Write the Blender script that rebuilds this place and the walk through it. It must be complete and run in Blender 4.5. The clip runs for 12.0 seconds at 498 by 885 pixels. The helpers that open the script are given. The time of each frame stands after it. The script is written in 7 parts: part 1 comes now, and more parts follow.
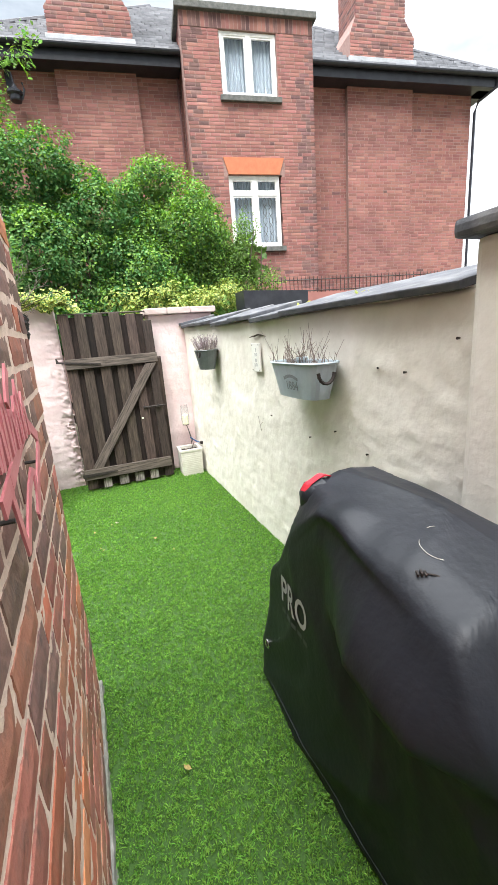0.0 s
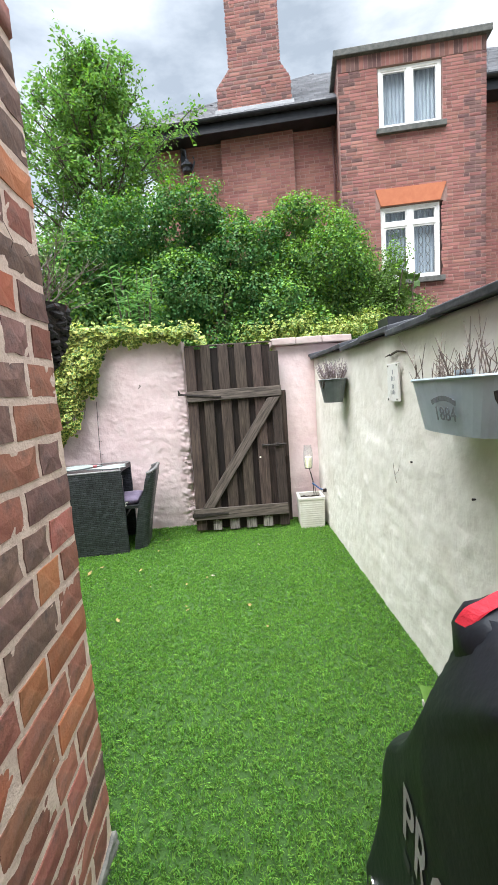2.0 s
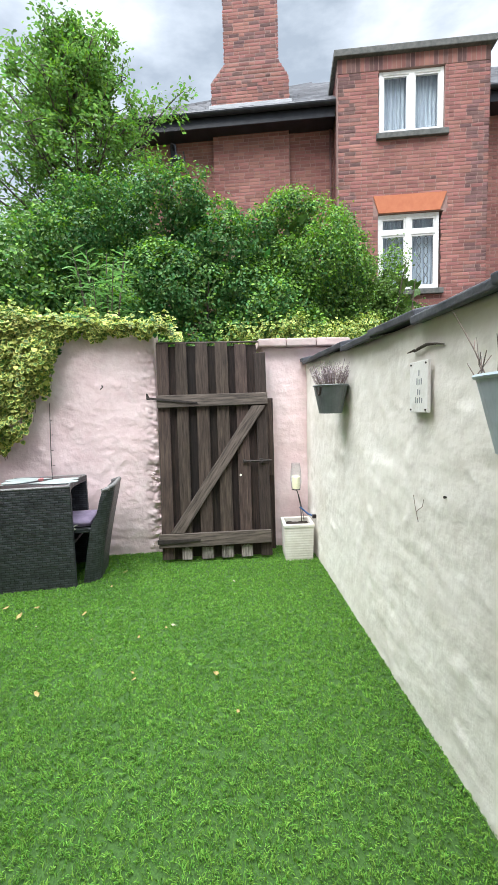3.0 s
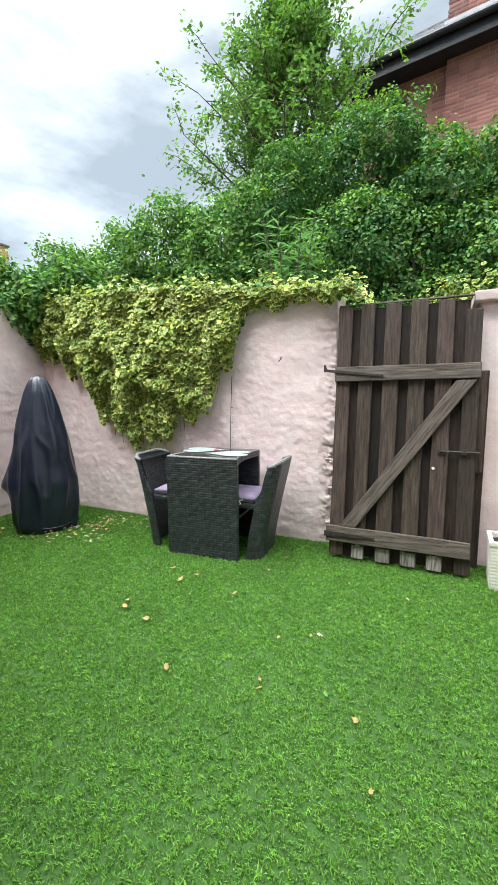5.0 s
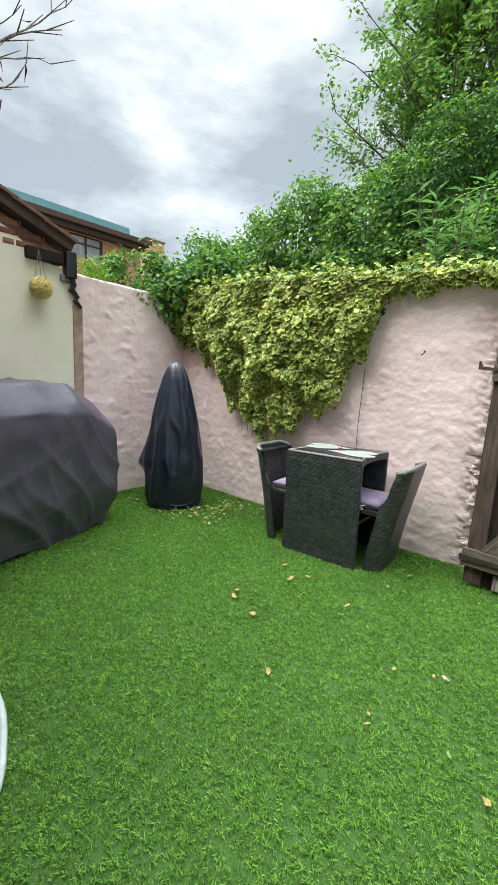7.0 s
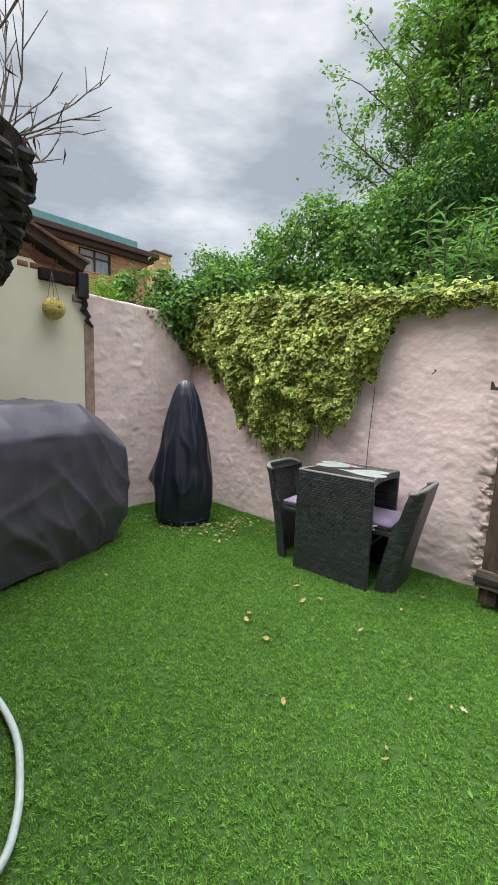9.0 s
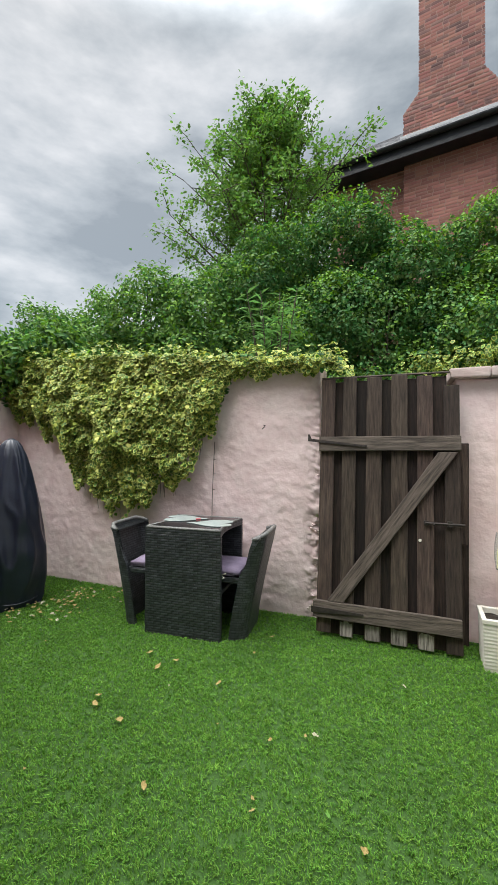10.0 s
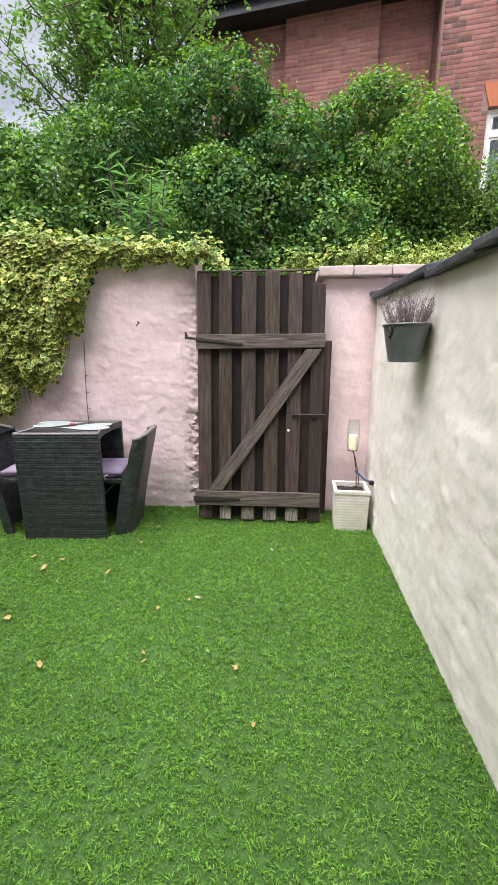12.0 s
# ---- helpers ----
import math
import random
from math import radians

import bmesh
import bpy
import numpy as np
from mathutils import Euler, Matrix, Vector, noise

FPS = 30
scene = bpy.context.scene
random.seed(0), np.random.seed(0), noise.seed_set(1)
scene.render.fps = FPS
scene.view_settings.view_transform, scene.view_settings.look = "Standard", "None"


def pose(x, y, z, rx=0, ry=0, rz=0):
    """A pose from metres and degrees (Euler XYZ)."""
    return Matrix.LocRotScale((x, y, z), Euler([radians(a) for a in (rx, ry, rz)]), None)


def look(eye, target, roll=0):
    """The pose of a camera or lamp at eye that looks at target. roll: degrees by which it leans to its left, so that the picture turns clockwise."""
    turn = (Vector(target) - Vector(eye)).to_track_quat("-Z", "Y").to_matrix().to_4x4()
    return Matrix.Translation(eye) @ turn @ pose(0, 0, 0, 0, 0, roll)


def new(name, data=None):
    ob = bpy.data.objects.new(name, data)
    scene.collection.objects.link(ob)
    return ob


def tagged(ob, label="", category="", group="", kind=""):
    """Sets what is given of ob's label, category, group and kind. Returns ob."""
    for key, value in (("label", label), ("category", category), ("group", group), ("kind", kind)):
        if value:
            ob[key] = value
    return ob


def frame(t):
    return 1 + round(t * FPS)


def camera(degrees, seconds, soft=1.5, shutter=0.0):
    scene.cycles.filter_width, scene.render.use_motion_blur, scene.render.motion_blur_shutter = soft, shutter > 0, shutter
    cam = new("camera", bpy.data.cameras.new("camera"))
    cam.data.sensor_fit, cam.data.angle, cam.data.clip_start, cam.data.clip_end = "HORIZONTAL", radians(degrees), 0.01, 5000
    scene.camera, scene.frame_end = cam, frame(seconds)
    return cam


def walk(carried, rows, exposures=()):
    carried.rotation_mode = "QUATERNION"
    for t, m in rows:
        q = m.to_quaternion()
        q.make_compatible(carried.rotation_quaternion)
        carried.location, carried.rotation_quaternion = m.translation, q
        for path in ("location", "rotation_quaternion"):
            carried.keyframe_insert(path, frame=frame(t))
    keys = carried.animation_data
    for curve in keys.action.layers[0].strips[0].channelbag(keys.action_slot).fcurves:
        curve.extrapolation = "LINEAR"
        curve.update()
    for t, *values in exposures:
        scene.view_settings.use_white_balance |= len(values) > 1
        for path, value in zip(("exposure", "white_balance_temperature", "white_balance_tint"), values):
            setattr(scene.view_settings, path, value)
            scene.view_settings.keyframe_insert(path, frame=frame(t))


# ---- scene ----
from mathutils import bvhtree

cam = camera(63.7, 12.0, soft=1.5)
PATH = [
    (0, (0.136, 0.085, 1.474), (0.846, 1.884, 0.965), -4.4),
    (0.5, (0.221, 0.167, 1.473), (0.747, 2.035, 0.986), -8.4),
    (1, (0.241, 0.287, 1.443), (0.502, 2.223, 1.015), -8.5),
    (1.5, (0.318, 0.485, 1.345), (0.339, 2.456, 1.004), -6.7),
    (2, (0.439, 0.645, 1.328), (0.504, 2.63, 1.086), -4.0),
    (2.5, (0.486, 0.885, 1.296), (0.635, 2.87, 1.103), -2.5),
    (2.7, (0.488, 1.02, 1.294), (0.671, 3.002, 1.108), -1.7),
    (4.5, (0.671, 1.625, 1.175), (0.041, 3.51, 0.957), -0.6),
    (5, (0.66, 1.643, 1.215), (-0.174, 3.444, 0.963), -0.4),
    (5.5, (0.663, 1.698, 1.28), (-0.34, 3.4, 0.971), -0.5),
    (6, (0.609, 1.698, 1.219), (-0.508, 3.332, 0.935), 0.8),
    (6.5, (0.595, 1.751, 1.227), (-0.642, 3.293, 0.923), 1.7),
    (7, (0.575, 1.748, 1.229), (-0.752, 3.213, 0.921), 2.4),
    (7.2, (0.575, 1.768, 1.257), (-0.79, 3.192, 0.932), 2.1),
    (8.8, (0.556, 1.732, 1.315), (-0.846, 3.13, 1.03), 2.3),
    (9, (0.543, 1.727, 1.31), (-0.81, 3.175, 1.04), 2.1),
    (9.5, (0.573, 1.728, 1.246), (-0.563, 3.367, 1.106), 1.5),
    (10, (0.561, 1.663, 1.307), (-0.155, 3.531, 1.33), 0.3),
    (10.5, (0.603, 1.63, 1.381), (0.219, 3.592, 1.431), -0.8),
    (11, (0.652, 1.632, 1.382), (0.429, 3.619, 1.338), -1.3),
    (11.5, (0.649, 1.62, 1.34), (0.465, 3.598, 1.107), -1.3),
    (12, (0.62, 1.634, 1.279), (0.458, 3.576, 0.827), -0.1),
]
EXPOSURES = [(0.0, 1.60, 6400, 12), (2.7, 1.25, 6100, 12), (4.5, 1.25, 6150, 8), (7.0, 1.05, 6400, 7), (9.0, 0.75, 6450, 11), (10.5, 0.58, 6450, 10), (11.0, 0.64, 6450, 12), (11.5, 0.76, 6600, 19), (12.0, 1.08, 6400, 20)]
walk(cam, [(t, look(eye, target, roll)) for t, eye, target, roll in PATH], EXPOSURES)

# ---- sky and sun: an overcast day ----
SUN_EL, SUN_AZ = radians(58), radians(-60)


def make_world():
    w = bpy.data.worlds.new("overcast_sky")
    scene.world = w
    w.use_nodes = True
    nt = w.node_tree
    nt.nodes.clear()
    N, L = nt.nodes.new, nt.links.new
    out, bg_sky, bg_cloud, mix = N("ShaderNodeOutputWorld"), N("ShaderNodeBackground"), N("ShaderNodeBackground"), N("ShaderNodeMixShader")
    sky = N("ShaderNodeTexSky")
    sky.sky_type, sky.sun_disc = "NISHITA", False
    sky.sun_elevation, sky.sun_rotation = SUN_EL, SUN_AZ
    L(sky.outputs[0], bg_sky.inputs[0])
    bg_sky.inputs[1].default_value = 0.12
    co, mp = N("ShaderNodeTexCoord"), N("ShaderNodeMapping")
    mp.inputs["Scale"].default_value = (1.0, 1.0, 2.6)
    L(co.outputs["Generated"], mp.inputs[0])
    n1, n2, add = N("ShaderNodeTexNoise"), N("ShaderNodeTexNoise"), N("ShaderNodeMix")
    n1.inputs["Scale"].default_value, n1.inputs["Detail"].default_value, n1.inputs["Roughness"].default_value = 3.0, 8, 0.55
    n2.inputs["Scale"].default_value, n2.inputs["Detail"].default_value = 0.9, 3
    add.inputs[0].default_value = 0.4
    L(mp.outputs[0], n1.inputs["Vector"]), L(mp.outputs[0], n2.inputs["Vector"])
    L(n1.outputs[0], add.inputs[2]), L(n2.outputs[0], add.inputs[3])
    ramp = N("ShaderNodeValToRGB")
    e = ramp.color_ramp.elements
    e[0].position, e[0].color = 0.41, (0.375, 0.415, 0.43, 1)
    e[1].position, e[1].color = 0.63, (1.16, 1.15, 1.13, 1)
    m = e.new(0.48)
    m.color = (0.59, 0.63, 0.64, 1)
    # the cloud is thinner and brighter towards the house
    dot, gain, lift = N("ShaderNodeVectorMath"), N("ShaderNodeMath"), N("ShaderNodeMath")
    dot.operation, gain.operation, lift.operation = "DOT_PRODUCT", "MULTIPLY", "ADD"
    dot.inputs[1].default_value, gain.inputs[1].default_value = (0.62, 0.78, 0.0), 0.078
    L(co.outputs["Generated"], dot.inputs[0]), L(dot.outputs["Value"], gain.inputs[0])
    L(gain.outputs[0], lift.inputs[0]), L(add.outputs[0], lift.inputs[1]), L(lift.outputs[0], ramp.inputs[0]), L(ramp.outputs[0], bg_cloud.inputs[0])
    # an overcast sky is brightest overhead
    sep, up = N("ShaderNodeSeparateXYZ"), N("ShaderNodeMapRange")
    up.interpolation_type = "SMOOTHERSTEP"
    up.inputs[1].default_value, up.inputs[2].default_value, up.inputs[3].default_value, up.inputs[4].default_value = 0.70, 0.86, 0.60, 4.4
    L(co.outputs["Generated"], sep.inputs[0]), L(sep.outputs[2], up.inputs[0]), L(up.outputs[0], bg_cloud.inputs[1])
    mix.inputs[0].default_value = 0.88
    L(bg_sky.outputs[0], mix.inputs[1]), L(bg_cloud.outputs[0], mix.inputs[2]), L(mix.outputs[0], out.inputs[0])


make_world()
sun = new("sun", bpy.data.lights.new("sun", "SUN"))
sun.data.energy, sun.data.angle, sun.data.color = 3.1, radians(55), (1.0, 0.97, 0.92)
sun.matrix_world = look((-8, -5.5, 22), (0, 2, 0))


# ---- materials ----
def mat(name, a, b, scale=8.0, rough=0.8, bump=0.3, fine=90.0, metal=0.0, c=None, cscale=1.3, camount=0.5, spread=0.0, by="", spec=0.4, bdist=0.004, stretch=(1, 1, 1), sss=0.0):
    """Two tones by noise, stains c at a larger scale, fine relief; by: 'object' or 'island' varies pieces by spread."""
    m = bpy.data.materials.new(name)
    m.use_nodes = True
    nt = m.node_tree
    N, L = nt.nodes.new, nt.links.new
    p = nt.nodes["Principled BSDF"]
    p.inputs["Roughness"].default_value, p.inputs["Metallic"].default_value = rough, metal
    p.inputs["Specular IOR Level"].default_value = spec
    co, mp = N("ShaderNodeTexCoord"), N("ShaderNodeMapping")
    mp.inputs["Scale"].default_value = stretch
    L(co.outputs["Object"], mp.inputs[0])
    n1 = N("ShaderNodeTexNoise")
    n1.inputs["Scale"].default_value, n1.inputs["Detail"].default_value, n1.inputs["Roughness"].default_value = scale, 6, 0.62
    L(mp.outputs[0], n1.inputs["Vector"])
    r1 = N("ShaderNodeValToRGB")
    r1.color_ramp.elements[0].position, r1.color_ramp.elements[1].position = 0.32, 0.68
    r1.color_ramp.elements[0].color, r1.color_ramp.elements[1].color = (*a, 1), (*b, 1)
    L(n1.outputs[0], r1.inputs[0])
    col = r1.outputs[0]
    if c:
        n2, r2, mx = N("ShaderNodeTexNoise"), N("ShaderNodeValToRGB"), N("ShaderNodeMix")
        mx.data_type = "RGBA"
        n2.inputs["Scale"].default_value, n2.inputs["Detail"].default_value, n2.inputs["Roughness"].default_value = cscale, 5, 0.6
        L(mp.outputs[0], n2.inputs["Vector"])
        r2.color_ramp.elements[0].position, r2.color_ramp.elements[1].position = 0.5, 0.72
        r2.color_ramp.elements[0].color, r2.color_ramp.elements[1].color = (0, 0, 0, 1), (camount,) * 3 + (1,)
        L(n2.outputs[0], r2.inputs[0]), L(r2.outputs[0], mx.inputs[0]), L(col, mx.inputs[6])
        mx.inputs[7].default_value = (*c, 1)
        col = mx.outputs[2]
    if by:
        src = N("ShaderNodeObjectInfo").outputs["Random"] if by == "object" else N("ShaderNodeNewGeometry").outputs["Random Per Island"]
        mr, hs = N("ShaderNodeMapRange"), N("ShaderNodeHueSaturation")
        mr.inputs[3].default_value, mr.inputs[4].default_value = 1 - spread, 1 + spread
        L(src, mr.inputs[0]), L(mr.outputs[0], hs.inputs["Value"]), L(col, hs.inputs["Color"])
        mul, hr = N("ShaderNodeMath"), N("ShaderNodeMapRange")
        mul.operation, mul.inputs[1].default_value = "MULTIPLY", 7.31
        fr = N("ShaderNodeMath")
        fr.operation = "FRACT"
        hr.inputs[3].default_value, hr.inputs[4].default_value = 0.5 - spread * 0.04, 0.5 + spread * 0.04
        L(src, mul.inputs[0]), L(mul.outputs[0], fr.inputs[0]), L(fr.outputs[0], hr.inputs[0]), L(hr.outputs[0], hs.inputs["Hue"])
        col = hs.outputs[0]
    L(col, p.inputs["Base Color"])
    if bump:
        n3, bp, ad = N("ShaderNodeTexNoise"), N("ShaderNodeBump"), N("ShaderNodeMath")
        n3.inputs["Scale"].default_value, n3.inputs["Detail"].default_value = fine, 4
        ad.operation = "ADD"
        L(mp.outputs[0], n3.inputs["Vector"]), L(n3.outputs[0], ad.inputs[0]), L(n1.outputs[0], ad.inputs[1])
        bp.inputs["Strength"].default_value, bp.inputs["Distance"].default_value = bump, bdist
        L(ad.outputs[0], bp.inputs["Height"]), L(bp.outputs[0], p.inputs["Normal"])
    if sss:
        p.inputs["Subsurface Weight"].default_value = sss
        p.inputs["Subsurface Radius"].default_value = (0.02, 0.03, 0.005)
    return m


def leaf_mat(name, a, b, spread=0.35, rough=0.5, trans=0.35, c=None, cscale=1.3, camount=0.5, scale=14):
    """Leaf: gloss and a share of light let through, varied leaf by leaf."""
    m = mat(name, a, b, scale=scale, rough=rough, bump=0, by="island", spread=spread, spec=0.12, c=c, cscale=cscale, camount=camount)
    nt = m.node_tree
    N, L = nt.nodes.new, nt.links.new
    p, out = nt.nodes["Principled BSDF"], nt.nodes["Material Output"]
    tr, mx = N("ShaderNodeBsdfTranslucent"), N("ShaderNodeMixShader")
    src = p.inputs["Base Color"].links[0].from_socket
    hs = N("ShaderNodeHueSaturation")
    hs.inputs["Saturation"].default_value, hs.inputs["Value"].default_value = 1.15, 1.3
    L(src, hs.inputs["Color"]), L(hs.outputs[0], tr.inputs[0])
    mx.inputs[0].default_value = trans
    L(p.outputs[0], mx.inputs[1]), L(tr.outputs[0], mx.inputs[2]), L(mx.outputs[0], out.inputs[0])
    return m


def weave_mat(name, a, b):
    """Flat resin strands woven over and under, about 9 mm each."""
    m = mat(name, a, b, scale=25, rough=0.42, bump=0, spec=0.5)
    nt = m.node_tree
    N, L = nt.nodes.new, nt.links.new
    p = nt.nodes["Principled BSDF"]
    co, br, bp = N("ShaderNodeTexCoord"), N("ShaderNodeTexBrick"), N("ShaderNodeBump")
    sx, ad, cb = N("ShaderNodeSeparateXYZ"), N("ShaderNodeMath"), N("ShaderNodeCombineXYZ")
    ad.operation = "ADD"
    L(co.outputs["Object"], sx.inputs[0]), L(sx.outputs[0], ad.inputs[0]), L(sx.outputs[1], ad.inputs[1])
    L(ad.outputs[0], cb.inputs[0]), L(sx.outputs[2], cb.inputs[1]), L(cb.outputs[0], br.inputs["Vector"])
    br.inputs["Scale"].default_value = 1.0
    br.inputs["Brick Width"].default_value, br.inputs["Row Height"].default_value, br.inputs["Mortar Size"].default_value = 0.055, 0.017, 0.0036
    br.inputs["Mortar Smooth"].default_value = 1.0
    br.inputs["Color1"].default_value, br.inputs["Color2"].default_value, br.inputs["Mortar"].default_value = (1, 1, 1, 1), (0.5, 0.5, 0.5, 1), (0, 0, 0, 1)
    src = p.inputs["Base Color"].links[0].from_socket
    mx = N("ShaderNodeMix")
    mx.data_type, mx.blend_type = "RGBA", "MULTIPLY"
    mx.inputs[0].default_value = 0.9
    L(src, mx.inputs[6]), L(br.outputs[0], mx.inputs[7]), L(mx.outputs[2], p.inputs["Base Color"])
    bp.inputs["Strength"].default_value, bp.inputs["Distance"].default_value = 0.5, 0.004
    L(br.outputs[0], bp.inputs["Height"]), L(bp.outputs[0], p.inputs["Normal"])
    return m


def glass_mat(name, tint=(0.9, 0.95, 0.95), rough=0.02):
    m = bpy.data.materials.new(name)
    m.use_nodes = True
    p = m.node_tree.nodes["Principled BSDF"]
    p.inputs["Base Color"].default_value = (*tint, 1)
    p.inputs["Transmission Weight"].default_value, p.inputs["Roughness"].default_value, p.inputs["IOR"].default_value = 1.0, rough, 1.45
    return m


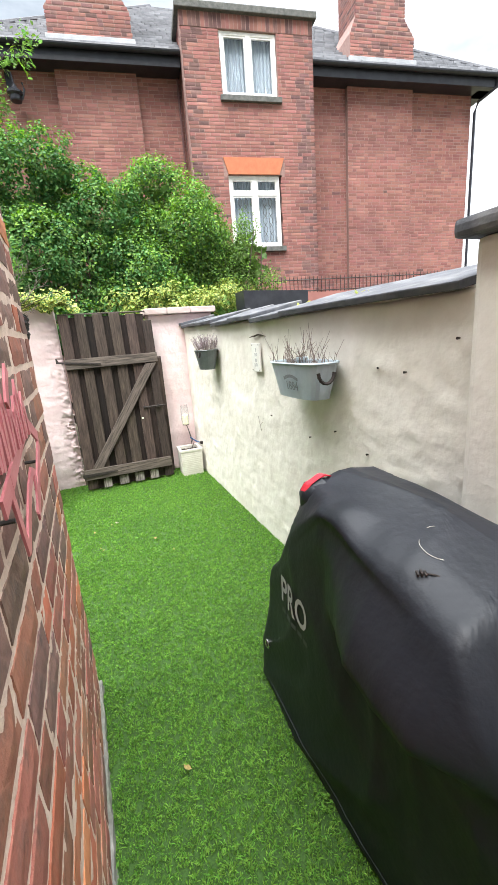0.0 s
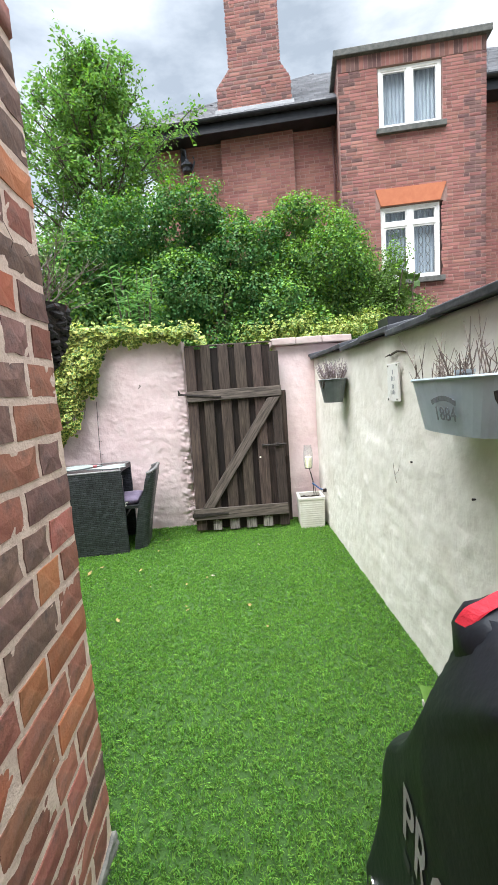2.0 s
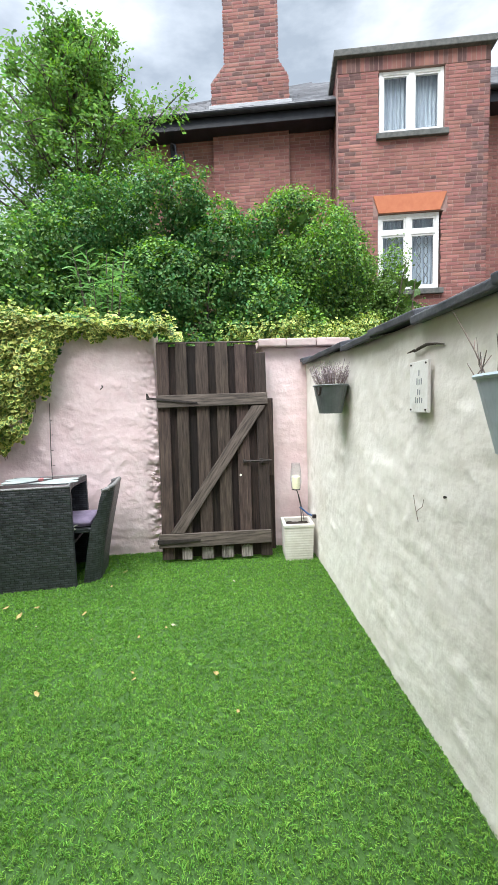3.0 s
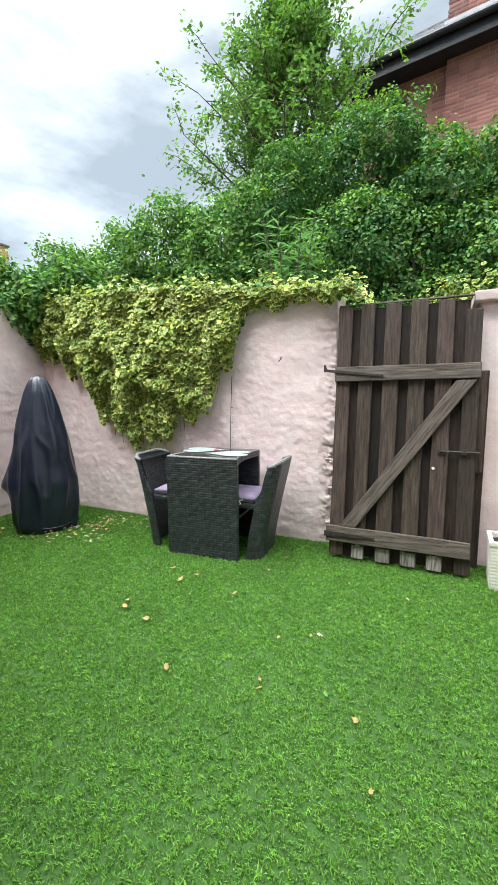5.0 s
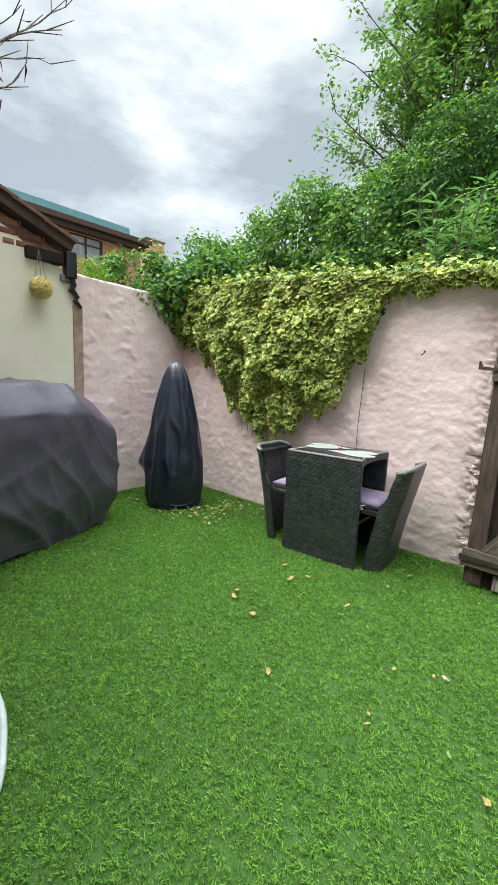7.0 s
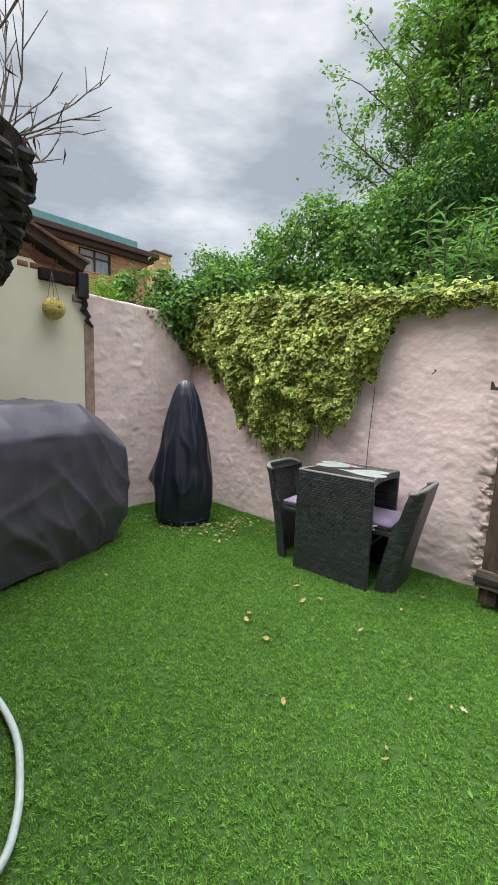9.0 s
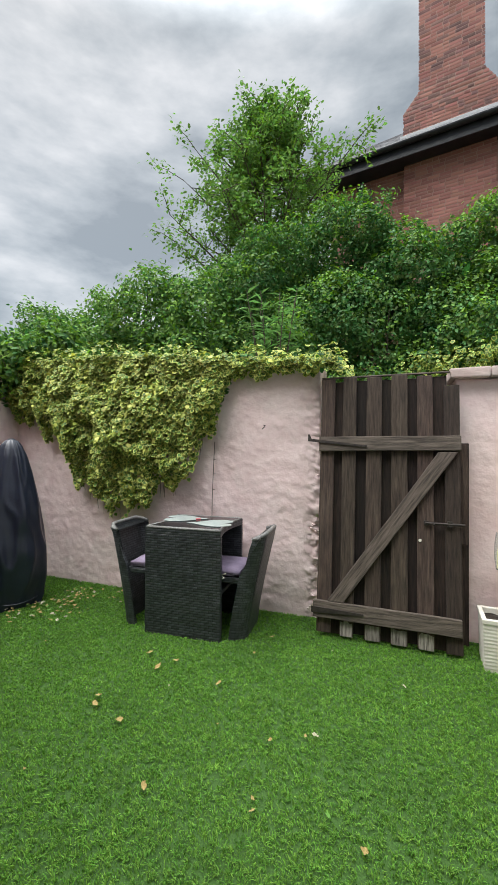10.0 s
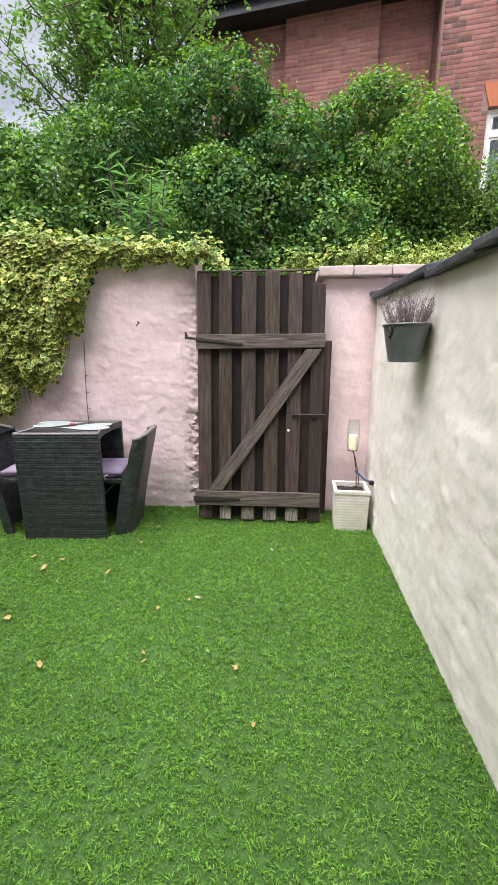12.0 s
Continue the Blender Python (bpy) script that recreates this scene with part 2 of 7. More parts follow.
M = dict(
    pink=mat("pink_render", (0.70, 0.535, 0.535), (0.82, 0.675, 0.67), scale=6, rough=0.9, bump=0.55, fine=34, c=(0.54, 0.49, 0.46), cscale=1.9, camount=0.55, bdist=0.008),
    cream=mat("cream_render", (0.66, 0.635, 0.565), (0.775, 0.755, 0.69), scale=6, rough=0.88, bump=0.45, fine=30, c=(0.54, 0.50, 0.41), cscale=2.2, camount=0.5, bdist=0.007),
    smooth_cream=mat("smooth_cream_paint", (0.70, 0.68, 0.55), (0.76, 0.74, 0.62), scale=3, rough=0.8, bump=0.15, fine=50, c=(0.5, 0.48, 0.38), camount=0.35),
    slate=mat("coping_slate", (0.05, 0.055, 0.064), (0.12, 0.125, 0.14), scale=9, rough=0.7, bump=0.5, fine=60, c=(0.24, 0.24, 0.23), cscale=5, camount=0.7),
    pinkcop=mat("pink_coping_stone", (0.48, 0.37, 0.35), (0.60, 0.49, 0.46), scale=9, rough=0.9, bump=0.5, c=(0.33, 0.31, 0.28), cscale=4, camount=0.7),
    mortar=mat("mortar", (0.52, 0.385, 0.31), (0.68, 0.53, 0.435), scale=25, rough=0.95, bump=0.8, fine=140),
    mortar_far=mat("far_mortar", (0.26, 0.165, 0.145), (0.34, 0.225, 0.20), scale=20, rough=0.95, bump=0.3),
    brick=mat("red_brick", (0.23, 0.085, 0.058), (0.38, 0.16, 0.105), scale=16, rough=0.85, bump=0.6, fine=110, by="object", spread=0.3, c=(0.10, 0.065, 0.055), cscale=14, camount=0.75),
    brick_dark=mat("brown_brick", (0.135, 0.076, 0.062), (0.270, 0.155, 0.122), scale=18, rough=0.85, bump=0.6, fine=110, by="object", spread=0.3, c=(0.06, 0.05, 0.048), cscale=14, camount=0.8),
    brick_orange=mat("orange_brick", (0.34, 0.105, 0.050), (0.46, 0.175, 0.090), scale=16, rough=0.85, bump=0.6, fine=110, by="object", spread=0.25, c=(0.2, 0.1, 0.07), cscale=9, camount=0.6),
    brick_far=mat("far_red_brick", (0.225, 0.095, 0.080), (0.315, 0.145, 0.122), scale=1.5, rough=0.9, bump=0.2, by="island", spread=0.22, c=(0.19, 0.09, 0.085), cscale=0.9, camount=0.6),
    brick_sooty=mat("sooty_brick", (0.11, 0.062, 0.06), (0.20, 0.105, 0.095), scale=6, rough=0.9, bump=0.2, by="island", spread=0.3),
    brick_pale=mat("pale_orange_brick", (0.46, 0.26, 0.135), (0.56, 0.345, 0.195), scale=3, rough=0.9, bump=0.2, by="island", spread=0.2),
    lintel=mat("orange_rubbed_brick", (0.43, 0.14, 0.07), (0.50, 0.18, 0.09), scale=9, rough=0.85, bump=0.2),
    roof=mat("roof_slate", (0.085, 0.09, 0.10), (0.15, 0.155, 0.168), scale=5, spec=0.2, rough=0.75, bump=0.3, by="island", spread=0.25),
    black=mat("black_gloss_paint", (0.012, 0.013, 0.018), (0.03, 0.032, 0.04), scale=7, rough=0.35, bump=0.1),
    lead=mat("lead_flashing", (0.30, 0.32, 0.34), (0.42, 0.43, 0.45), scale=6, rough=0.5, bump=0.2),
    white=mat("white_window_paint", (0.74, 0.74, 0.72), (0.83, 0.83, 0.81), scale=12, rough=0.5, bump=0.15, c=(0.45, 0.44, 0.40), cscale=7, camount=0.4),
    # blue-grey tone that also stands for sky reflected in window panes
    net_sky=mat("net_curtain", (0.25, 0.285, 0.34), (0.40, 0.44, 0.49), scale=7, rough=0.9, bump=0.2, stretch=(6, 1, 0.4)),
    room=mat("dim_room_wall", (0.06, 0.06, 0.06), (0.10, 0.10, 0.10), rough=0.9),
    stone=mat("dark_stone_sill", (0.06, 0.065, 0.06), (0.14, 0.14, 0.13), scale=14, rough=0.8, bump=0.4),
    concrete=mat("grey_concrete", (0.11, 0.11, 0.095), (0.27, 0.26, 0.235), scale=22, rough=0.9, bump=0.6, c=(0.12, 0.14, 0.09), cscale=4, camount=0.7),
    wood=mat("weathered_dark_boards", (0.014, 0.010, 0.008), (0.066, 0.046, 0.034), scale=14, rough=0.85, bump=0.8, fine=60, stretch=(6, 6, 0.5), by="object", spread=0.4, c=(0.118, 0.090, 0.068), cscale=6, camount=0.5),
    # the gate wood darkened for recess shade; the outhouse lintel end uses it too
    wood_shade_lintel=mat("shade_dark_boards_and_lintel", (0.006, 0.004, 0.003), (0.026, 0.016, 0.011), scale=14, rough=0.85, bump=0.7, fine=60, stretch=(6, 6, 0.5), by="object", spread=0.4),
    worn_wood=mat("pale_worn_wood", (0.05, 0.042, 0.036), (0.34, 0.31, 0.28), scale=16, rough=0.9, bump=0.8, fine=60, stretch=(6, 6, 0.5), by="object", spread=0.3),
    wood_rail=mat("grey_weathered_rail", (0.032, 0.025, 0.020), (0.155, 0.124, 0.102), scale=14, rough=0.8, bump=0.7, fine=60, stretch=(0.5, 6, 6), by="object", spread=0.15, c=(0.05, 0.04, 0.035), cscale=3, camount=0.6),
    iron=mat("rusted_black_iron", (0.015, 0.013, 0.012), (0.05, 0.04, 0.035), scale=30, rough=0.6, bump=0.4, metal=0.3),
    rattan=weave_mat("black_resin_wicker", (0.024, 0.028, 0.033), (0.074, 0.082, 0.090)),
    rim=mat("pale_worn_wicker_rim", (0.10, 0.10, 0.10), (0.22, 0.22, 0.21), scale=60, rough=0.5, bump=0.6, fine=200),
    tableglass=mat("black_glass_top", (0.008, 0.008, 0.009), (0.018, 0.018, 0.02), scale=5, rough=0.12, bump=0.0, spec=0.6),
    purple=mat("faded_purple_cushion", (0.16, 0.13, 0.20), (0.26, 0.21, 0.29), scale=9, rough=0.9, bump=0.4, fine=200, c=(0.45, 0.32, 0.42), cscale=3, camount=0.3),
    pale=mat("pale_sage_placemat", (0.22, 0.26, 0.25), (0.30, 0.34, 0.33), scale=20, rough=0.5, bump=0.2, c=(0.3, 0.33, 0.28), cscale=8, camount=0.4),
    cover=mat("black_polyester_cover", (0.006, 0.008, 0.012), (0.013, 0.015, 0.021), scale=5, rough=0.50, bump=0.25, fine=40, spec=0.36, bdist=0.006, c=(0.03, 0.032, 0.038), cscale=3, camount=0.3),
    navy=mat("shiny_navy_cover", (0.007, 0.010, 0.022), (0.015, 0.019, 0.036), scale=6, rough=0.34, bump=0.25, fine=30, spec=0.5, bdist=0.006),
    plum=mat("faded_black_cover", (0.052, 0.047, 0.068), (0.092, 0.084, 0.114), scale=4, rough=0.38, bump=0.3, fine=30, spec=0.5, bdist=0.006),
    print_grey=mat("grey_print", (0.36, 0.37, 0.38), (0.45, 0.46, 0.47), rough=0.6, bump=0),
    print_dim=mat("dim_grey_print", (0.055, 0.06, 0.063), (0.08, 0.085, 0.09), rough=0.6, bump=0),
    red=mat("red_webbing", (0.50, 0.015, 0.03), (0.62, 0.03, 0.05), scale=40, rough=0.7, bump=0.4, fine=300),
    zinc=mat("blue_grey_zinc", (0.37, 0.45, 0.50), (0.50, 0.58, 0.63), scale=6, rough=0.45, bump=0.15, metal=0.1, c=(0.18, 0.20, 0.2), cscale=5, camount=0.6),
    dkpot=mat("dark_green_grey_pot", (0.085, 0.10, 0.10), (0.14, 0.16, 0.155), scale=9, rough=0.4, bump=0.15),
    soil=mat("dark_potting_soil", (0.012, 0.009, 0.007), (0.04, 0.03, 0.022), scale=40, rough=0.95, bump=1.0, fine=120),
    twig=mat("dry_grey_twigs", (0.13, 0.10, 0.085), (0.26, 0.21, 0.18), scale=30, rough=0.9, bump=0.4),
    lavender=leaf_mat("faded_lavender", (0.20, 0.16, 0.18), (0.36, 0.31, 0.33), trans=0.2),
    planter=mat("white_ribbed_planter", (0.58, 0.55, 0.48), (0.72, 0.70, 0.64), scale=9, rough=0.6, bump=0.25, c=(0.38, 0.35, 0.28), cscale=5, camount=0.5),
    wax=mat("ivory_candle_wax", (0.72, 0.66, 0.42), (0.80, 0.75, 0.52), scale=9, rough=0.5, bump=0.1),
    cord=mat("blue_cord", (0.02, 0.06, 0.16), (0.05, 0.12, 0.26), scale=60, rough=0.8),
    plaque=mat("white_painted_plaque", (0.68, 0.68, 0.64), (0.78, 0.78, 0.74), scale=12, rough=0.6, bump=0.3, c=(0.4, 0.38, 0.32), cscale=9, camount=0.5),
    ink=mat("grey_lettering", (0.16, 0.18, 0.20), (0.22, 0.24, 0.26), rough=0.7, bump=0),
    sign=mat("rosy_powder_coated_steel", (0.43, 0.115, 0.13), (0.55, 0.19, 0.20), scale=12, rough=0.5, bump=0.25, c=(0.36, 0.11, 0.11), cscale=12, camount=0.5),
    hose=mat("pale_blue_grey_hose", (0.33, 0.39, 0.39), (0.42, 0.48, 0.48), scale=30, rough=0.4, bump=0.1),
    wicker=mat("yellow_wicker", (0.45, 0.36, 0.10), (0.62, 0.52, 0.20), scale=50, rough=0.8, bump=0.5),
    dark_wicker=mat("blackened_wicker", (0.008, 0.007, 0.007), (0.03, 0.025, 0.024), scale=50, rough=0.7, bump=0.5),
    brownwood=mat("dark_brown_verge_board", (0.035, 0.02, 0.017), (0.085, 0.05, 0.042), scale=12, rough=0.7, bump=0.4, stretch=(1, 0.4, 4)),
    bare=mat("bare_brown_render", (0.26, 0.18, 0.14), (0.42, 0.32, 0.26), scale=9, rough=0.9, bump=0.6, c=(0.14, 0.09, 0.07), cscale=5, camount=0.7),
    teal=mat("teal_roof_edge", (0.10, 0.26, 0.28), (0.16, 0.34, 0.36), rough=0.5),
    clay=mat("brown_clay_tile", (0.10, 0.055, 0.045), (0.18, 0.10, 0.08), scale=9, rough=0.85, bump=0.4, by="island", spread=0.2),
    turf_base=mat("turf_backing", (0.018, 0.052, 0.009), (0.058, 0.130, 0.022), scale=150, rough=0.95, bump=0.6),
    turf=leaf_mat("green_plastic_grass", (0.080, 0.195, 0.028), (0.188, 0.368, 0.062), spread=0.40, rough=0.8, trans=0.22, c=(0.062, 0.140, 0.032), cscale=1.7, camount=0.5, scale=38),
    earth=mat("earth", (0.06, 0.05, 0.035), (0.11, 0.10, 0.06), scale=2, rough=0.95, bump=0.5, c=(0.05, 0.09, 0.03), cscale=0.4, camount=0.8),
    bark=mat("grey_brown_bark", (0.045, 0.035, 0.028), (0.12, 0.095, 0.075), scale=20, rough=0.9, bump=0.8, stretch=(3, 3, 0.6)),
    leaf_tree=leaf_mat("tree_leaf", (0.082, 0.172, 0.046), (0.165, 0.275, 0.088), spread=0.45, trans=0.38),
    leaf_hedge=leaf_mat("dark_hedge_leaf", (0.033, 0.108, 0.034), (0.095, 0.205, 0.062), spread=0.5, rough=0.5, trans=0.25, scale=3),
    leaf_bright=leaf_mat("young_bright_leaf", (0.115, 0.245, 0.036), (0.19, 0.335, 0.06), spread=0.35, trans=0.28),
    leaf_olive=leaf_mat("olive_leaf", (0.070, 0.135, 0.036), (0.13, 0.21, 0.06), spread=0.4, trans=0.25),
    leaf_lance=leaf_mat("lance_leaf", (0.09, 0.19, 0.06), (0.15, 0.27, 0.095), spread=0.3),
    ivy_green=leaf_mat("ivy_leaf_middle", (0.052, 0.125, 0.028), (0.11, 0.205, 0.05), spread=0.4, rough=0.4, trans=0.2),
    ivy_yellow=leaf_mat("ivy_leaf_margin", (0.39, 0.44, 0.085), (0.58, 0.60, 0.19), spread=0.4, rough=0.4, trans=0.2, scale=5),
    dead_leaf=mat("dry_fallen_leaf", (0.15, 0.095, 0.04), (0.33, 0.22, 0.09), scale=30, rough=0.8, by="island", spread=0.5),
    withered=leaf_mat("withered_red_leaf", (0.10, 0.045, 0.045), (0.20, 0.09, 0.085), trans=0.1),
    broad=leaf_mat("broad_light_green_leaf", (0.12, 0.26, 0.05), (0.19, 0.35, 0.09), spread=0.2, rough=0.35),
    glass=glass_mat("clear_glass"),
    steel=mat("bright_eyelet_metal", (0.55, 0.55, 0.55), (0.65, 0.65, 0.65), rough=0.25, bump=0, metal=1.0),
)


# ---- mesh helpers ----
def part(name, bm, material, parent=None, label="", smooth=False):
    """Links a bmesh as one mesh object, under a thing or a part."""
    me = bpy.data.meshes.new(name)
    bm.normal_update()
    bm.to_mesh(me)
    bm.free()
    for m in material if isinstance(material, (list, tuple)) else [material]:
        me.materials.append(m)
    if smooth:
        me.polygons.foreach_set("use_smooth", [True] * len(me.polygons))
    ob = new(name, me)
    ob.parent = parent
    if label:
        ob["label"] = label
    return ob


def thing(name, label, category, m=None, group="", kind=""):
    ob = new(name)
    ob.empty_display_size = 0.1
    if m is not None:
        ob.matrix_world = m
    return tagged(ob, label, category, group, kind)


def box(bm, x0, x1, y0, y1, z0, z1, bev=0.0, mi=0):
    r = bmesh.ops.create_cube(bm, size=1.0, matrix=Matrix.Translation(((x0 + x1) / 2, (y0 + y1) / 2, (z0 + z1) / 2)) @ Matrix.Diagonal((x1 - x0, y1 - y0, z1 - z0, 1)))
    if mi:
        for f in {f for v in r["verts"] for f in v.link_faces}:
            f.material_index = mi
    if bev:
        es = list({e for v in r["verts"] for e in v.link_edges})
        bmesh.ops.bevel(bm, geom=es, offset=bev, segments=2, affect="EDGES", profile=0.6)
    return bm


def boxed(x0, x1, y0, y1, z0, z1, bev=0.0):
    return box(bmesh.new(), x0, x1, y0, y1, z0, z1, bev)


def prism(pts, depth, axis="y", bm=None):
    """A flat outline of (a, b) pairs pushed out by depth; axis is the one it is pushed along."""
    bm = bm or bmesh.new()
    put = {"y": lambda a, b, d: (a, d, b), "x": lambda a, b, d: (d, a, b), "z": lambda a, b, d: (a, b, d)}[axis]
    lo, hi = [bm.verts.new(put(a, b, 0)) for a, b in pts], [bm.verts.new(put(a, b, depth)) for a, b in pts]
    n = len(pts)
    bm.faces.new(lo), bm.faces.new(hi[::-1])
    for i in range(n):
        bm.faces.new((lo[i], hi[i], hi[(i + 1) % n], lo[(i + 1) % n]))
    bmesh.ops.recalc_face_normals(bm, faces=bm.faces[:])
    return bm


def tube(bm, pts, radii, seg=8, cap=True):
    """A round rod through pts; radii: one or one for each point."""
    pts = [Vector(p) for p in pts]
    if not isinstance(radii, (list, tuple)):
        radii = [radii] * len(pts)
    rings, up = [], Vector((0, 0, 1))
    for i, p in enumerate(pts):
        d = (pts[min(i + 1, len(pts) - 1)] - pts[max(i - 1, 0)]).normalized()
        side = d.cross(up)
        if side.length < 0.05:
            side = d.cross(Vector((1, 0, 0)))
        side.normalize()
        up2 = side.cross(d)
        rings.append([bm.verts.new(p + radii[i] * (math.cos(a) * side + math.sin(a) * up2)) for a in (2 * math.pi * k / seg for k in range(seg))])
    for a, b in zip(rings, rings[1:]):
        for k in range(seg):
            bm.faces.new((a[k], a[(k + 1) % seg], b[(k + 1) % seg], b[k]))
    if cap:
        bm.faces.new(rings[0][::-1]), bm.faces.new(rings[-1])
    return bm


def loft(bm, rings, close=True, cap_lo=False, cap_hi=True):
    vs = [[bm.verts.new(p) for p in r] for r in rings]
    for a, b in zip(vs, vs[1:]):
        n = len(a)
        for k in range(n if close else n - 1):
            bm.faces.new((a[k], a[(k + 1) % n], b[(k + 1) % n], b[k]))
    if cap_lo:
        bm.faces.new(vs[0][::-1])
    if cap_hi:
        bm.faces.new(vs[-1])
    return bm


def raw_mesh(name, verts, faces, mats, parent=None, index=None, smooth=False, label=""):
    """A mesh straight from arrays: verts (n, 3), faces (m, k)."""
    me = bpy.data.meshes.new(name)
    verts, faces = np.asarray(verts, np.float32), np.asarray(faces, np.int32)
    k = faces.shape[1]
    me.vertices.add(len(verts)), me.loops.add(faces.size), me.polygons.add(len(faces))
    me.vertices.foreach_set("co", verts.ravel())
    me.loops.foreach_set("vertex_index", faces.ravel())
    me.polygons.foreach_set("loop_start", np.arange(0, faces.size, k, dtype=np.int32))
    for m in mats:
        me.materials.append(m)
    if index is not None:
        me.polygons.foreach_set("material_index", np.asarray(index, np.int32))
    if smooth:
        me.polygons.foreach_set("use_smooth", np.ones(len(faces), bool))
    me.update(calc_edges=True)
    ob = new(name, me)
    ob.parent = parent
    if label:
        ob["label"] = label
    return ob


rng = np.random.default_rng(7)


def unit(v):
    return v / np.maximum(np.linalg.norm(v, axis=1, keepdims=True), 1e-6)


def scatter(name, tmpl, pos, normal, tip, size, mats, parent=None, label=""):
    """Many copies of one small leaf: tmpl = (verts, tris, material indices); the leaf's y runs along tip, z along normal."""
    tv, tf, ti = (np.array(a) for a in tmpl)
    n, k = len(pos), len(tv)
    z = unit(normal)
    y = unit(tip - (tip * z).sum(1, keepdims=True) * z)
    x = np.cross(y, z)
    size = np.broadcast_to(np.asarray(size, float), (n,))[:, None, None]
    v = (tv[None, :, 0:1] * x[:, None] + tv[None, :, 1:2] * y[:, None] + tv[None, :, 2:3] * z[:, None]) * size + pos[:, None]
    f = tf[None] + (np.arange(n) * k)[:, None, None]
    return raw_mesh(name, v.reshape(-1, 3), f.reshape(-1, 3), mats, parent, np.tile(ti, n), label=label)


OVAL = ([(0, 0, 0), (0.26, 0.35, 0.06), (0, 0.45, -0.03), (-0.26, 0.35, 0.06), (0.17, 0.75, 0.03), (-0.17, 0.75, 0.03), (0, 1, -0.1)],
        [(0, 1, 2), (0, 2, 3), (1, 4, 2), (3, 2, 5), (4, 6, 2), (2, 6, 5)], [0] * 6)
HEX = ([(0, 0, 0), (0.29, 0.30, 0.06), (0.25, 0.72, 0.03), (0, 1, -0.08), (-0.25, 0.72, 0.03), (-0.29, 0.30, 0.06)], [(0, 1, 2), (0, 2, 3), (0, 3, 4), (0, 4, 5)], [0] * 4)
LANCE = ([(0, 0, 0), (0.10, 0.35, 0.03), (0, 0.4, -0.02), (-0.10, 0.35, 0.03), (0, 1, -0.18)], [(0, 1, 2), (0, 2, 3), (1, 4, 2), (3, 2, 4)], [0] * 4)


def broad_template(n=7):
    """A broad oval leaf, folded a little along its midrib and drooping at the tip."""
    v, f = [(0, 0, 0)], []
    for i in range(1, n):
        t = i / n
        w = 0.30 * math.sin(math.pi * t ** 0.8) ** 0.8
        v += [(-w, t, 0.07 - 0.16 * t * t), (0, t, -0.16 * t * t), (w, t, 0.07 - 0.16 * t * t)]
    v.append((0, 1, -0.18))
    e = len(v) - 1
    for i in range(n - 2):
        a, b = 1 + 3 * i, 4 + 3 * i
        f += [(a, a + 1, b + 1), (a, b + 1, b), (a + 1, a + 2, b + 2), (a + 1, b + 2, b + 1)]
    f += [(0, 2, 1), (0, 3, 2), (e - 3, e - 2, e), (e - 2, e - 1, e)]
    return v, f, [0] * len(f)


BROAD = broad_template()


def ivy_template():
    """A five-lobed leaf with a green middle and a pale margin."""
    out = [(0, 0), (0.30, -0.06), (0.47, 0.22), (0.46, 0.46), (0.27, 0.66), (0, 0.95), (-0.27, 0.66), (-0.46, 0.46), (-0.47, 0.22), (-0.30, -0.06)]
    v = [(a, b, 0.10 * abs(a) - 0.08 * b * b) for a, b in out]
    inner = [(a * 0.76, 0.33 + (b - 0.33) * 0.76, 0.01 + 0.10 * abs(a) * 0.6 - 0.05 * b * b) for a, b in out]
    v += inner + [(0, 0.3, 0.0)]
    f, idx, n = [], [], len(out)
    for i in range(n):
        j = (i + 1) % n
        f += [(i, j, n + j), (i, n + j, n + i), (n + i, n + j, 2 * n)]
        idx += [1, 1, 0]
    return v, f, idx


IVY = ivy_template()


# ---- the ground ----
def build_ground():
    n = 24
    xs, ys = np.linspace(-400, 400, n), np.linspace(-400, 400, n)
    v = np.array([(x, y, -0.03 + (0.35 * math.sin(x * 0.02) * math.cos(y * 0.017) if max(abs(x), abs(y)) > 60 else 0)) for y in ys for x in xs])
    f = [(j * n + i, j * n + i + 1, (j + 1) * n + i + 1, (j + 1) * n + i) for j in range(n - 1) for i in range(n - 1)]
    tagged(raw_mesh("ground", v, f, [M["earth"]], smooth=True), "bare earth ground running out to the horizon", "ground", kind="structure")


build_ground()

WALL_R, WALL_B, WALL_L, WING_X, WING_Y = 1.28, 4.72, -3.20, -0.02, 1.72


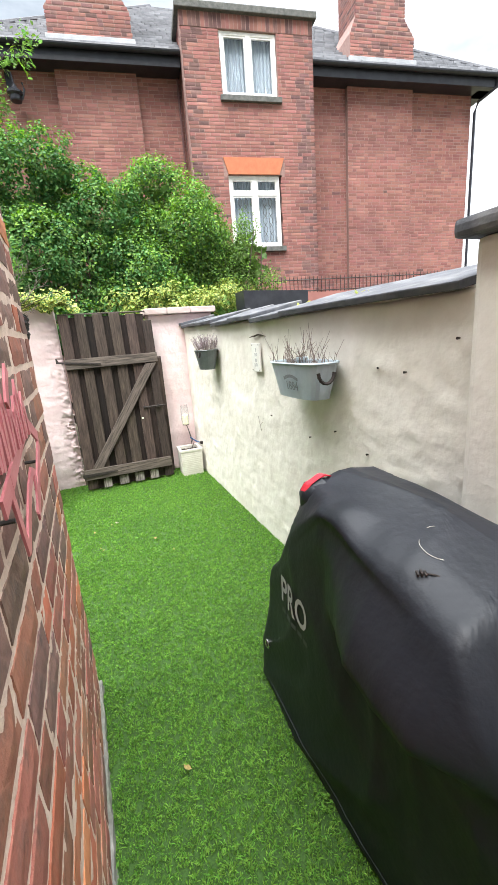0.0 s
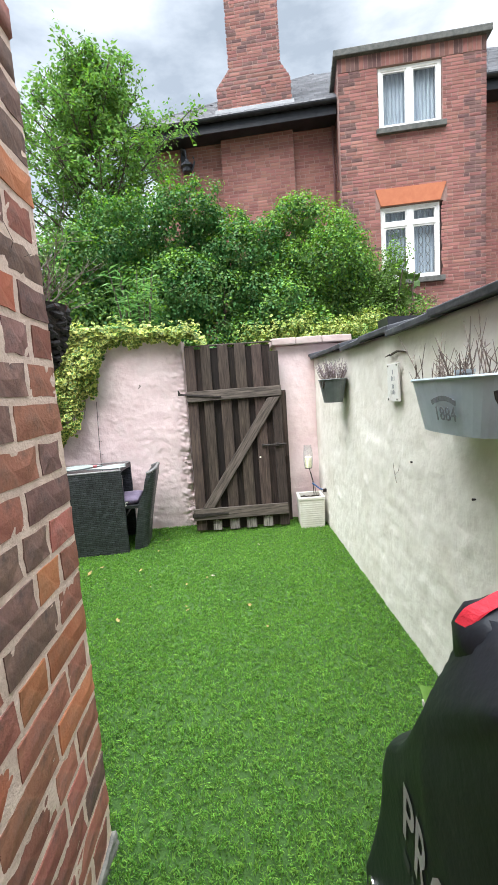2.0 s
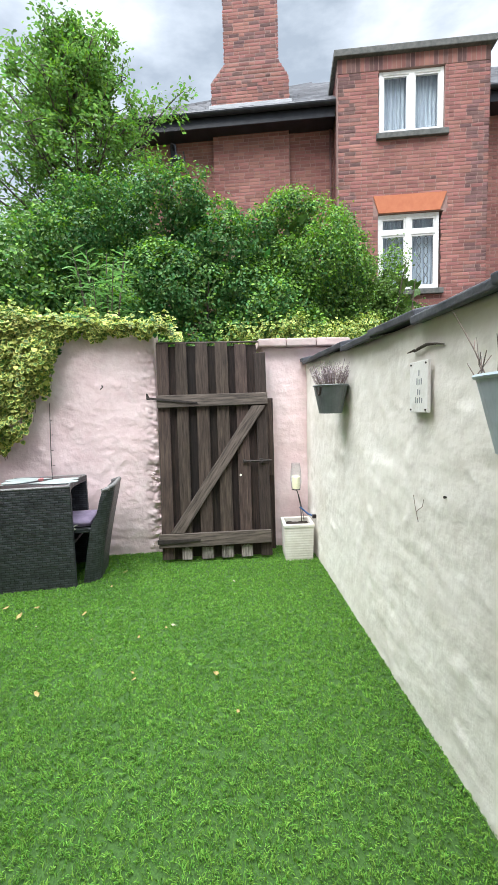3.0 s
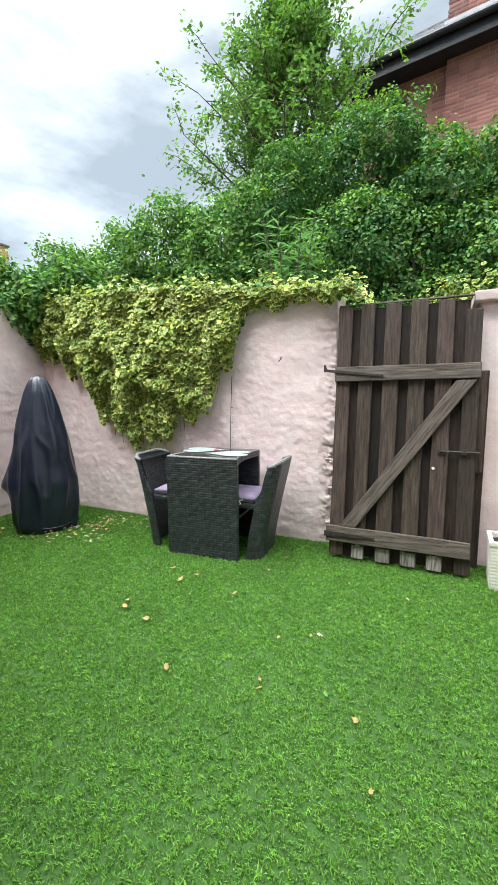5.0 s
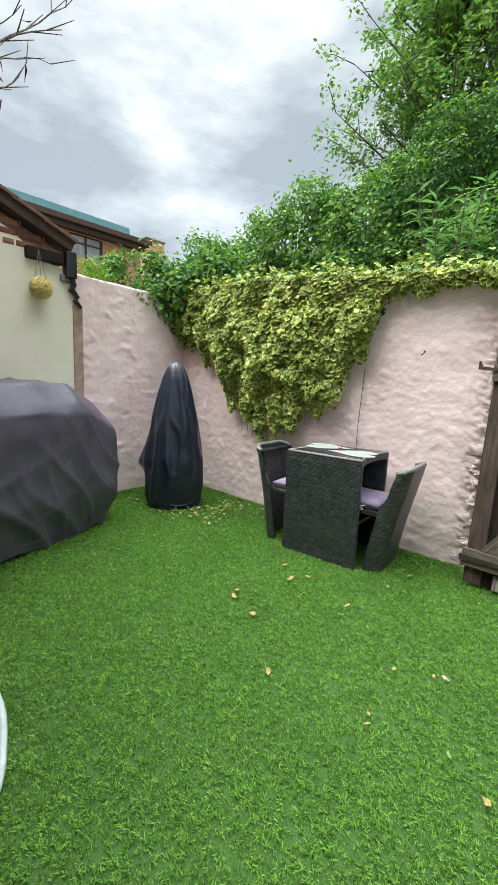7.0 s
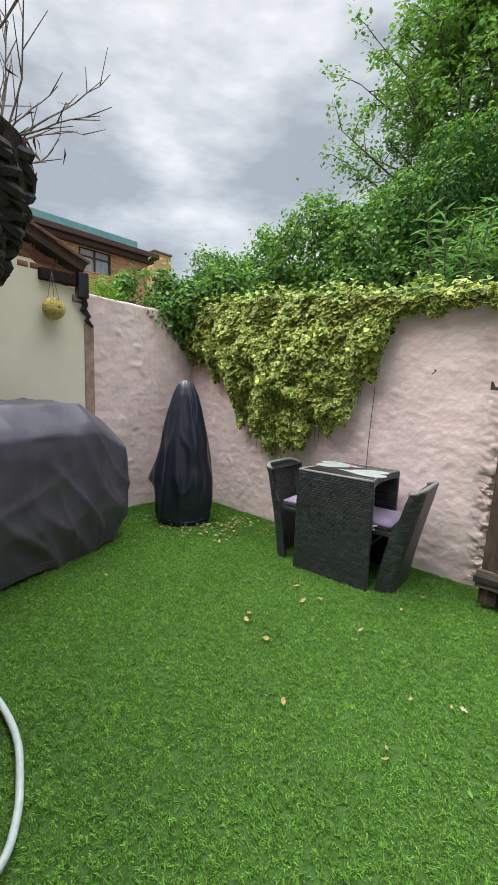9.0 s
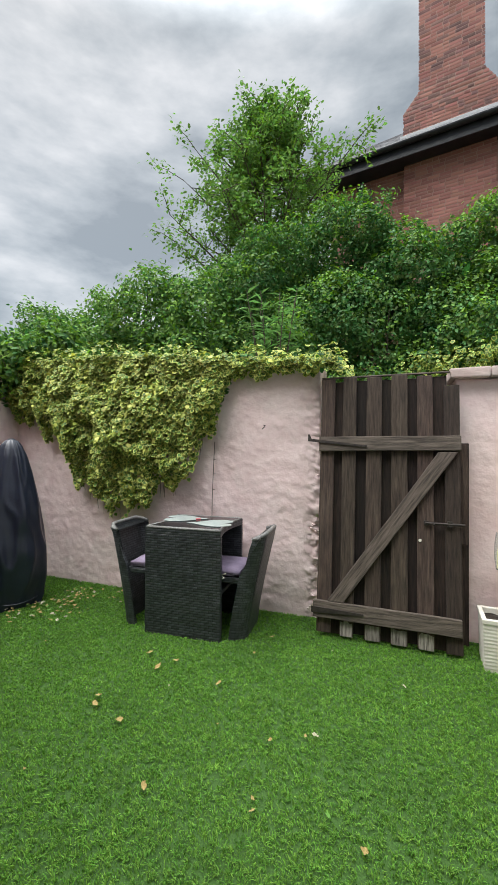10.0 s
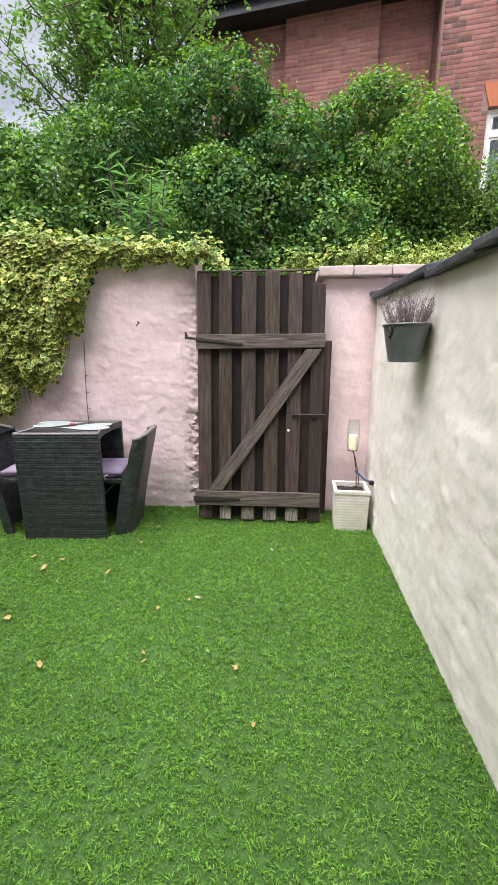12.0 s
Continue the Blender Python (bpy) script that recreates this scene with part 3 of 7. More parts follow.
def build_turf():
    """Artificial grass: a backing sheet and its blades."""
    turf = thing("artificial_grass", "bright green artificial grass laid over the whole yard", "grass", kind="stuff")
    bm = bmesh.new()
    box(bm, WALL_L - 0.02, WALL_R + 0.02, WING_Y - 0.02, WALL_B + 0.02, -0.025, 0.0)
    box(bm, WING_X - 0.02, WALL_R + 0.02, -3.0, WING_Y - 0.02, -0.025, 0.0)
    part("backing", bm, M["turf_base"], turf)
    # the blades stand in tufts, each tuft combed its own way
    areas = [(WALL_L, WALL_R, WING_Y, WALL_B, 7600), (WING_X + 0.004, WALL_R, 0.4, WING_Y, 8800), (WING_X + 0.004, WALL_R, -3.0, 0.4, 1200)]
    per = 5
    ps = []
    for x0, x1, y0, y1, d in areas:
        n = int((x1 - x0) * (y1 - y0) * d)
        ps.append(np.column_stack([rng.uniform(x0, x1, n), rng.uniform(y0, y1, n)]))
    tuft = np.concatenate(ps)
    # the joint between two rolls of turf
    tuft = tuft[~((np.abs(tuft[:, 1] - 3.085) < 0.005) & (np.abs(tuft[:, 0] - 0.3) < 0.75))]
    m = len(tuft)
    comb = np.column_stack([rng.normal(0, 0.36, m), rng.normal(-0.18, 0.36, m)])
    tall = rng.uniform(0.75, 1.25, m)
    p = np.repeat(tuft, per, 0) + rng.normal(0, 0.0046, (m * per, 2))
    n = len(p)
    az = rng.uniform(0, 2 * np.pi, n)
    lean = 0.25 + 0.5 * rng.random(n)
    d = np.column_stack([np.cos(az), np.sin(az)]) * lean[:, None] + np.repeat(comb, per, 0)
    h = (0.010 + 0.007 * rng.random(n)) * np.repeat(tall, per)
    w = 0.0011 + 0.0008 * rng.random(n)
    side = np.column_stack([-np.sin(az), np.cos(az)]) * w[:, None]
    base = np.column_stack([p, np.full(n, -0.001)])
    mid = np.column_stack([p + d * h[:, None] * 0.35, h * 0.62])
    tip = np.column_stack([p + d * h[:, None] * 1.0, h * (1.05 - 0.35 * lean)])
    s3 = np.column_stack([side, np.zeros(n)])
    v = np.stack([base - s3 * 1.3, mid - s3 * 1.2, mid + s3 * 1.2, tip], 1).reshape(-1, 3)
    o = (np.arange(n) * 4)[:, None, None]
    f = (np.array([(0, 2, 1), (1, 2, 3)])[None] + o).reshape(-1, 3)
    raw_mesh("blades", v, f, [M["turf"]], turf)


build_turf()


# ---- rendered yard walls ----
def rough_wall(name, p0, p1, tops, z0, thick, material, label, step=0.022, amp=1.0, seed=0.0, ragged=0.0):
    """A rendered wall from p0 to p1 seen from its left side: an uneven face, a top and a back. tops: (share of length, height)."""
    a, b = Vector((*p0, 0)), Vector((*p1, 0))
    length = (b - a).length
    d = (b - a) / length
    nrm = Vector((-d.y, d.x, 0))
    nu, zmax = max(2, int(length / step)), max(t[1] for t in tops)
    nv = max(2, int((zmax - z0) / step))
    ss, hs = [t[0] for t in tops], [t[1] for t in tops]
    verts, faces = [], []
    for j in range(nv + 1):
        for i in range(nu + 1):
            u = i / nu
            top = float(np.interp(u, ss, hs)) + 0.012 * noise.noise((u * length * 4, seed, 3.3))
            z = z0 + (top - z0) * j / nv
            q = Vector((u * length * 1.0 + seed * 7, z, seed))
            off = 0.016 * noise.noise(q * 2.2) + 0.007 * noise.noise(Vector((q.x * 4.2, q.y * 11, seed))) + 0.006 * (0.4 - abs(noise.noise(Vector((q.x * 7 + q.y * 3, q.y * 19, seed))))) + 0.006 * noise.noise(q * 18) - 0.012 * max(0.0, noise.noise(q * 24 + Vector((3, 1, 7))) - 0.35) + 0.007 * max(0.0, noise.noise(q * 11 + Vector((5, 5, 5))) - 0.25) * 4
            if ragged:
                e = max(0.0, 1 - u * length / ragged) * (1.0 if z < 0.8 else 0.45) / amp
                off += e * (0.035 * noise.noise(q * 21) + 0.05 * noise.noise(q * 52) - 0.03)
            if j == nv:
                off -= 0.015
            p = a + d * (u * length) + nrm * off * amp
            verts.append((p.x, p.y, z))
    w = nu + 1
    for j in range(nv):
        for i in range(nu):
            faces.append((j * w + i, j * w + i + 1, (j + 1) * w + i + 1, (j + 1) * w + i))
    n0 = len(verts)
    for j in (0, nv):
        for i in range(w):
            x, y, z = verts[j * w + i]
            p = a + d * (i / nu * length) - nrm * thick
            verts.append((p.x, p.y, z))
    for i in range(nu):
        faces.append((nv * w + i, nv * w + i + 1, n0 + w + i + 1, n0 + w + i))
        faces.append((n0 + i + 1, n0 + i, n0 + w + i, n0 + w + i + 1))
    ob = raw_mesh(name, verts, faces, [material], smooth=True)
    bm = bmesh.new()
    bm.from_mesh(ob.data)
    bm.verts.ensure_lookup_table()
    for i in (0, nu):
        loop = [bm.verts[j * w + i] for j in range(nv + 1)] + [bm.verts[n0 + w + i], bm.verts[n0 + i]]
        bm.faces.new(loop if i == 0 else loop[::-1])
    bmesh.ops.recalc_face_normals(bm, faces=bm.faces[:])
    bm.to_mesh(ob.data)
    bm.free()
    return tagged(ob, label, "wall", kind="structure")


# the face is on the left of p0 -> p1
wall_right = rough_wall("wall_right", (1.25, -3.0), (1.285, WALL_B + 0.02), [(0, 1.57), (0.5, 1.565), (0.75, 1.58), (1, 1.64)], -0.03, 0.26, M["cream"], "cream-painted rough rendered yard wall under slate coping", amp=0.42, seed=1.0, step=0.018)
wall_back = rough_wall("wall_back", (-0.03, WALL_B), (WALL_L - 0.05, WALL_B), [(0, 1.93), (0.05, 1.96), (0.5, 2.0), (1, 2.07)], -0.03, 0.28, M["pink"], "pale pink rough rendered wall with a crumbled edge beside the gate", amp=0.50, seed=2.0, ragged=0.13, step=0.014)
wall_gate = rough_wall("wall_gate_side", (1.62, WALL_B + 0.02), (0.9, WALL_B + 0.02), [(0, 1.775), (1, 1.78)], -0.03, 0.26, M["pink"], "short pale pink rendered wall between gate and side wall", amp=0.42, seed=3.0)
wall_left = rough_wall("wall_left", (WALL_L, WALL_B + 0.02), (WALL_L, 3.47), [(0, 2.12), (0.5, 2.10), (1, 2.13)], -0.03, 0.26, M["pink"], "pale pink rendered side wall worn to grey near its base", amp=0.66, seed=4.0, step=0.015)


def build_crumbled_edge():
    """Broken stones and lumps of old render at the wall's end by the gate."""
    verts, faces = [], []
    r2 = random.Random(5)
    for k in range(420):
        z = 0.02 + 0.85 * r2.random() ** 1.2 if k < 320 else 0.8 + r2.random()
        c = Vector((-0.05 + r2.uniform(-0.10, 0.03) * (1.0 if z < 0.8 else 0.5), WALL_B + 0.022 + r2.uniform(-0.012, 0.10), z))
        s = r2.uniform(0.004, 0.011) * (1.1 if z < 0.8 else 0.7)
        bm = bmesh.new()
        bmesh.ops.create_icosphere(bm, subdivisions=1, radius=s)
        o = len(verts)
        for v in bm.verts:
            verts.append(tuple(c + Vector((v.co.x * 1.3, v.co.y, v.co.z * 0.75)) * (1 + 0.6 * noise.noise(v.co * 60 + c * 9))))
        bm.verts.index_update()
        faces += [tuple(o + v.index for v in f.verts) for f in bm.faces]
        bm.free()
    tagged(raw_mesh("crumbled_stone_edge", verts, faces, [M["pink"]], wall_back), "", kind="stuff")


build_crumbled_edge()


def build_copings():
    r2 = random.Random(11)
    cop = thing("slate_coping", "dark slate coping slabs sloping along the cream wall", "coping", kind="structure")
    y = 1.02
    k = 0
    while y < 4.70:
        ln = min(r2.uniform(0.42, 0.75), 4.72 - y)
        x = 1.25 + 0.035 * (y + 3) / 7.7
        z = float(np.interp(y, [0, 1.0, 2.5, 4.72], [1.565, 1.568, 1.575, 1.645]))
        bm = boxed(-0.05, 0.36, -0.004, ln + 0.014, 0.0, 0.030, 0.006)
        for v in bm.verts:
            v.co += Vector((0.010, 0.012, 0.006)) * noise.noise(v.co * 7 + Vector((y, 0, 0)))
        ob = part("slab", bm, M["slate"], cop)
        bed = part("bedding", boxed(0.012, 0.25, 0.0, ln, -0.07, 0.004), M["cream"], cop)
        bed.matrix_world = pose(x, y, z, 0, -11)
        ob.matrix_world = pose(x, y, z + r2.uniform(0, 0.004) + 0.010 * (k % 2), r2.uniform(-0.8, 0.8), -12 + r2.uniform(-2, 2), r2.uniform(-1.2, 1.2))
        y += ln
        k += 1
    cop2 = thing("pink_stone_coping", "flat pinkish stone coping on the gate-side wall", "coping", kind="structure")
    for x0, x1 in ((0.86, 1.10), (1.106, 1.36), (1.366, 1.66)):
        bm = boxed(x0, x1, WALL_B - 0.05, WALL_B + 0.31, 1.782, 1.85 + r2.uniform(-0.006, 0.004), 0.009)
        for v in bm.verts:
            v.co += Vector((0.006, 0.008, 0.006)) * noise.noise(v.co * 9)
        part("slab", bm, M["pinkcop"], cop2)
    pier = thing("gate_pier", "cream rendered pier with a dark slate cap", "pier", kind="structure")
    bm = boxed(1.235, 1.60, 0.55, 0.985, 0.0, 1.70, 0.02)
    part("shaft", bm, M["cream"], pier)
    bm = boxed(1.19, 1.65, 0.50, 1.03, 1.70, 1.755, 0.018)
    part("cap", bm, M["slate"], pier)


build_copings()


# ---- brickwork ----
def courses(u0, u1, z0, z1, holes=(), pitch=0.061, long=0.185, joint=0.010, seed=1):
    """Bricks of a wall as (u0, u1, z0, z1), stretchers and headers in turn, leaving holes free."""
    r2 = random.Random(seed)
    out, k = [], 0
    z = z0
    while z < z1 - 0.03:
        zt = min(z + pitch - joint, z1)
        u = u0 - (0.0 if k % 2 == 0 else 0.085)
        i = k
        while u < u1:
            ln = long if i % 3 else long * 0.47
            a, b = max(u, u0), min(u + ln, u1)
            spans = [(a, b)]
            for h0, h1, g0, g1 in holes:
                if zt > g0 + 0.02 and z < g1 - 0.02:
                    spans = [s for sp in spans for s in ((sp[0], min(sp[1], h0 - 0.004)), (max(sp[0], h1 + 0.004), sp[1])) if s[1] - s[0] > 0.012]
            out += [(a2, b2, z, zt) for a2, b2 in spans if b2 - a2 > 0.012]
            u += ln + joint
            i += 1
        z += pitch
        k += 1
    return out


CUBE_F = [(0, 1, 5, 4), (1, 2, 6, 5), (2, 3, 7, 6), (3, 0, 4, 7), (4, 5, 6, 7)]


def brick_mesh(bricks, put, proud=0.012, seed=1, pick=None):
    """Joined bricks with slightly uneven faces; put(u, z, out) gives the place."""
    r2 = random.Random(seed)
    v, f, idx = [], [], []
    for a, b, z, t in bricks:
        o = len(v)
        pr = proud * r2.uniform(0.6, 1.25)
        e = 0.004
        for (u, w, d) in ((a, z, 0), (b, z, 0), (b, t, 0), (a, t, 0), (a + e, z + e, pr), (b - e, z + e, pr), (b - e, t - e, pr), (a + e, t - e, pr)):
            v.append(put(u + r2.uniform(-0.002, 0.002), w + r2.uniform(-0.002, 0.002), d))
        f += [tuple(o + i for i in q) for q in CUBE_F]
        idx += [pick(a, b, z, r2) if pick else 0] * 5
    return v, f, idx


def build_wing():
    """The brick wing of the house along the passage."""
    wing = thing("house_wing_wall", "old red and brown brick house wall with pale lime joints", "wall", kind="structure")
    part("core", boxed(-3.6, WING_X - 0.003, -3.2, WING_Y - 0.003, -0.03, 4.38), M["mortar"], wing)
    bm = boxed(WING_X - 0.02, WING_X + 0.012, -0.2, WING_Y + 0.006, -0.02, 0.05)
    bmesh.ops.subdivide_edges(bm, edges=[e for e in bm.edges if abs(e.verts[0].co.y - e.verts[1].co.y) > 1], cuts=90)
    bmesh.ops.subdivide_edges(bm, edges=[e for e in bm.edges if abs(e.verts[0].co.z - e.verts[1].co.z) > 0.05], cuts=3)
    for v in bm.verts:
        v.co += Vector((0.012, 0, 0.03)) * noise.noise(v.co * 9) + Vector((0.007, 0.004, 0.008)) * noise.noise(v.co * 40)
    part("base_course", bm, M["concrete"], wing, "grey mossy ragged mortar skirting")
    # lime mortar smeared unevenly round the near bricks
    ny, nz, y0, z0 = 118, 172, 0.30, 0.05
    mv = []
    for j in range(nz + 1):
        for i in range(ny + 1):
            q = Vector((y0 + (WING_Y - y0) * i / ny, z0 + 2.04 * j / nz, 0))
            d = 0.0020 * noise.noise(q * 26) + 0.0018 * noise.noise(q * 70) + 0.0012 * noise.noise(q * 6)
            mv.append((WING_X + 0.0005 + d, q.x, q.y))
    raw_mesh("mortar_bed", mv, [(j * (ny + 1) + i, j * (ny + 1) + i + 1, (j + 1) * (ny + 1) + i + 1, (j + 1) * (ny + 1) + i) for j in range(nz) for i in range(ny)], [M["mortar"]], wing, smooth=True)
    bricks = courses(-3.2, WING_Y, 0.06, 4.38, pitch=0.0925, long=0.218, joint=0.020, seed=3)
    near = [b for b in bricks if b[0] > 0.32 and b[2] < 2.05]
    far = [b for b in bricks if not (b[0] > 0.32 and b[2] < 2.05)]
    r2 = random.Random(4)
    kinds = {}

    def brick_data(ln, variant, mname):
        key = (round(ln, 3), variant, mname)
        if key not in kinds:
            bm = bmesh.new()
            bmesh.ops.create_grid(bm, x_segments=5 if ln > 0.15 else 3, y_segments=2, size=0.5)
            for v in bm.verts:
                y, z = v.co.x * ln, v.co.y * 0.0735
                edge = max(abs(v.co.x), abs(v.co.y)) > 0.49
                v.co = Vector((0.0015 if edge else 0.0045, y, z))
                v.co += Vector((0.003, 0.0055, 0.005)) * noise.noise(Vector((y * 34, z * 45, variant * 3.7)))
            bd = [e for e in bm.edges if e.is_boundary]
            r = bmesh.ops.extrude_edge_only(bm, edges=bd)
            for v in [g for g in r["geom"] if isinstance(g, bmesh.types.BMVert)]:
                v.co.x = -0.02
            bmesh.ops.recalc_face_normals(bm, faces=bm.faces[:])
            me = bpy.data.meshes.new("brick")
            bm.to_mesh(me)
            bm.free()
            me.materials.append(M[mname])
            kinds[key] = me
        return kinds[key]

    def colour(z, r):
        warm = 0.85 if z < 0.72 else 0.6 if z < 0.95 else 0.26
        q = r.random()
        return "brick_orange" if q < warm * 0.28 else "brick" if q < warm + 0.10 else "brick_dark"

    for a, b, z, t in near:
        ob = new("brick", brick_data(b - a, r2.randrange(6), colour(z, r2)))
        ob.parent = wing
        ob.location = (WING_X + r2.uniform(-0.001, 0.002), (a + b) / 2, (z + t) / 2)
        ob.rotation_euler = (radians(r2.uniform(-0.5, 0.5)), radians(r2.uniform(-0.6, 0.6)), radians(r2.uniform(-0.3, 0.3)))
    names = ["brick_dark", "brick", "brick_orange"]
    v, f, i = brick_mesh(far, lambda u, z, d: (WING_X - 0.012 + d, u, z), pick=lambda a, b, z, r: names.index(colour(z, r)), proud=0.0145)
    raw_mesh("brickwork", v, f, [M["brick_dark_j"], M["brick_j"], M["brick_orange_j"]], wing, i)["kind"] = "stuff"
    end = courses(-3.6, WING_X, 0.06, 4.38, pitch=0.0925, long=0.222, joint=0.016, seed=5)
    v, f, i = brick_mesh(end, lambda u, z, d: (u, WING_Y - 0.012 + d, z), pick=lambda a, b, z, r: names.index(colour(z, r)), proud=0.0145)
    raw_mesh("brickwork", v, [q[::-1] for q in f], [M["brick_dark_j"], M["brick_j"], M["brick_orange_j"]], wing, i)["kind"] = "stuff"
    tagged(part("wall_passage_end", boxed(-0.3, 1.7, -3.3, -3.0, -0.03, 3.0), M["brick_dark_j"]), "plain brick wall closing the passage", "wall", kind="structure")


for key, a, b, c in (("brick_j", (0.20, 0.085, 0.06), (0.36, 0.17, 0.115), (0.12, 0.085, 0.075)), ("brick_dark_j", (0.135, 0.076, 0.062), (0.270, 0.155, 0.122), (0.08, 0.07, 0.068)), ("brick_orange_j", (0.34, 0.105, 0.050), (0.46, 0.175, 0.090), (0.2, 0.1, 0.07))):
    M[key] = mat(key, a, b, scale=16, rough=0.85, bump=0.6, fine=110, by="island", spread=0.3, c=c, cscale=9, camount=0.6)


# ---- the brick house beyond the wall ----
def build_house():
    house = thing("brick_house", "tall red brick house with two chimneys and a parapeted bay", "house", pose(2.75, 8.52, 0, 0, 0, -9.3))
    BW, VM, UL, UR = 2.52, 0.70, -3.70, 6.72
    holes = [(0.70, 1.79, 5.88, 6.92), (0.68, 1.74, 3.25, 4.57), (0.60, 1.84, 4.57, 4.87)]
    mats = [M["brick_far"], M["brick_sooty"]]

    def wall_part(name, bricks, put, pick=None, flip=False, seed=1):
        v, f, i = brick_mesh(bricks, lambda u, z, d: put(u, z, 0.003 + d), proud=0.0009, seed=seed, pick=pick)
        raw_mesh(name, v, [q[::-1] for q in f] if flip else f, mats, house, i)["kind"] = "stuff"

    # bay: a shell with its openings, then its bricks
    for q in ((0.0, 0.68, 0.012, 0.30, 0, 6.9), (1.79, BW, 0.012, 0.30, 0, 6.9), (0.68, 1.79, 0.012, 0.30, 0, 3.25), (0.68, 1.79, 0.012, 0.30, 4.57, 5.88), (0, BW, 0.012, 0.30, 6.92, 7.15),
              (0.012, 0.3, 0.30, 4.5, 0, 7.15), (BW - 0.3, BW - 0.012, 0.30, 4.5, 0, 7.15), (0.3, BW - 0.3, 0.31, 4.5, 6.9, 7.14)):
        part("bay_wall", boxed(*q), M["mortar_far"], house)

    def quoin(a, b, z, r):
        edge = a < 0.20 or b > BW - 0.24
        return 1 if (edge and r.random() < 0.62) or r.random() < 0.02 else 0

    wall_part("bay_brickwork", courses(0, BW, 1.5, 6.91, holes, seed=8), lambda u, z, d: (u, 0.012 - d, z), quoin)
    soldiers = [(0.005 + k * 0.0762, 0.005 + k * 0.0762 + 0.064, 6.925, 7.145) for k in range(33)]
    wall_part("soldier_course", soldiers, lambda u, z, d: (u, 0.012 - d * 1.3, z), lambda a, b, z, r: 1 if r.random() < 0.22 else 0, seed=9)
    wall_part("bay_side_brickwork", courses(0.0, 1.6, 1.5, 7.15, seed=12), lambda u, z, d: (0.012 - d, u, z), lambda a, b, z, r: 1 if r.random() < 0.25 else 0, flip=True)
    wall_part("bay_side_brickwork", courses(0.0, 1.6, 1.5, 7.15, seed=13), lambda u, z, d: (BW - 0.012 + d, u, z), lambda a, b, z, r: 1 if r.random() < 0.35 else 0)
    part("parapet_coping", boxed(-0.07, BW + 0.07, -0.07, 4.5, 7.15, 7.26, 0.012), M["stone"], house, "weathered dark stone parapet coping")
    # main wall with its chimney breasts
    bm = bmesh.new()
    box(bm, UL, UR, VM + 0.012, 8.0, 0, 6.55)
    part("main_wall", bm, M["mortar_far"], house)
    BR = [(-2.30, -0.84), (3.55, 5.12)]
    for a, b in BR:
        part("chimney_breast", boxed(a, b, VM - 0.09, VM + 0.02, 0, 6.5), M["mortar_far"], house)
        wall_part("breast_brickwork", courses(a, b, 2.0, 6.5, seed=int(a * 10) + 50), lambda u, z, d: (u, VM - 0.09 - d, z), lambda a, b, z, r: 1 if r.random() < 0.003 else 0, seed=21)
    soot = lambda a, b, z, r: 1 if r.random() < 0.004 else 0
    for a, b in ((UL, -2.31), (-0.83, 0.0), (BW, 3.54), (5.13, UR)):
        wall_part("main_brickwork", courses(a, b, 2.0, 6.5, seed=int(a * 10) + 70), lambda u, z, d: (u, VM + 0.012 - d, z), soot, seed=int(a * 7) + 90)
    wall_part("side_brickwork", courses(VM, 4.0, 2.0, 6.5, seed=31), lambda u, z, d: (UL - d, u, z), soot, flip=True, seed=32)
    # eaves
    for a, b in ((-4.08, -0.01), (BW + 0.01, 7.08)):
        part("soffit", boxed(a, b, 0.34, VM + 0.1, 6.47, 6.53), M["black"], house)
        part("fascia", boxed(a, b, 0.31, 0.345, 6.45, 6.68, 0.006), M["black"], house)
        bm = bmesh.new()
        prof = [(0.31 - 0.06 + 0.058 * math.cos(t), 6.665 + 0.058 * math.sin(t)) for t in [math.pi * (1 + k / 8) for k in range(9)]] + [(0.30, 6.675), (0.195, 6.675)]
        vs = [[bm.verts.new((u, p, q)) for p, q in prof] for u in (a, b)]
        n = len(prof)
        for i in range(n):
            bm.faces.new((vs[0][i], vs[0][(i + 1) % n], vs[1][(i + 1) % n], vs[1][i]))
        bm.faces.new(vs[0]), bm.faces.new(vs[1])
        bmesh.ops.recalc_face_normals(bm, faces=bm.faces[:])
        part("gutter", bm, M["black"], house, "black half-round gutter")
    part("soffit", boxed(-4.08, -3.7, 0.5, 8.2, 6.47, 6.68), M["black"], house)
    part("soffit", boxed(6.72, 7.08, 0.5, 8.2, 6.47, 6.68), M["black"], house)
    # hipped slate roof, laid in courses
    k, a0, a1, v0, v1, z0 = 0.80, -4.10, 7.10, 0.28, 8.2, 6.68
    half = (v1 - v0) / 2
    v, f = [], []
    rows = 22
    r2 = random.Random(6)
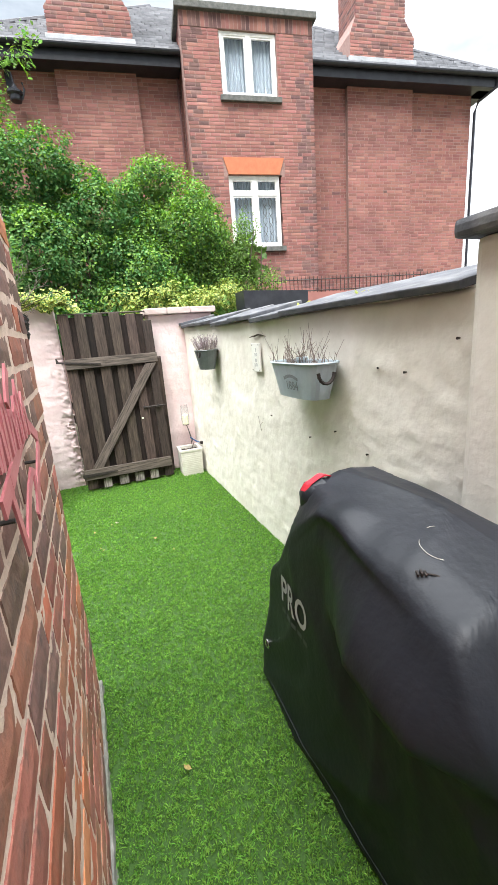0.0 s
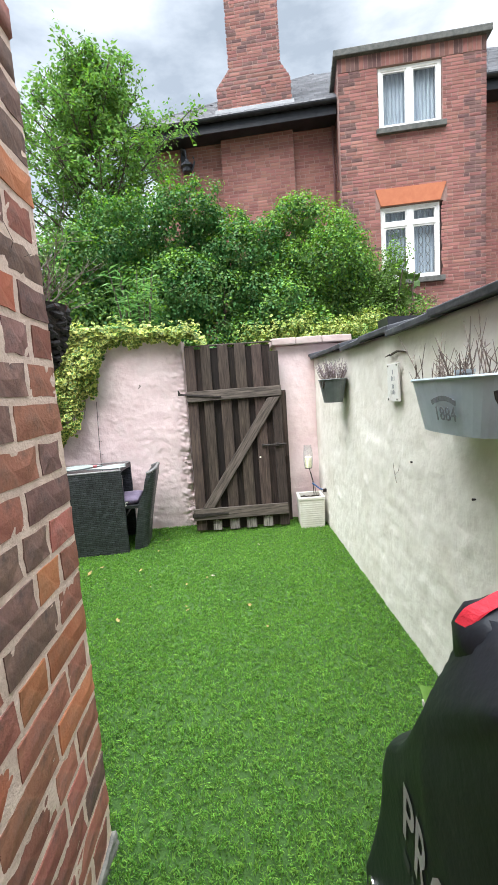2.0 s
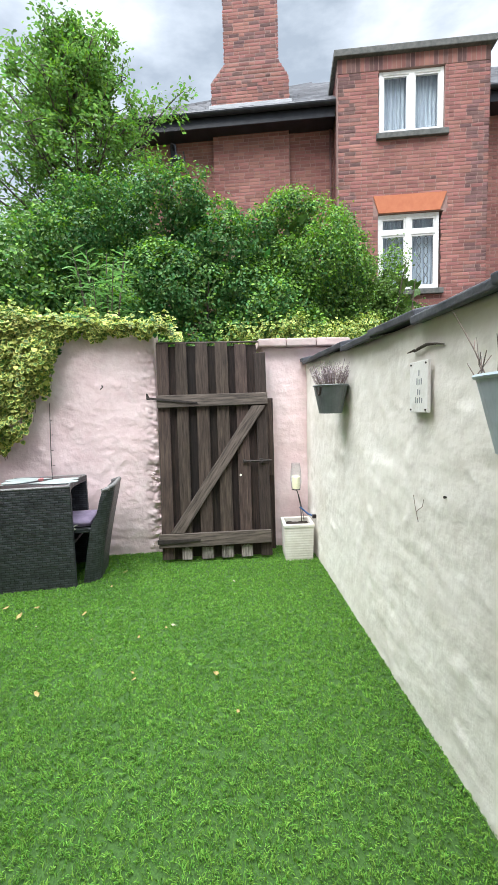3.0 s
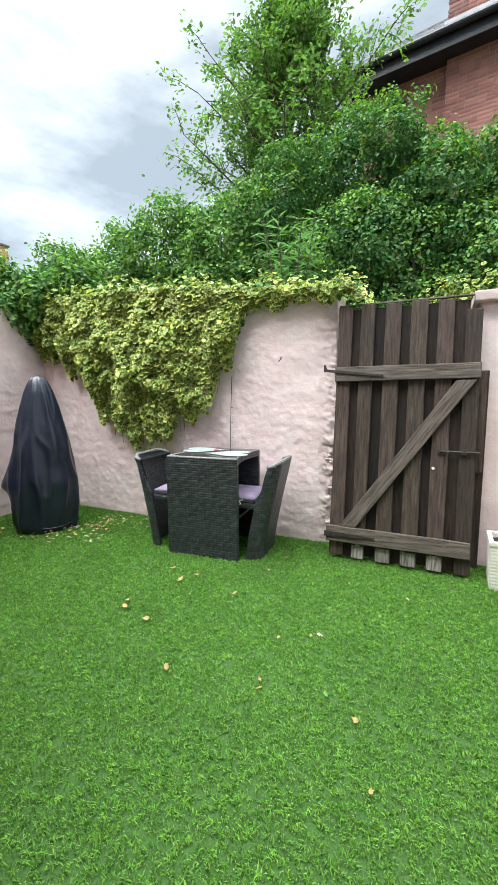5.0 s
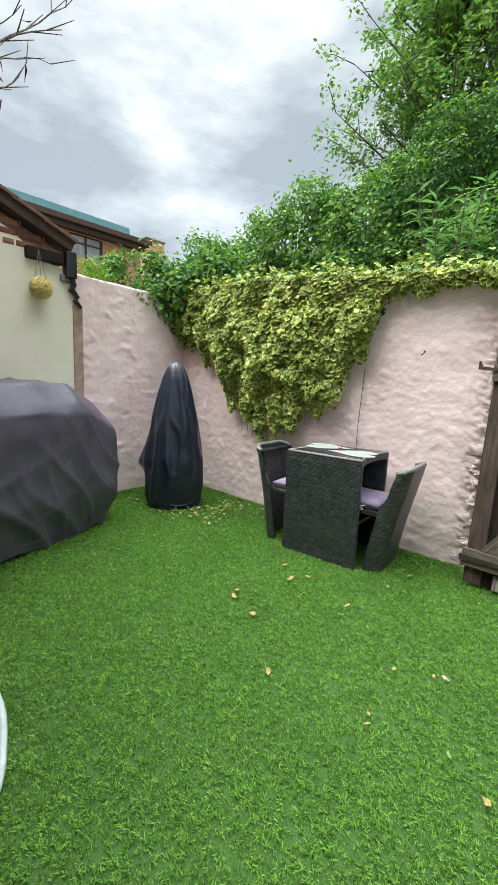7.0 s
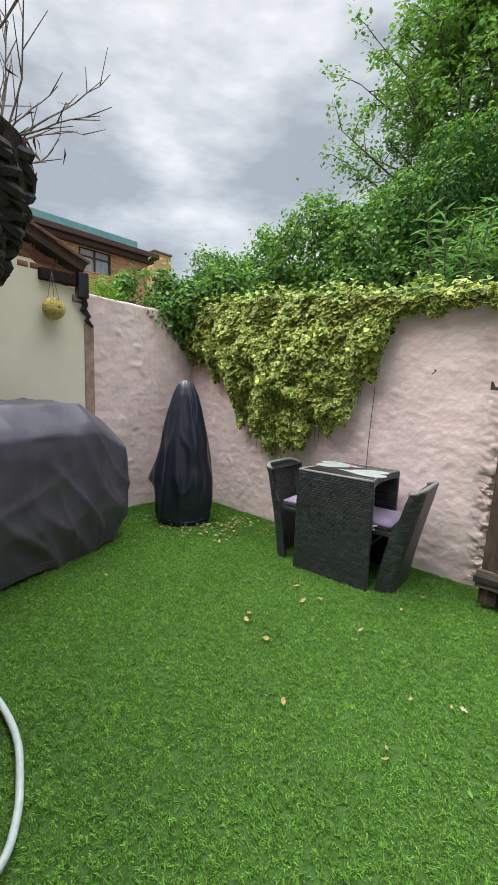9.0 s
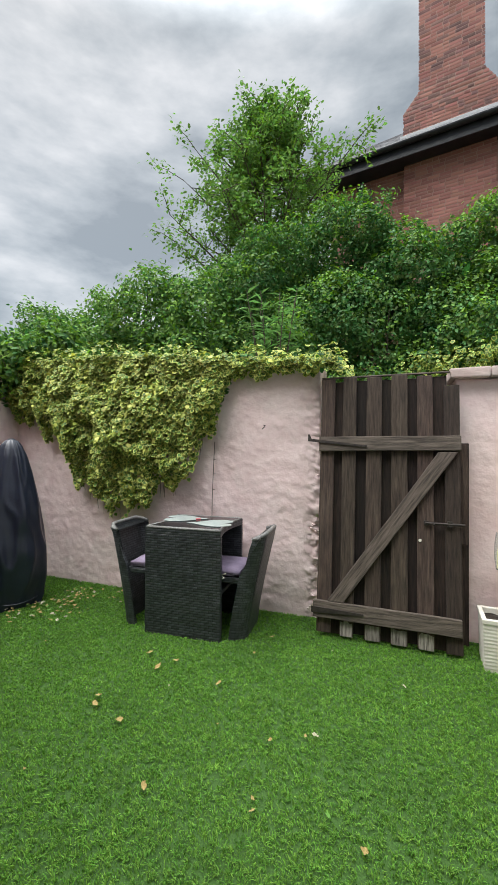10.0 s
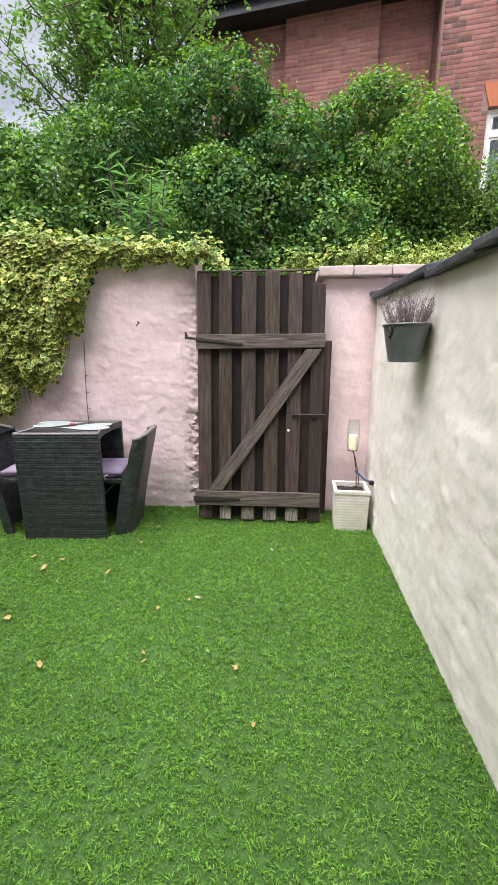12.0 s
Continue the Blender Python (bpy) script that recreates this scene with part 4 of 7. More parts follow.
    for i in range(rows):
        s, e = half * i / rows, half * (i + 1) / rows + 0.03
        for w0, w1, fixed in ((a0, a1, "front"), (v0, v1, "left"), (v0, v1, "right")):
            lo0, lo1, hi0, hi1 = w0 + s, w1 - s, w0 + e, w1 - e
            m = max(1, int((lo1 - lo0) / 0.26))
            for j in range(m):
                A, B = lo0 + (lo1 - lo0) * j / m, lo0 + (lo1 - lo0) * (j + 0.98) / m
                C, D = hi0 + (hi1 - hi0) * j / m, hi0 + (hi1 - hi0) * (j + 0.98) / m
                lift = 0.065 + r2.uniform(0, 0.008)
                P = {"front": lambda u, t: (u, v0 + t), "left": lambda u, t: (a0 + t, u), "right": lambda u, t: (a1 - t, u)}[fixed]
                o = len(v)
                v += [(*P(A, s), z0 + k * s + lift), (*P(B, s), z0 + k * s + lift), (*P(D, e), z0 + k * e + 0.004), (*P(C, e), z0 + k * e + 0.004), (*P(A, s), z0 + k * s - 0.004), (*P(B, s), z0 + k * s - 0.004)]
                f += [(o, o + 1, o + 2, o + 3), (o + 4, o + 5, o + 1, o)]
    raw_mesh("slate_roofing", v, f, [M["roof"]], house)["kind"] = "stuff"
    bm = bmesh.new()
    vs = [bm.verts.new(p) for p in ((a0 + .02, v0 + .02, z0 - .02), (a1 - .02, v0 + .02, z0 - .02), (a1 - .02, v1, z0 - .02), (a0 + .02, v1, z0 - .02), (a0 + half, v0 + half, z0 + k * half - .03), (a1 - half, v0 + half, z0 + k * half - .03))]
    for q in ((0, 1, 5, 4), (1, 2, 5), (2, 3, 4, 5), (3, 0, 4), (3, 2, 1, 0)):
        bm.faces.new([vs[i] for i in q])
    part("roof_deck", bm, M["roof"], house)
    for a, b in (((a0, v0), 1), ((a1, v0), -1)):
        bm = bmesh.new()
        tube(bm, [(a[0] + b * t, a[1] + t, z0 + k * t + 0.03) for t in (0, half / 2, half)], 0.055, 8)
        part("hip_ridge", bm, M["roof"], house)
    # chimneys
    for a, b, n0, n1, nm in ((-2.29, -0.82, -2.03, -1.01, 1), (3.54, 5.02, 3.66, 4.79, 2)):
        st = part("chimney", boxed(n0 + .02, n1 - .02, 0.46, 1.25, 7.6, 11.2), M["mortar_far"], house, "tall red brick chimney stack")
        bm = bmesh.new()
        loft(bm, [[(a + .012, 0.462, 6.5), (b - .012, 0.462, 6.5), (b - .012, 1.5, 6.5), (a + .012, 1.5, 6.5)], [(a + .012, 0.462, 7.33), (b - .012, 0.462, 7.33), (b - .012, 1.5, 7.33), (a + .012, 1.5, 7.33)], [(n0 + .02, 0.462, 7.64), (n1 - .02, 0.462, 7.64), (n1 - .02, 1.25, 7.64), (n0 + .02, 1.25, 7.64)]])
        part("chimney_shoulder", bm, M["mortar_far"], st)
        lay = courses(a, b, 6.9, 7.34, seed=40 + nm) + courses(n0, n1, 7.645, 11.2, seed=44 + nm)
        for i, zz in enumerate((7.345, 7.42, 7.495, 7.57)):
            t = (i + 0.9) / 4
            lay += courses(a + (n0 - a) * t, b + (n1 - b) * t, zz, zz + 0.065, seed=48 + i)
        v, f, i2 = brick_mesh(lay, lambda u, z, d: (u, 0.458 - d, z), proud=0.0009, pick=lambda a, b, z, r: 1 if r.random() < 0.30 else 0, seed=nm)
        raw_mesh("chimney_brickwork", v, f, mats, st, i2)["kind"] = "stuff"
        for sgn, uu in ((-1, n0), (1, n1)):
            v, f, i2 = brick_mesh(courses(0.45, 1.25, 7.645, 11.2, seed=60), lambda u, z, d: (uu - sgn * 0.017 + sgn * d, u, z), proud=0.0009, pick=lambda a, b, z, r: 1 if r.random() < 0.35 else 0)
            raw_mesh("chimney_brickwork", v, f if sgn > 0 else [q[::-1] for q in f], mats, st, i2)["kind"] = "stuff"
        part("lead_flashing", boxed(a - 0.04, b + 0.04, 0.41, 0.47, 6.80, 6.90, 0.004), M["lead"], st, "grey lead flashing")
    # windows
    def window(name, u0, u1, z0, z1, transom=None, leaded=False):
        w = part(name, bmesh.new(), M["white"], house)
        fr = bmesh.new()
        T = 0.06
        box(fr, u0, u0 + T, 0.05, 0.12, z0, z1, 0.005), box(fr, u1 - T, u1, 0.05, 0.12, z0, z1, 0.005)
        box(fr, u0 + T, u1 - T, 0.05, 0.12, z1 - T, z1, 0.005), box(fr, u0 + T, u1 - T, 0.05, 0.12, z0, z0 + T, 0.005)
        mid = (u0 + u1) / 2
        box(fr, mid - 0.045, mid + 0.045, 0.045, 0.118, z0 + T, z1 - T, 0.005)
        if transom:
            box(fr, u0 + T, mid - 0.045, 0.047, 0.117, transom - 0.035, transom + 0.035, 0.005), box(fr, mid + 0.045, u1 - T, 0.047, 0.117, transom - 0.035, transom + 0.035, 0.005)
        part("window_frame", fr, M["white"], w)
        cells = [(u0 + T, mid - 0.045), (mid + 0.045, u1 - T)]
        rows_ = [(z0 + T, z1 - T)] if not transom else [(z0 + T, transom - 0.035), (transom + 0.035, z1 - T)]
        for ca, cb in cells:
            for ra, rb in rows_:
                s = 0.03
                sash = bmesh.new()
                box(sash, ca, ca + s, 0.06, 0.10, ra, rb), box(sash, cb - s, cb, 0.06, 0.10, ra, rb), box(sash, ca + s, cb - s, 0.06, 0.10, ra, ra + s), box(sash, ca + s, cb - s, 0.06, 0.10, rb - s, rb)
                part("casement", sash, M["white"], w)
                pane = part("pane", boxed(ca + s, cb - s, 0.078, 0.083, ra + s, rb - s), M["glass"], w)
                pane.visible_shadow = False
                if leaded and rb - ra > 0.5:
                    ld = bmesh.new()
                    nx, nz = 3, 5
                    dx, dz = (cb - ca - 2 * s) / nx, (rb - ra - 2 * s) / nz
                    for i in range(nx + 1):
                        for j in range(nz):
                            cx, cz = ca + s + i * dx, ra + s + j * dz
                            zig = 0.0 if (i in (0, nx)) else dx * 0.28
                            tube(ld, [(cx, 0.074, cz), (cx - zig, 0.074, cz + dz * .3), (cx - zig, 0.074, cz + dz * .7), (cx, 0.074, cz + dz)], 0.005, 4)
                            tube(ld, [(cx, 0.074, cz), (cx + zig, 0.074, cz + dz * .3), (cx + zig, 0.074, cz + dz * .7), (cx, 0.074, cz + dz)], 0.005, 4)
                    part("leading", ld, M["stone"], w, "grey lead came lattice")
        part("window_sill", boxed(u0 - 0.06, u1 + 0.06, -0.06, 0.12, z0 - 0.10, z0 - 0.004, 0.01), M["stone"], w, "dark stone sill")
        # net drape; its blue-grey colour also carries the sky reflection of the panes
        cv = bmesh.new()
        n = 60
        rows2 = [[(u0 + (u1 - u0) * i / n, 0.19 + 0.016 * math.sin(i * 1.7), z) for i in range(n + 1)] for z in (z0, z1)]
        loft(cv, rows2, close=False, cap_hi=False)
        part("net_curtain", cv, M["net_sky"], w, "pale net drape, its tone also standing for reflected sky")
        part("room_behind", boxed(u0 - 0.02, u1 + 0.02, 0.9, 0.92, z0 - .05, z1 + .05), M["room"], w)
        return w

    window("window", 0.705, 1.785, 5.885, 6.915)
    window("window", 0.685, 1.735, 3.255, 4.565, transom=4.25, leaded=True)
    bm = prism([(0.69, 4.575), (1.73, 4.575), (1.84, 4.868), (0.60, 4.868)], 0.06)
    lt = part("lintel", bm, M["lintel"], house, "bright orange painted flat-arch lintel")
    lt.location = (0, -0.015, 0)
    # pipes and fixings
    bm = bmesh.new()
    tube(bm, [(BW + 0.09, VM - 0.07, 6.2), (BW + 0.09, VM - 0.07, 2.0)], 0.035, 8)
    tube(bm, [(BW + 0.09, 0.30, 6.5), (BW + 0.09, VM - 0.07, 6.25)], 0.035, 8)
    box(bm, BW + 0.02, BW + 0.18, VM - 0.15, VM, 5.95, 6.10, 0.01)
    part("downpipe", bm, M["black"], house, "black downpipe with hopper")
    bm = bmesh.new()
    tube(bm, [(-0.06, VM - 0.05, 6.45), (-0.06, VM - 0.05, 2.0)], 0.022, 6)
    part("downpipe", bm, M["brick_sooty"], house)
    bm = bmesh.new()
    tube(bm, [(7.02, 0.29, 6.62), (7.02, 0.29, 6.45), (6.78, 0.55, 6.28), (6.76, 0.62, 6.1), (6.76, 0.62, 2.0)], 0.03, 8)
    part("downpipe", bm, M["black"], house, "black downpipe with swan neck")
    # wall lantern on a bracket
    lm = part("lantern", boxed(-3.16, -3.05, 0.62, 0.70, 6.02, 6.42, 0.01), M["black"], house, "black iron wall lantern on a bracket")
    bm = bmesh.new()
    loft(bm, [[(-3.0 + r * math.cos(t), 0.45 + r * math.sin(t), z) for t in [2 * math.pi * q / 8 for q in range(8)]] for r, z in ((0.09, 5.86), (0.10, 5.88), (0.10, 5.94), (0.14, 5.97), (0.14, 6.0), (0.05, 6.07), (0.03, 6.12))], cap_lo=True)
    tube(bm, [(-3.1, 0.64, 6.3), (-3.1, 0.5, 6.36), (-3.02, 0.45, 6.3), (-3.0, 0.45, 6.12)], 0.015, 6)
    tube(bm, [(-2.9, 0.45, 5.9), (-2.84, 0.45, 6.05), (-2.86, 0.45, 6.15)], 0.02, 6)
    part("lamp_head", bm, M["black"], lm)


build_wing()
build_house()


def build_railings():
    """Low iron railings and a dark trough in front of the house."""
    rl = thing("iron_railings", "low black iron railings in front of the brick house", "railings", pose(2.75, 8.52, 0, 0, 0, -9.3))
    part("garden_wall", boxed(0.9, 6.8, -1.15, -0.95, -0.03, 2.2), M["brick_far"], rl)
    for z in (2.24, 2.44):
        bm = bmesh.new()
        tube(bm, [(0.95, -1.05, z), (6.8, -1.05, z)], 0.010, 5)
        part("rail", bm, M["iron"], rl)
    for k in range(72):
        bm = bmesh.new()
        x = 1.0 + k * 0.08
        tube(bm, [(x, -1.05, 2.18), (x, -1.05, 2.47), (x, -1.05, 2.51)], [0.008, 0.008, 0.001], 4)
        part("bar", bm, M["iron"], rl)
    bx = thing("black_trough", "black plastic trough standing beyond the slate coping", "trough", pose(2.56, 5.0, 0))
    bm = bmesh.new()
    loft(bm, [[(-0.42, -0.14, 0.0), (0.42, -0.14, 0.0), (0.42, 0.14, 0.0), (-0.42, 0.14, 0.0)], [(-0.46, -0.14, 2.02), (0.44, -0.14, 2.0), (0.44, 0.14, 2.0), (-0.46, 0.14, 2.02)]], cap_lo=True)
    part("body", bm, M["black"], bx)


build_railings()


# ---- planting beyond the wall ----
def shell_points(blobs, clusters, per, spread, seed, lobe=1.0):
    """Leaf places in clumps over the uneven skins of several ellipsoids: (places, outward ways)."""
    r = np.random.default_rng(seed)
    c = np.array([b[0] for b in blobs])
    s = np.array([b[1] for b in blobs])
    lc, ls = [], []
    for a, b in zip(c, s):
        m = max(5, int(30 * (b[0] * b[1] + b[0] * b[2] + b[1] * b[2])))
        d0 = unit(r.normal(size=(m, 3)))
        lc.append(a + d0 * b * r.uniform(0.50, 0.96, (m, 1)))
        ls.append(np.column_stack([r.uniform(0.11, 0.32, m) * lobe] * 3) * r.uniform(0.8, 1.2, (m, 3)))
    c, s = np.concatenate(lc), np.concatenate(ls)
    blobs = list(zip(c, s))
    area = (s[:, 0] * s[:, 1] + s[:, 0] * s[:, 2] + s[:, 1] * s[:, 2])
    m = clusters * 5
    k = r.choice(len(blobs), m, p=area / area.sum())
    d = unit(r.normal(size=(m, 3)))
    lump = np.array([1 + 0.34 * noise.noise(Vector(q * 2.4) + Vector((seed, j, 0))) + 0.12 * noise.noise(Vector(q * 6) + Vector((seed, j, 4))) for q, j in zip(d, k)])
    rad = lump * (1 - np.abs(r.normal(0, 0.07, m)))
    cen = c[k] + d * s[k] * rad[:, None]
    # leaves grow only on the outside of the clumps
    near = np.full(m, 9.0)
    for q in range(len(c)):
        dist = np.linalg.norm((cen - c[q]) / s[q], axis=1)
        near = np.where(k == q, near, np.minimum(near, dist))
    fill = r.random(m) < 0.03
    cen[fill] = c[k[fill]] + d[fill] * s[k[fill]] * r.uniform(0.2, 0.8, (fill.sum(), 1))
    ok = np.flatnonzero((near > 0.80) | fill)[:clusters]
    cen, d, k = cen[ok], d[ok], k[ok]
    clusters = len(ok)
    way = unit(d / s[k])
    pos = np.repeat(cen, per, 0) + r.normal(size=(clusters * per, 3)) * spread
    nrm = unit(np.repeat(way, per, 0) * 0.6 + unit(pos - np.repeat(cen, per, 0)) * 0.5 + np.array([0, 0, 0.4]) + r.normal(size=pos.shape) * 0.5)
    return pos, nrm, np.repeat(d[:, 2], per)


def bush(name, label, blobs, leaf, n, per, spread, size, mats, seed, category="bush", twigs=14, young=None, lobe=1.0):
    """A shrub: stems fanning out from its foot, and leaves in clumps."""
    c = np.array([b[0] for b in blobs])
    foot = Vector((c[:, 0].mean(), c[:, 1].mean(), 0.0 if category != "weeds" else c[:, 2].mean() - 0.25))
    th = thing(name, label, category, Matrix.Translation(foot))
    r2 = random.Random(seed)
    stout = 0.15 if category == "weeds" else 1.0
    bm = bmesh.new()
    for i in range(twigs):
        b, s = blobs[i % len(blobs)]
        tip = Vector(b) + Vector([s[q] * r2.uniform(-0.75, 0.75) for q in range(3)])
        st = foot + Vector((r2.uniform(-0.25, 0.25), r2.uniform(-0.15, 0.15), 0))
        mid = st.lerp(tip, 0.55) + Vector((r2.uniform(-0.12, 0.12), r2.uniform(-0.1, 0.1), 0.1))
        tube(bm, [st - foot, st.lerp(mid, 0.5) - foot, mid - foot, tip - foot], [0.035 * stout, 0.028 * stout, 0.018 * stout, 0.005 * stout], 6)
    part("stem", bm, M["bark"], th)
    pos, nrm, high = shell_points(blobs, n, per, spread, seed, lobe)
    # older, larger leaves deep inside
    ri = np.random.default_rng(seed + 2)
    if category in ("bush", "hedge"):
        q = ri.integers(0, len(blobs), 900)
        di = unit(ri.normal(size=(900, 3))) * ri.uniform(0.0, 0.72, (900, 1))
        ip = np.array([b[0] for b in blobs])[q] + di * np.array([b[1] for b in blobs])[q]
        scatter("inner_foliage", OVAL, ip - np.array(foot), ri.normal(size=(900, 3)), ri.normal(size=(900, 3)), 0.17 if category == "bush" else 0.08, [mats[0]], th)
    keep = pos[:, 2] > 0.1
    pos, nrm, high = pos[keep], nrm[keep], high[keep]
    r = np.random.default_rng(seed + 1)
    tip = nrm * 0.4 + r.normal(size=pos.shape)
    m = len(pos)
    pick = r.random(m)
    cuts = np.linspace(0, 1, len(mats) + 1)
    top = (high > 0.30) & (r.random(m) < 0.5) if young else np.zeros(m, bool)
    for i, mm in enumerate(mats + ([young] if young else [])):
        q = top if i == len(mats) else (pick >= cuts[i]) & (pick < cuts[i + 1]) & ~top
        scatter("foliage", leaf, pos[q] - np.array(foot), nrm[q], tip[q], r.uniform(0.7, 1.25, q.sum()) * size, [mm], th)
    return th


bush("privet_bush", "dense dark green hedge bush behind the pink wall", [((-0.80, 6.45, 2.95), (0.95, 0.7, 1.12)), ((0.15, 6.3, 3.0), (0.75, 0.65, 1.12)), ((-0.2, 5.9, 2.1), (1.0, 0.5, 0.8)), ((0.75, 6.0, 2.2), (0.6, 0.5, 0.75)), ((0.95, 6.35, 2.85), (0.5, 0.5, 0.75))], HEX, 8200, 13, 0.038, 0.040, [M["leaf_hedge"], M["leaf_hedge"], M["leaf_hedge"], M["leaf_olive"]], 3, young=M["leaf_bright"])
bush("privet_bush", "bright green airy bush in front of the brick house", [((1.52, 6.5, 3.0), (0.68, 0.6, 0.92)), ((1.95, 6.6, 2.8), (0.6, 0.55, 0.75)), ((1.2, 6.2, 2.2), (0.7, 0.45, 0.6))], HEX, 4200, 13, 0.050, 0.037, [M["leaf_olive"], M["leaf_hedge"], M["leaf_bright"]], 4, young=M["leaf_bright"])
bush("olive_bush", "thin grey-green twiggy bush below the leaded window", [((2.75, 6.7, 2.65), (0.75, 0.45, 0.6)), ((2.2, 6.6, 2.4), (0.6, 0.45, 0.55))], HEX, 1700, 10, 0.06, 0.034, [M["leaf_olive"], M["leaf_olive"], M["leaf_bright"]], 5, twigs=30)
bush("variegated_hedge", "low yellow-green variegated hedge behind the gate-side wall", [((1.85, 5.55, 1.80), (0.85, 0.3, 0.40)), ((0.8, 5.55, 1.75), (0.6, 0.3, 0.32))], IVY, 1000, 6, 0.045, 0.036, [M["ivy_green"]], 6, category="hedge", lobe=0.5)
for o in bpy.data.objects:
    if o.parent and o.parent.name.startswith("variegated_hedge") and o.name.startswith("foliage"):
        o.data.materials.append(M["ivy_yellow"])
bush("garden_bush", "loose mid-green garden shrubs rising over the ivy", [((-2.3, 6.3, 2.75), (0.9, 0.6, 1.1)), ((-3.3, 6.3, 2.6), (0.8, 0.6, 0.92)), ((-1.6, 6.1, 2.5), (0.6, 0.5, 0.85)), ((-4.6, 6.5, 2.5), (0.9, 0.6, 0.92))], HEX, 4300, 12, 0.055, 0.052, [M["leaf_tree"], M["leaf_bright"], M["leaf_tree"], M["leaf_hedge"]], 7, twigs=30)
bush("garden_bush", "loose green shrubs beyond the pink side wall", [((-3.75, 6.6, 2.15), (0.5, 0.5, 0.6)), ((-3.6, 5.4, 1.85), (0.4, 0.35, 0.45))], OVAL, 700, 12, 0.055, 0.056, [M["leaf_hedge"], M["leaf_bright"], M["leaf_tree"]], 8)
bush("nettle_clump", "leafy weeds growing over the corner of the pink walls", [((-3.40, 4.22, 2.17), (0.26, 0.30, 0.26)), ((-3.32, 4.58, 2.20), (0.34, 0.32, 0.36)), ((-3.1, 4.95, 2.25), (0.5, 0.3, 0.42))], OVAL, 760, 11, 0.055, 0.062, [M["leaf_bright"], M["leaf_hedge"], M["leaf_tree"]], 9, category="weeds", lobe=0.5)
bush("nettle_clump", "small tuft of weeds on the pink side wall", [((-3.36, 3.72, 2.16), (0.10, 0.16, 0.14))], LANCE, 40, 10, 0.05, 0.08, [M["leaf_bright"]], 10, category="weeds", twigs=0, lobe=0.3)


def build_tree():
    th = thing("tree", "slender leafy tree beside the brick house", "tree", pose(-1.45, 7.55, 0))
    r2 = random.Random(12)
    bm = bmesh.new()
    tube(bm, [(0, 0, 0), (0.05, 0, 1.8), (-0.03, 0.02, 3.6), (0.06, 0, 5.0), (0.10, 0, 6.1), (0.12, 0, 6.65)], [0.14, 0.12, 0.09, 0.055, 0.025, 0.006], 8)
    part("trunk", bm, M["bark"], th)
    tips = []
    for k in range(96):
        z = 2.2 + 4.1 * (k / 95) ** 0.9
        az = k * 2.4 + r2.uniform(-0.4, 0.4)
        reach = float(np.interp(z, [2.3, 3.2, 4.3, 5.1, 5.8, 6.6], [1.5, 1.75, 1.6, 1.15, 0.72, 0.30])) * r2.uniform(0.5, 1.0)
        if math.cos(az) > 0.3 and 4.3 < z < 5.4:
            reach *= 1.2
        limbs = bmesh.new()
        st = Vector((0.03, 0, z))
        d = Vector((math.cos(az), math.sin(az) * 0.85, 0.62))
        en = st + d * reach
        mid = st + d * reach * 0.5 + Vector((0, 0, -0.06))
        tube(limbs, [st, mid, en], [0.022, 0.014, 0.004], 5)
        for q in range(9):
            t = 0.30 + 0.70 * q / 8
            base = st.lerp(mid, t * 2) if t < 0.5 else mid.lerp(en, t * 2 - 1)
            sd = Vector((r2.uniform(-1, 1), r2.uniform(-1, 1), r2.uniform(-0.2, 0.8))) * (0.17 + 0.12 * reach)
            tube(limbs, [base, base + sd * 0.6 + Vector((0, 0, 0.03)), base + sd], [0.007, 0.005, 0.002], 4)
            tips += [(base + sd * w, sd) for w in (0.45, 0.75, 1.0)]
        part("limb", limbs, M["bark"], th)
    for q in range(14):
        tips.append((Vector((0.1 + r2.uniform(-.08, .08), r2.uniform(-.08, .08), 6.2 + r2.uniform(0, 0.5))), Vector((0, 0, 0.3))))
    r = np.random.default_rng(13)
    per = 16
    cen = np.array([tuple(p) for p, _ in tips]).repeat(per, 0)
    way = unit(np.array([tuple(d) for _, d in tips])).repeat(per, 0)
    pos = cen + r.normal(size=cen.shape) * 0.062
    tip = way + r.normal(size=cen.shape) * 0.6 + np.array([0, 0, -0.55])
    nrm = np.array([0, 0, 1.0]) + r.normal(size=cen.shape) * 0.55
    q = r.random(len(pos)) < 0.7
    scatter("foliage", HEX, pos[q], nrm[q], tip[q], r.uniform(0.04, 0.07, q.sum()), [M["leaf_tree"]], th)
    scatter("foliage", LANCE, pos[~q], nrm[~q], tip[~q], r.uniform(0.06, 0.11, (~q).sum()), [M["leaf_bright"]], th)


build_tree()


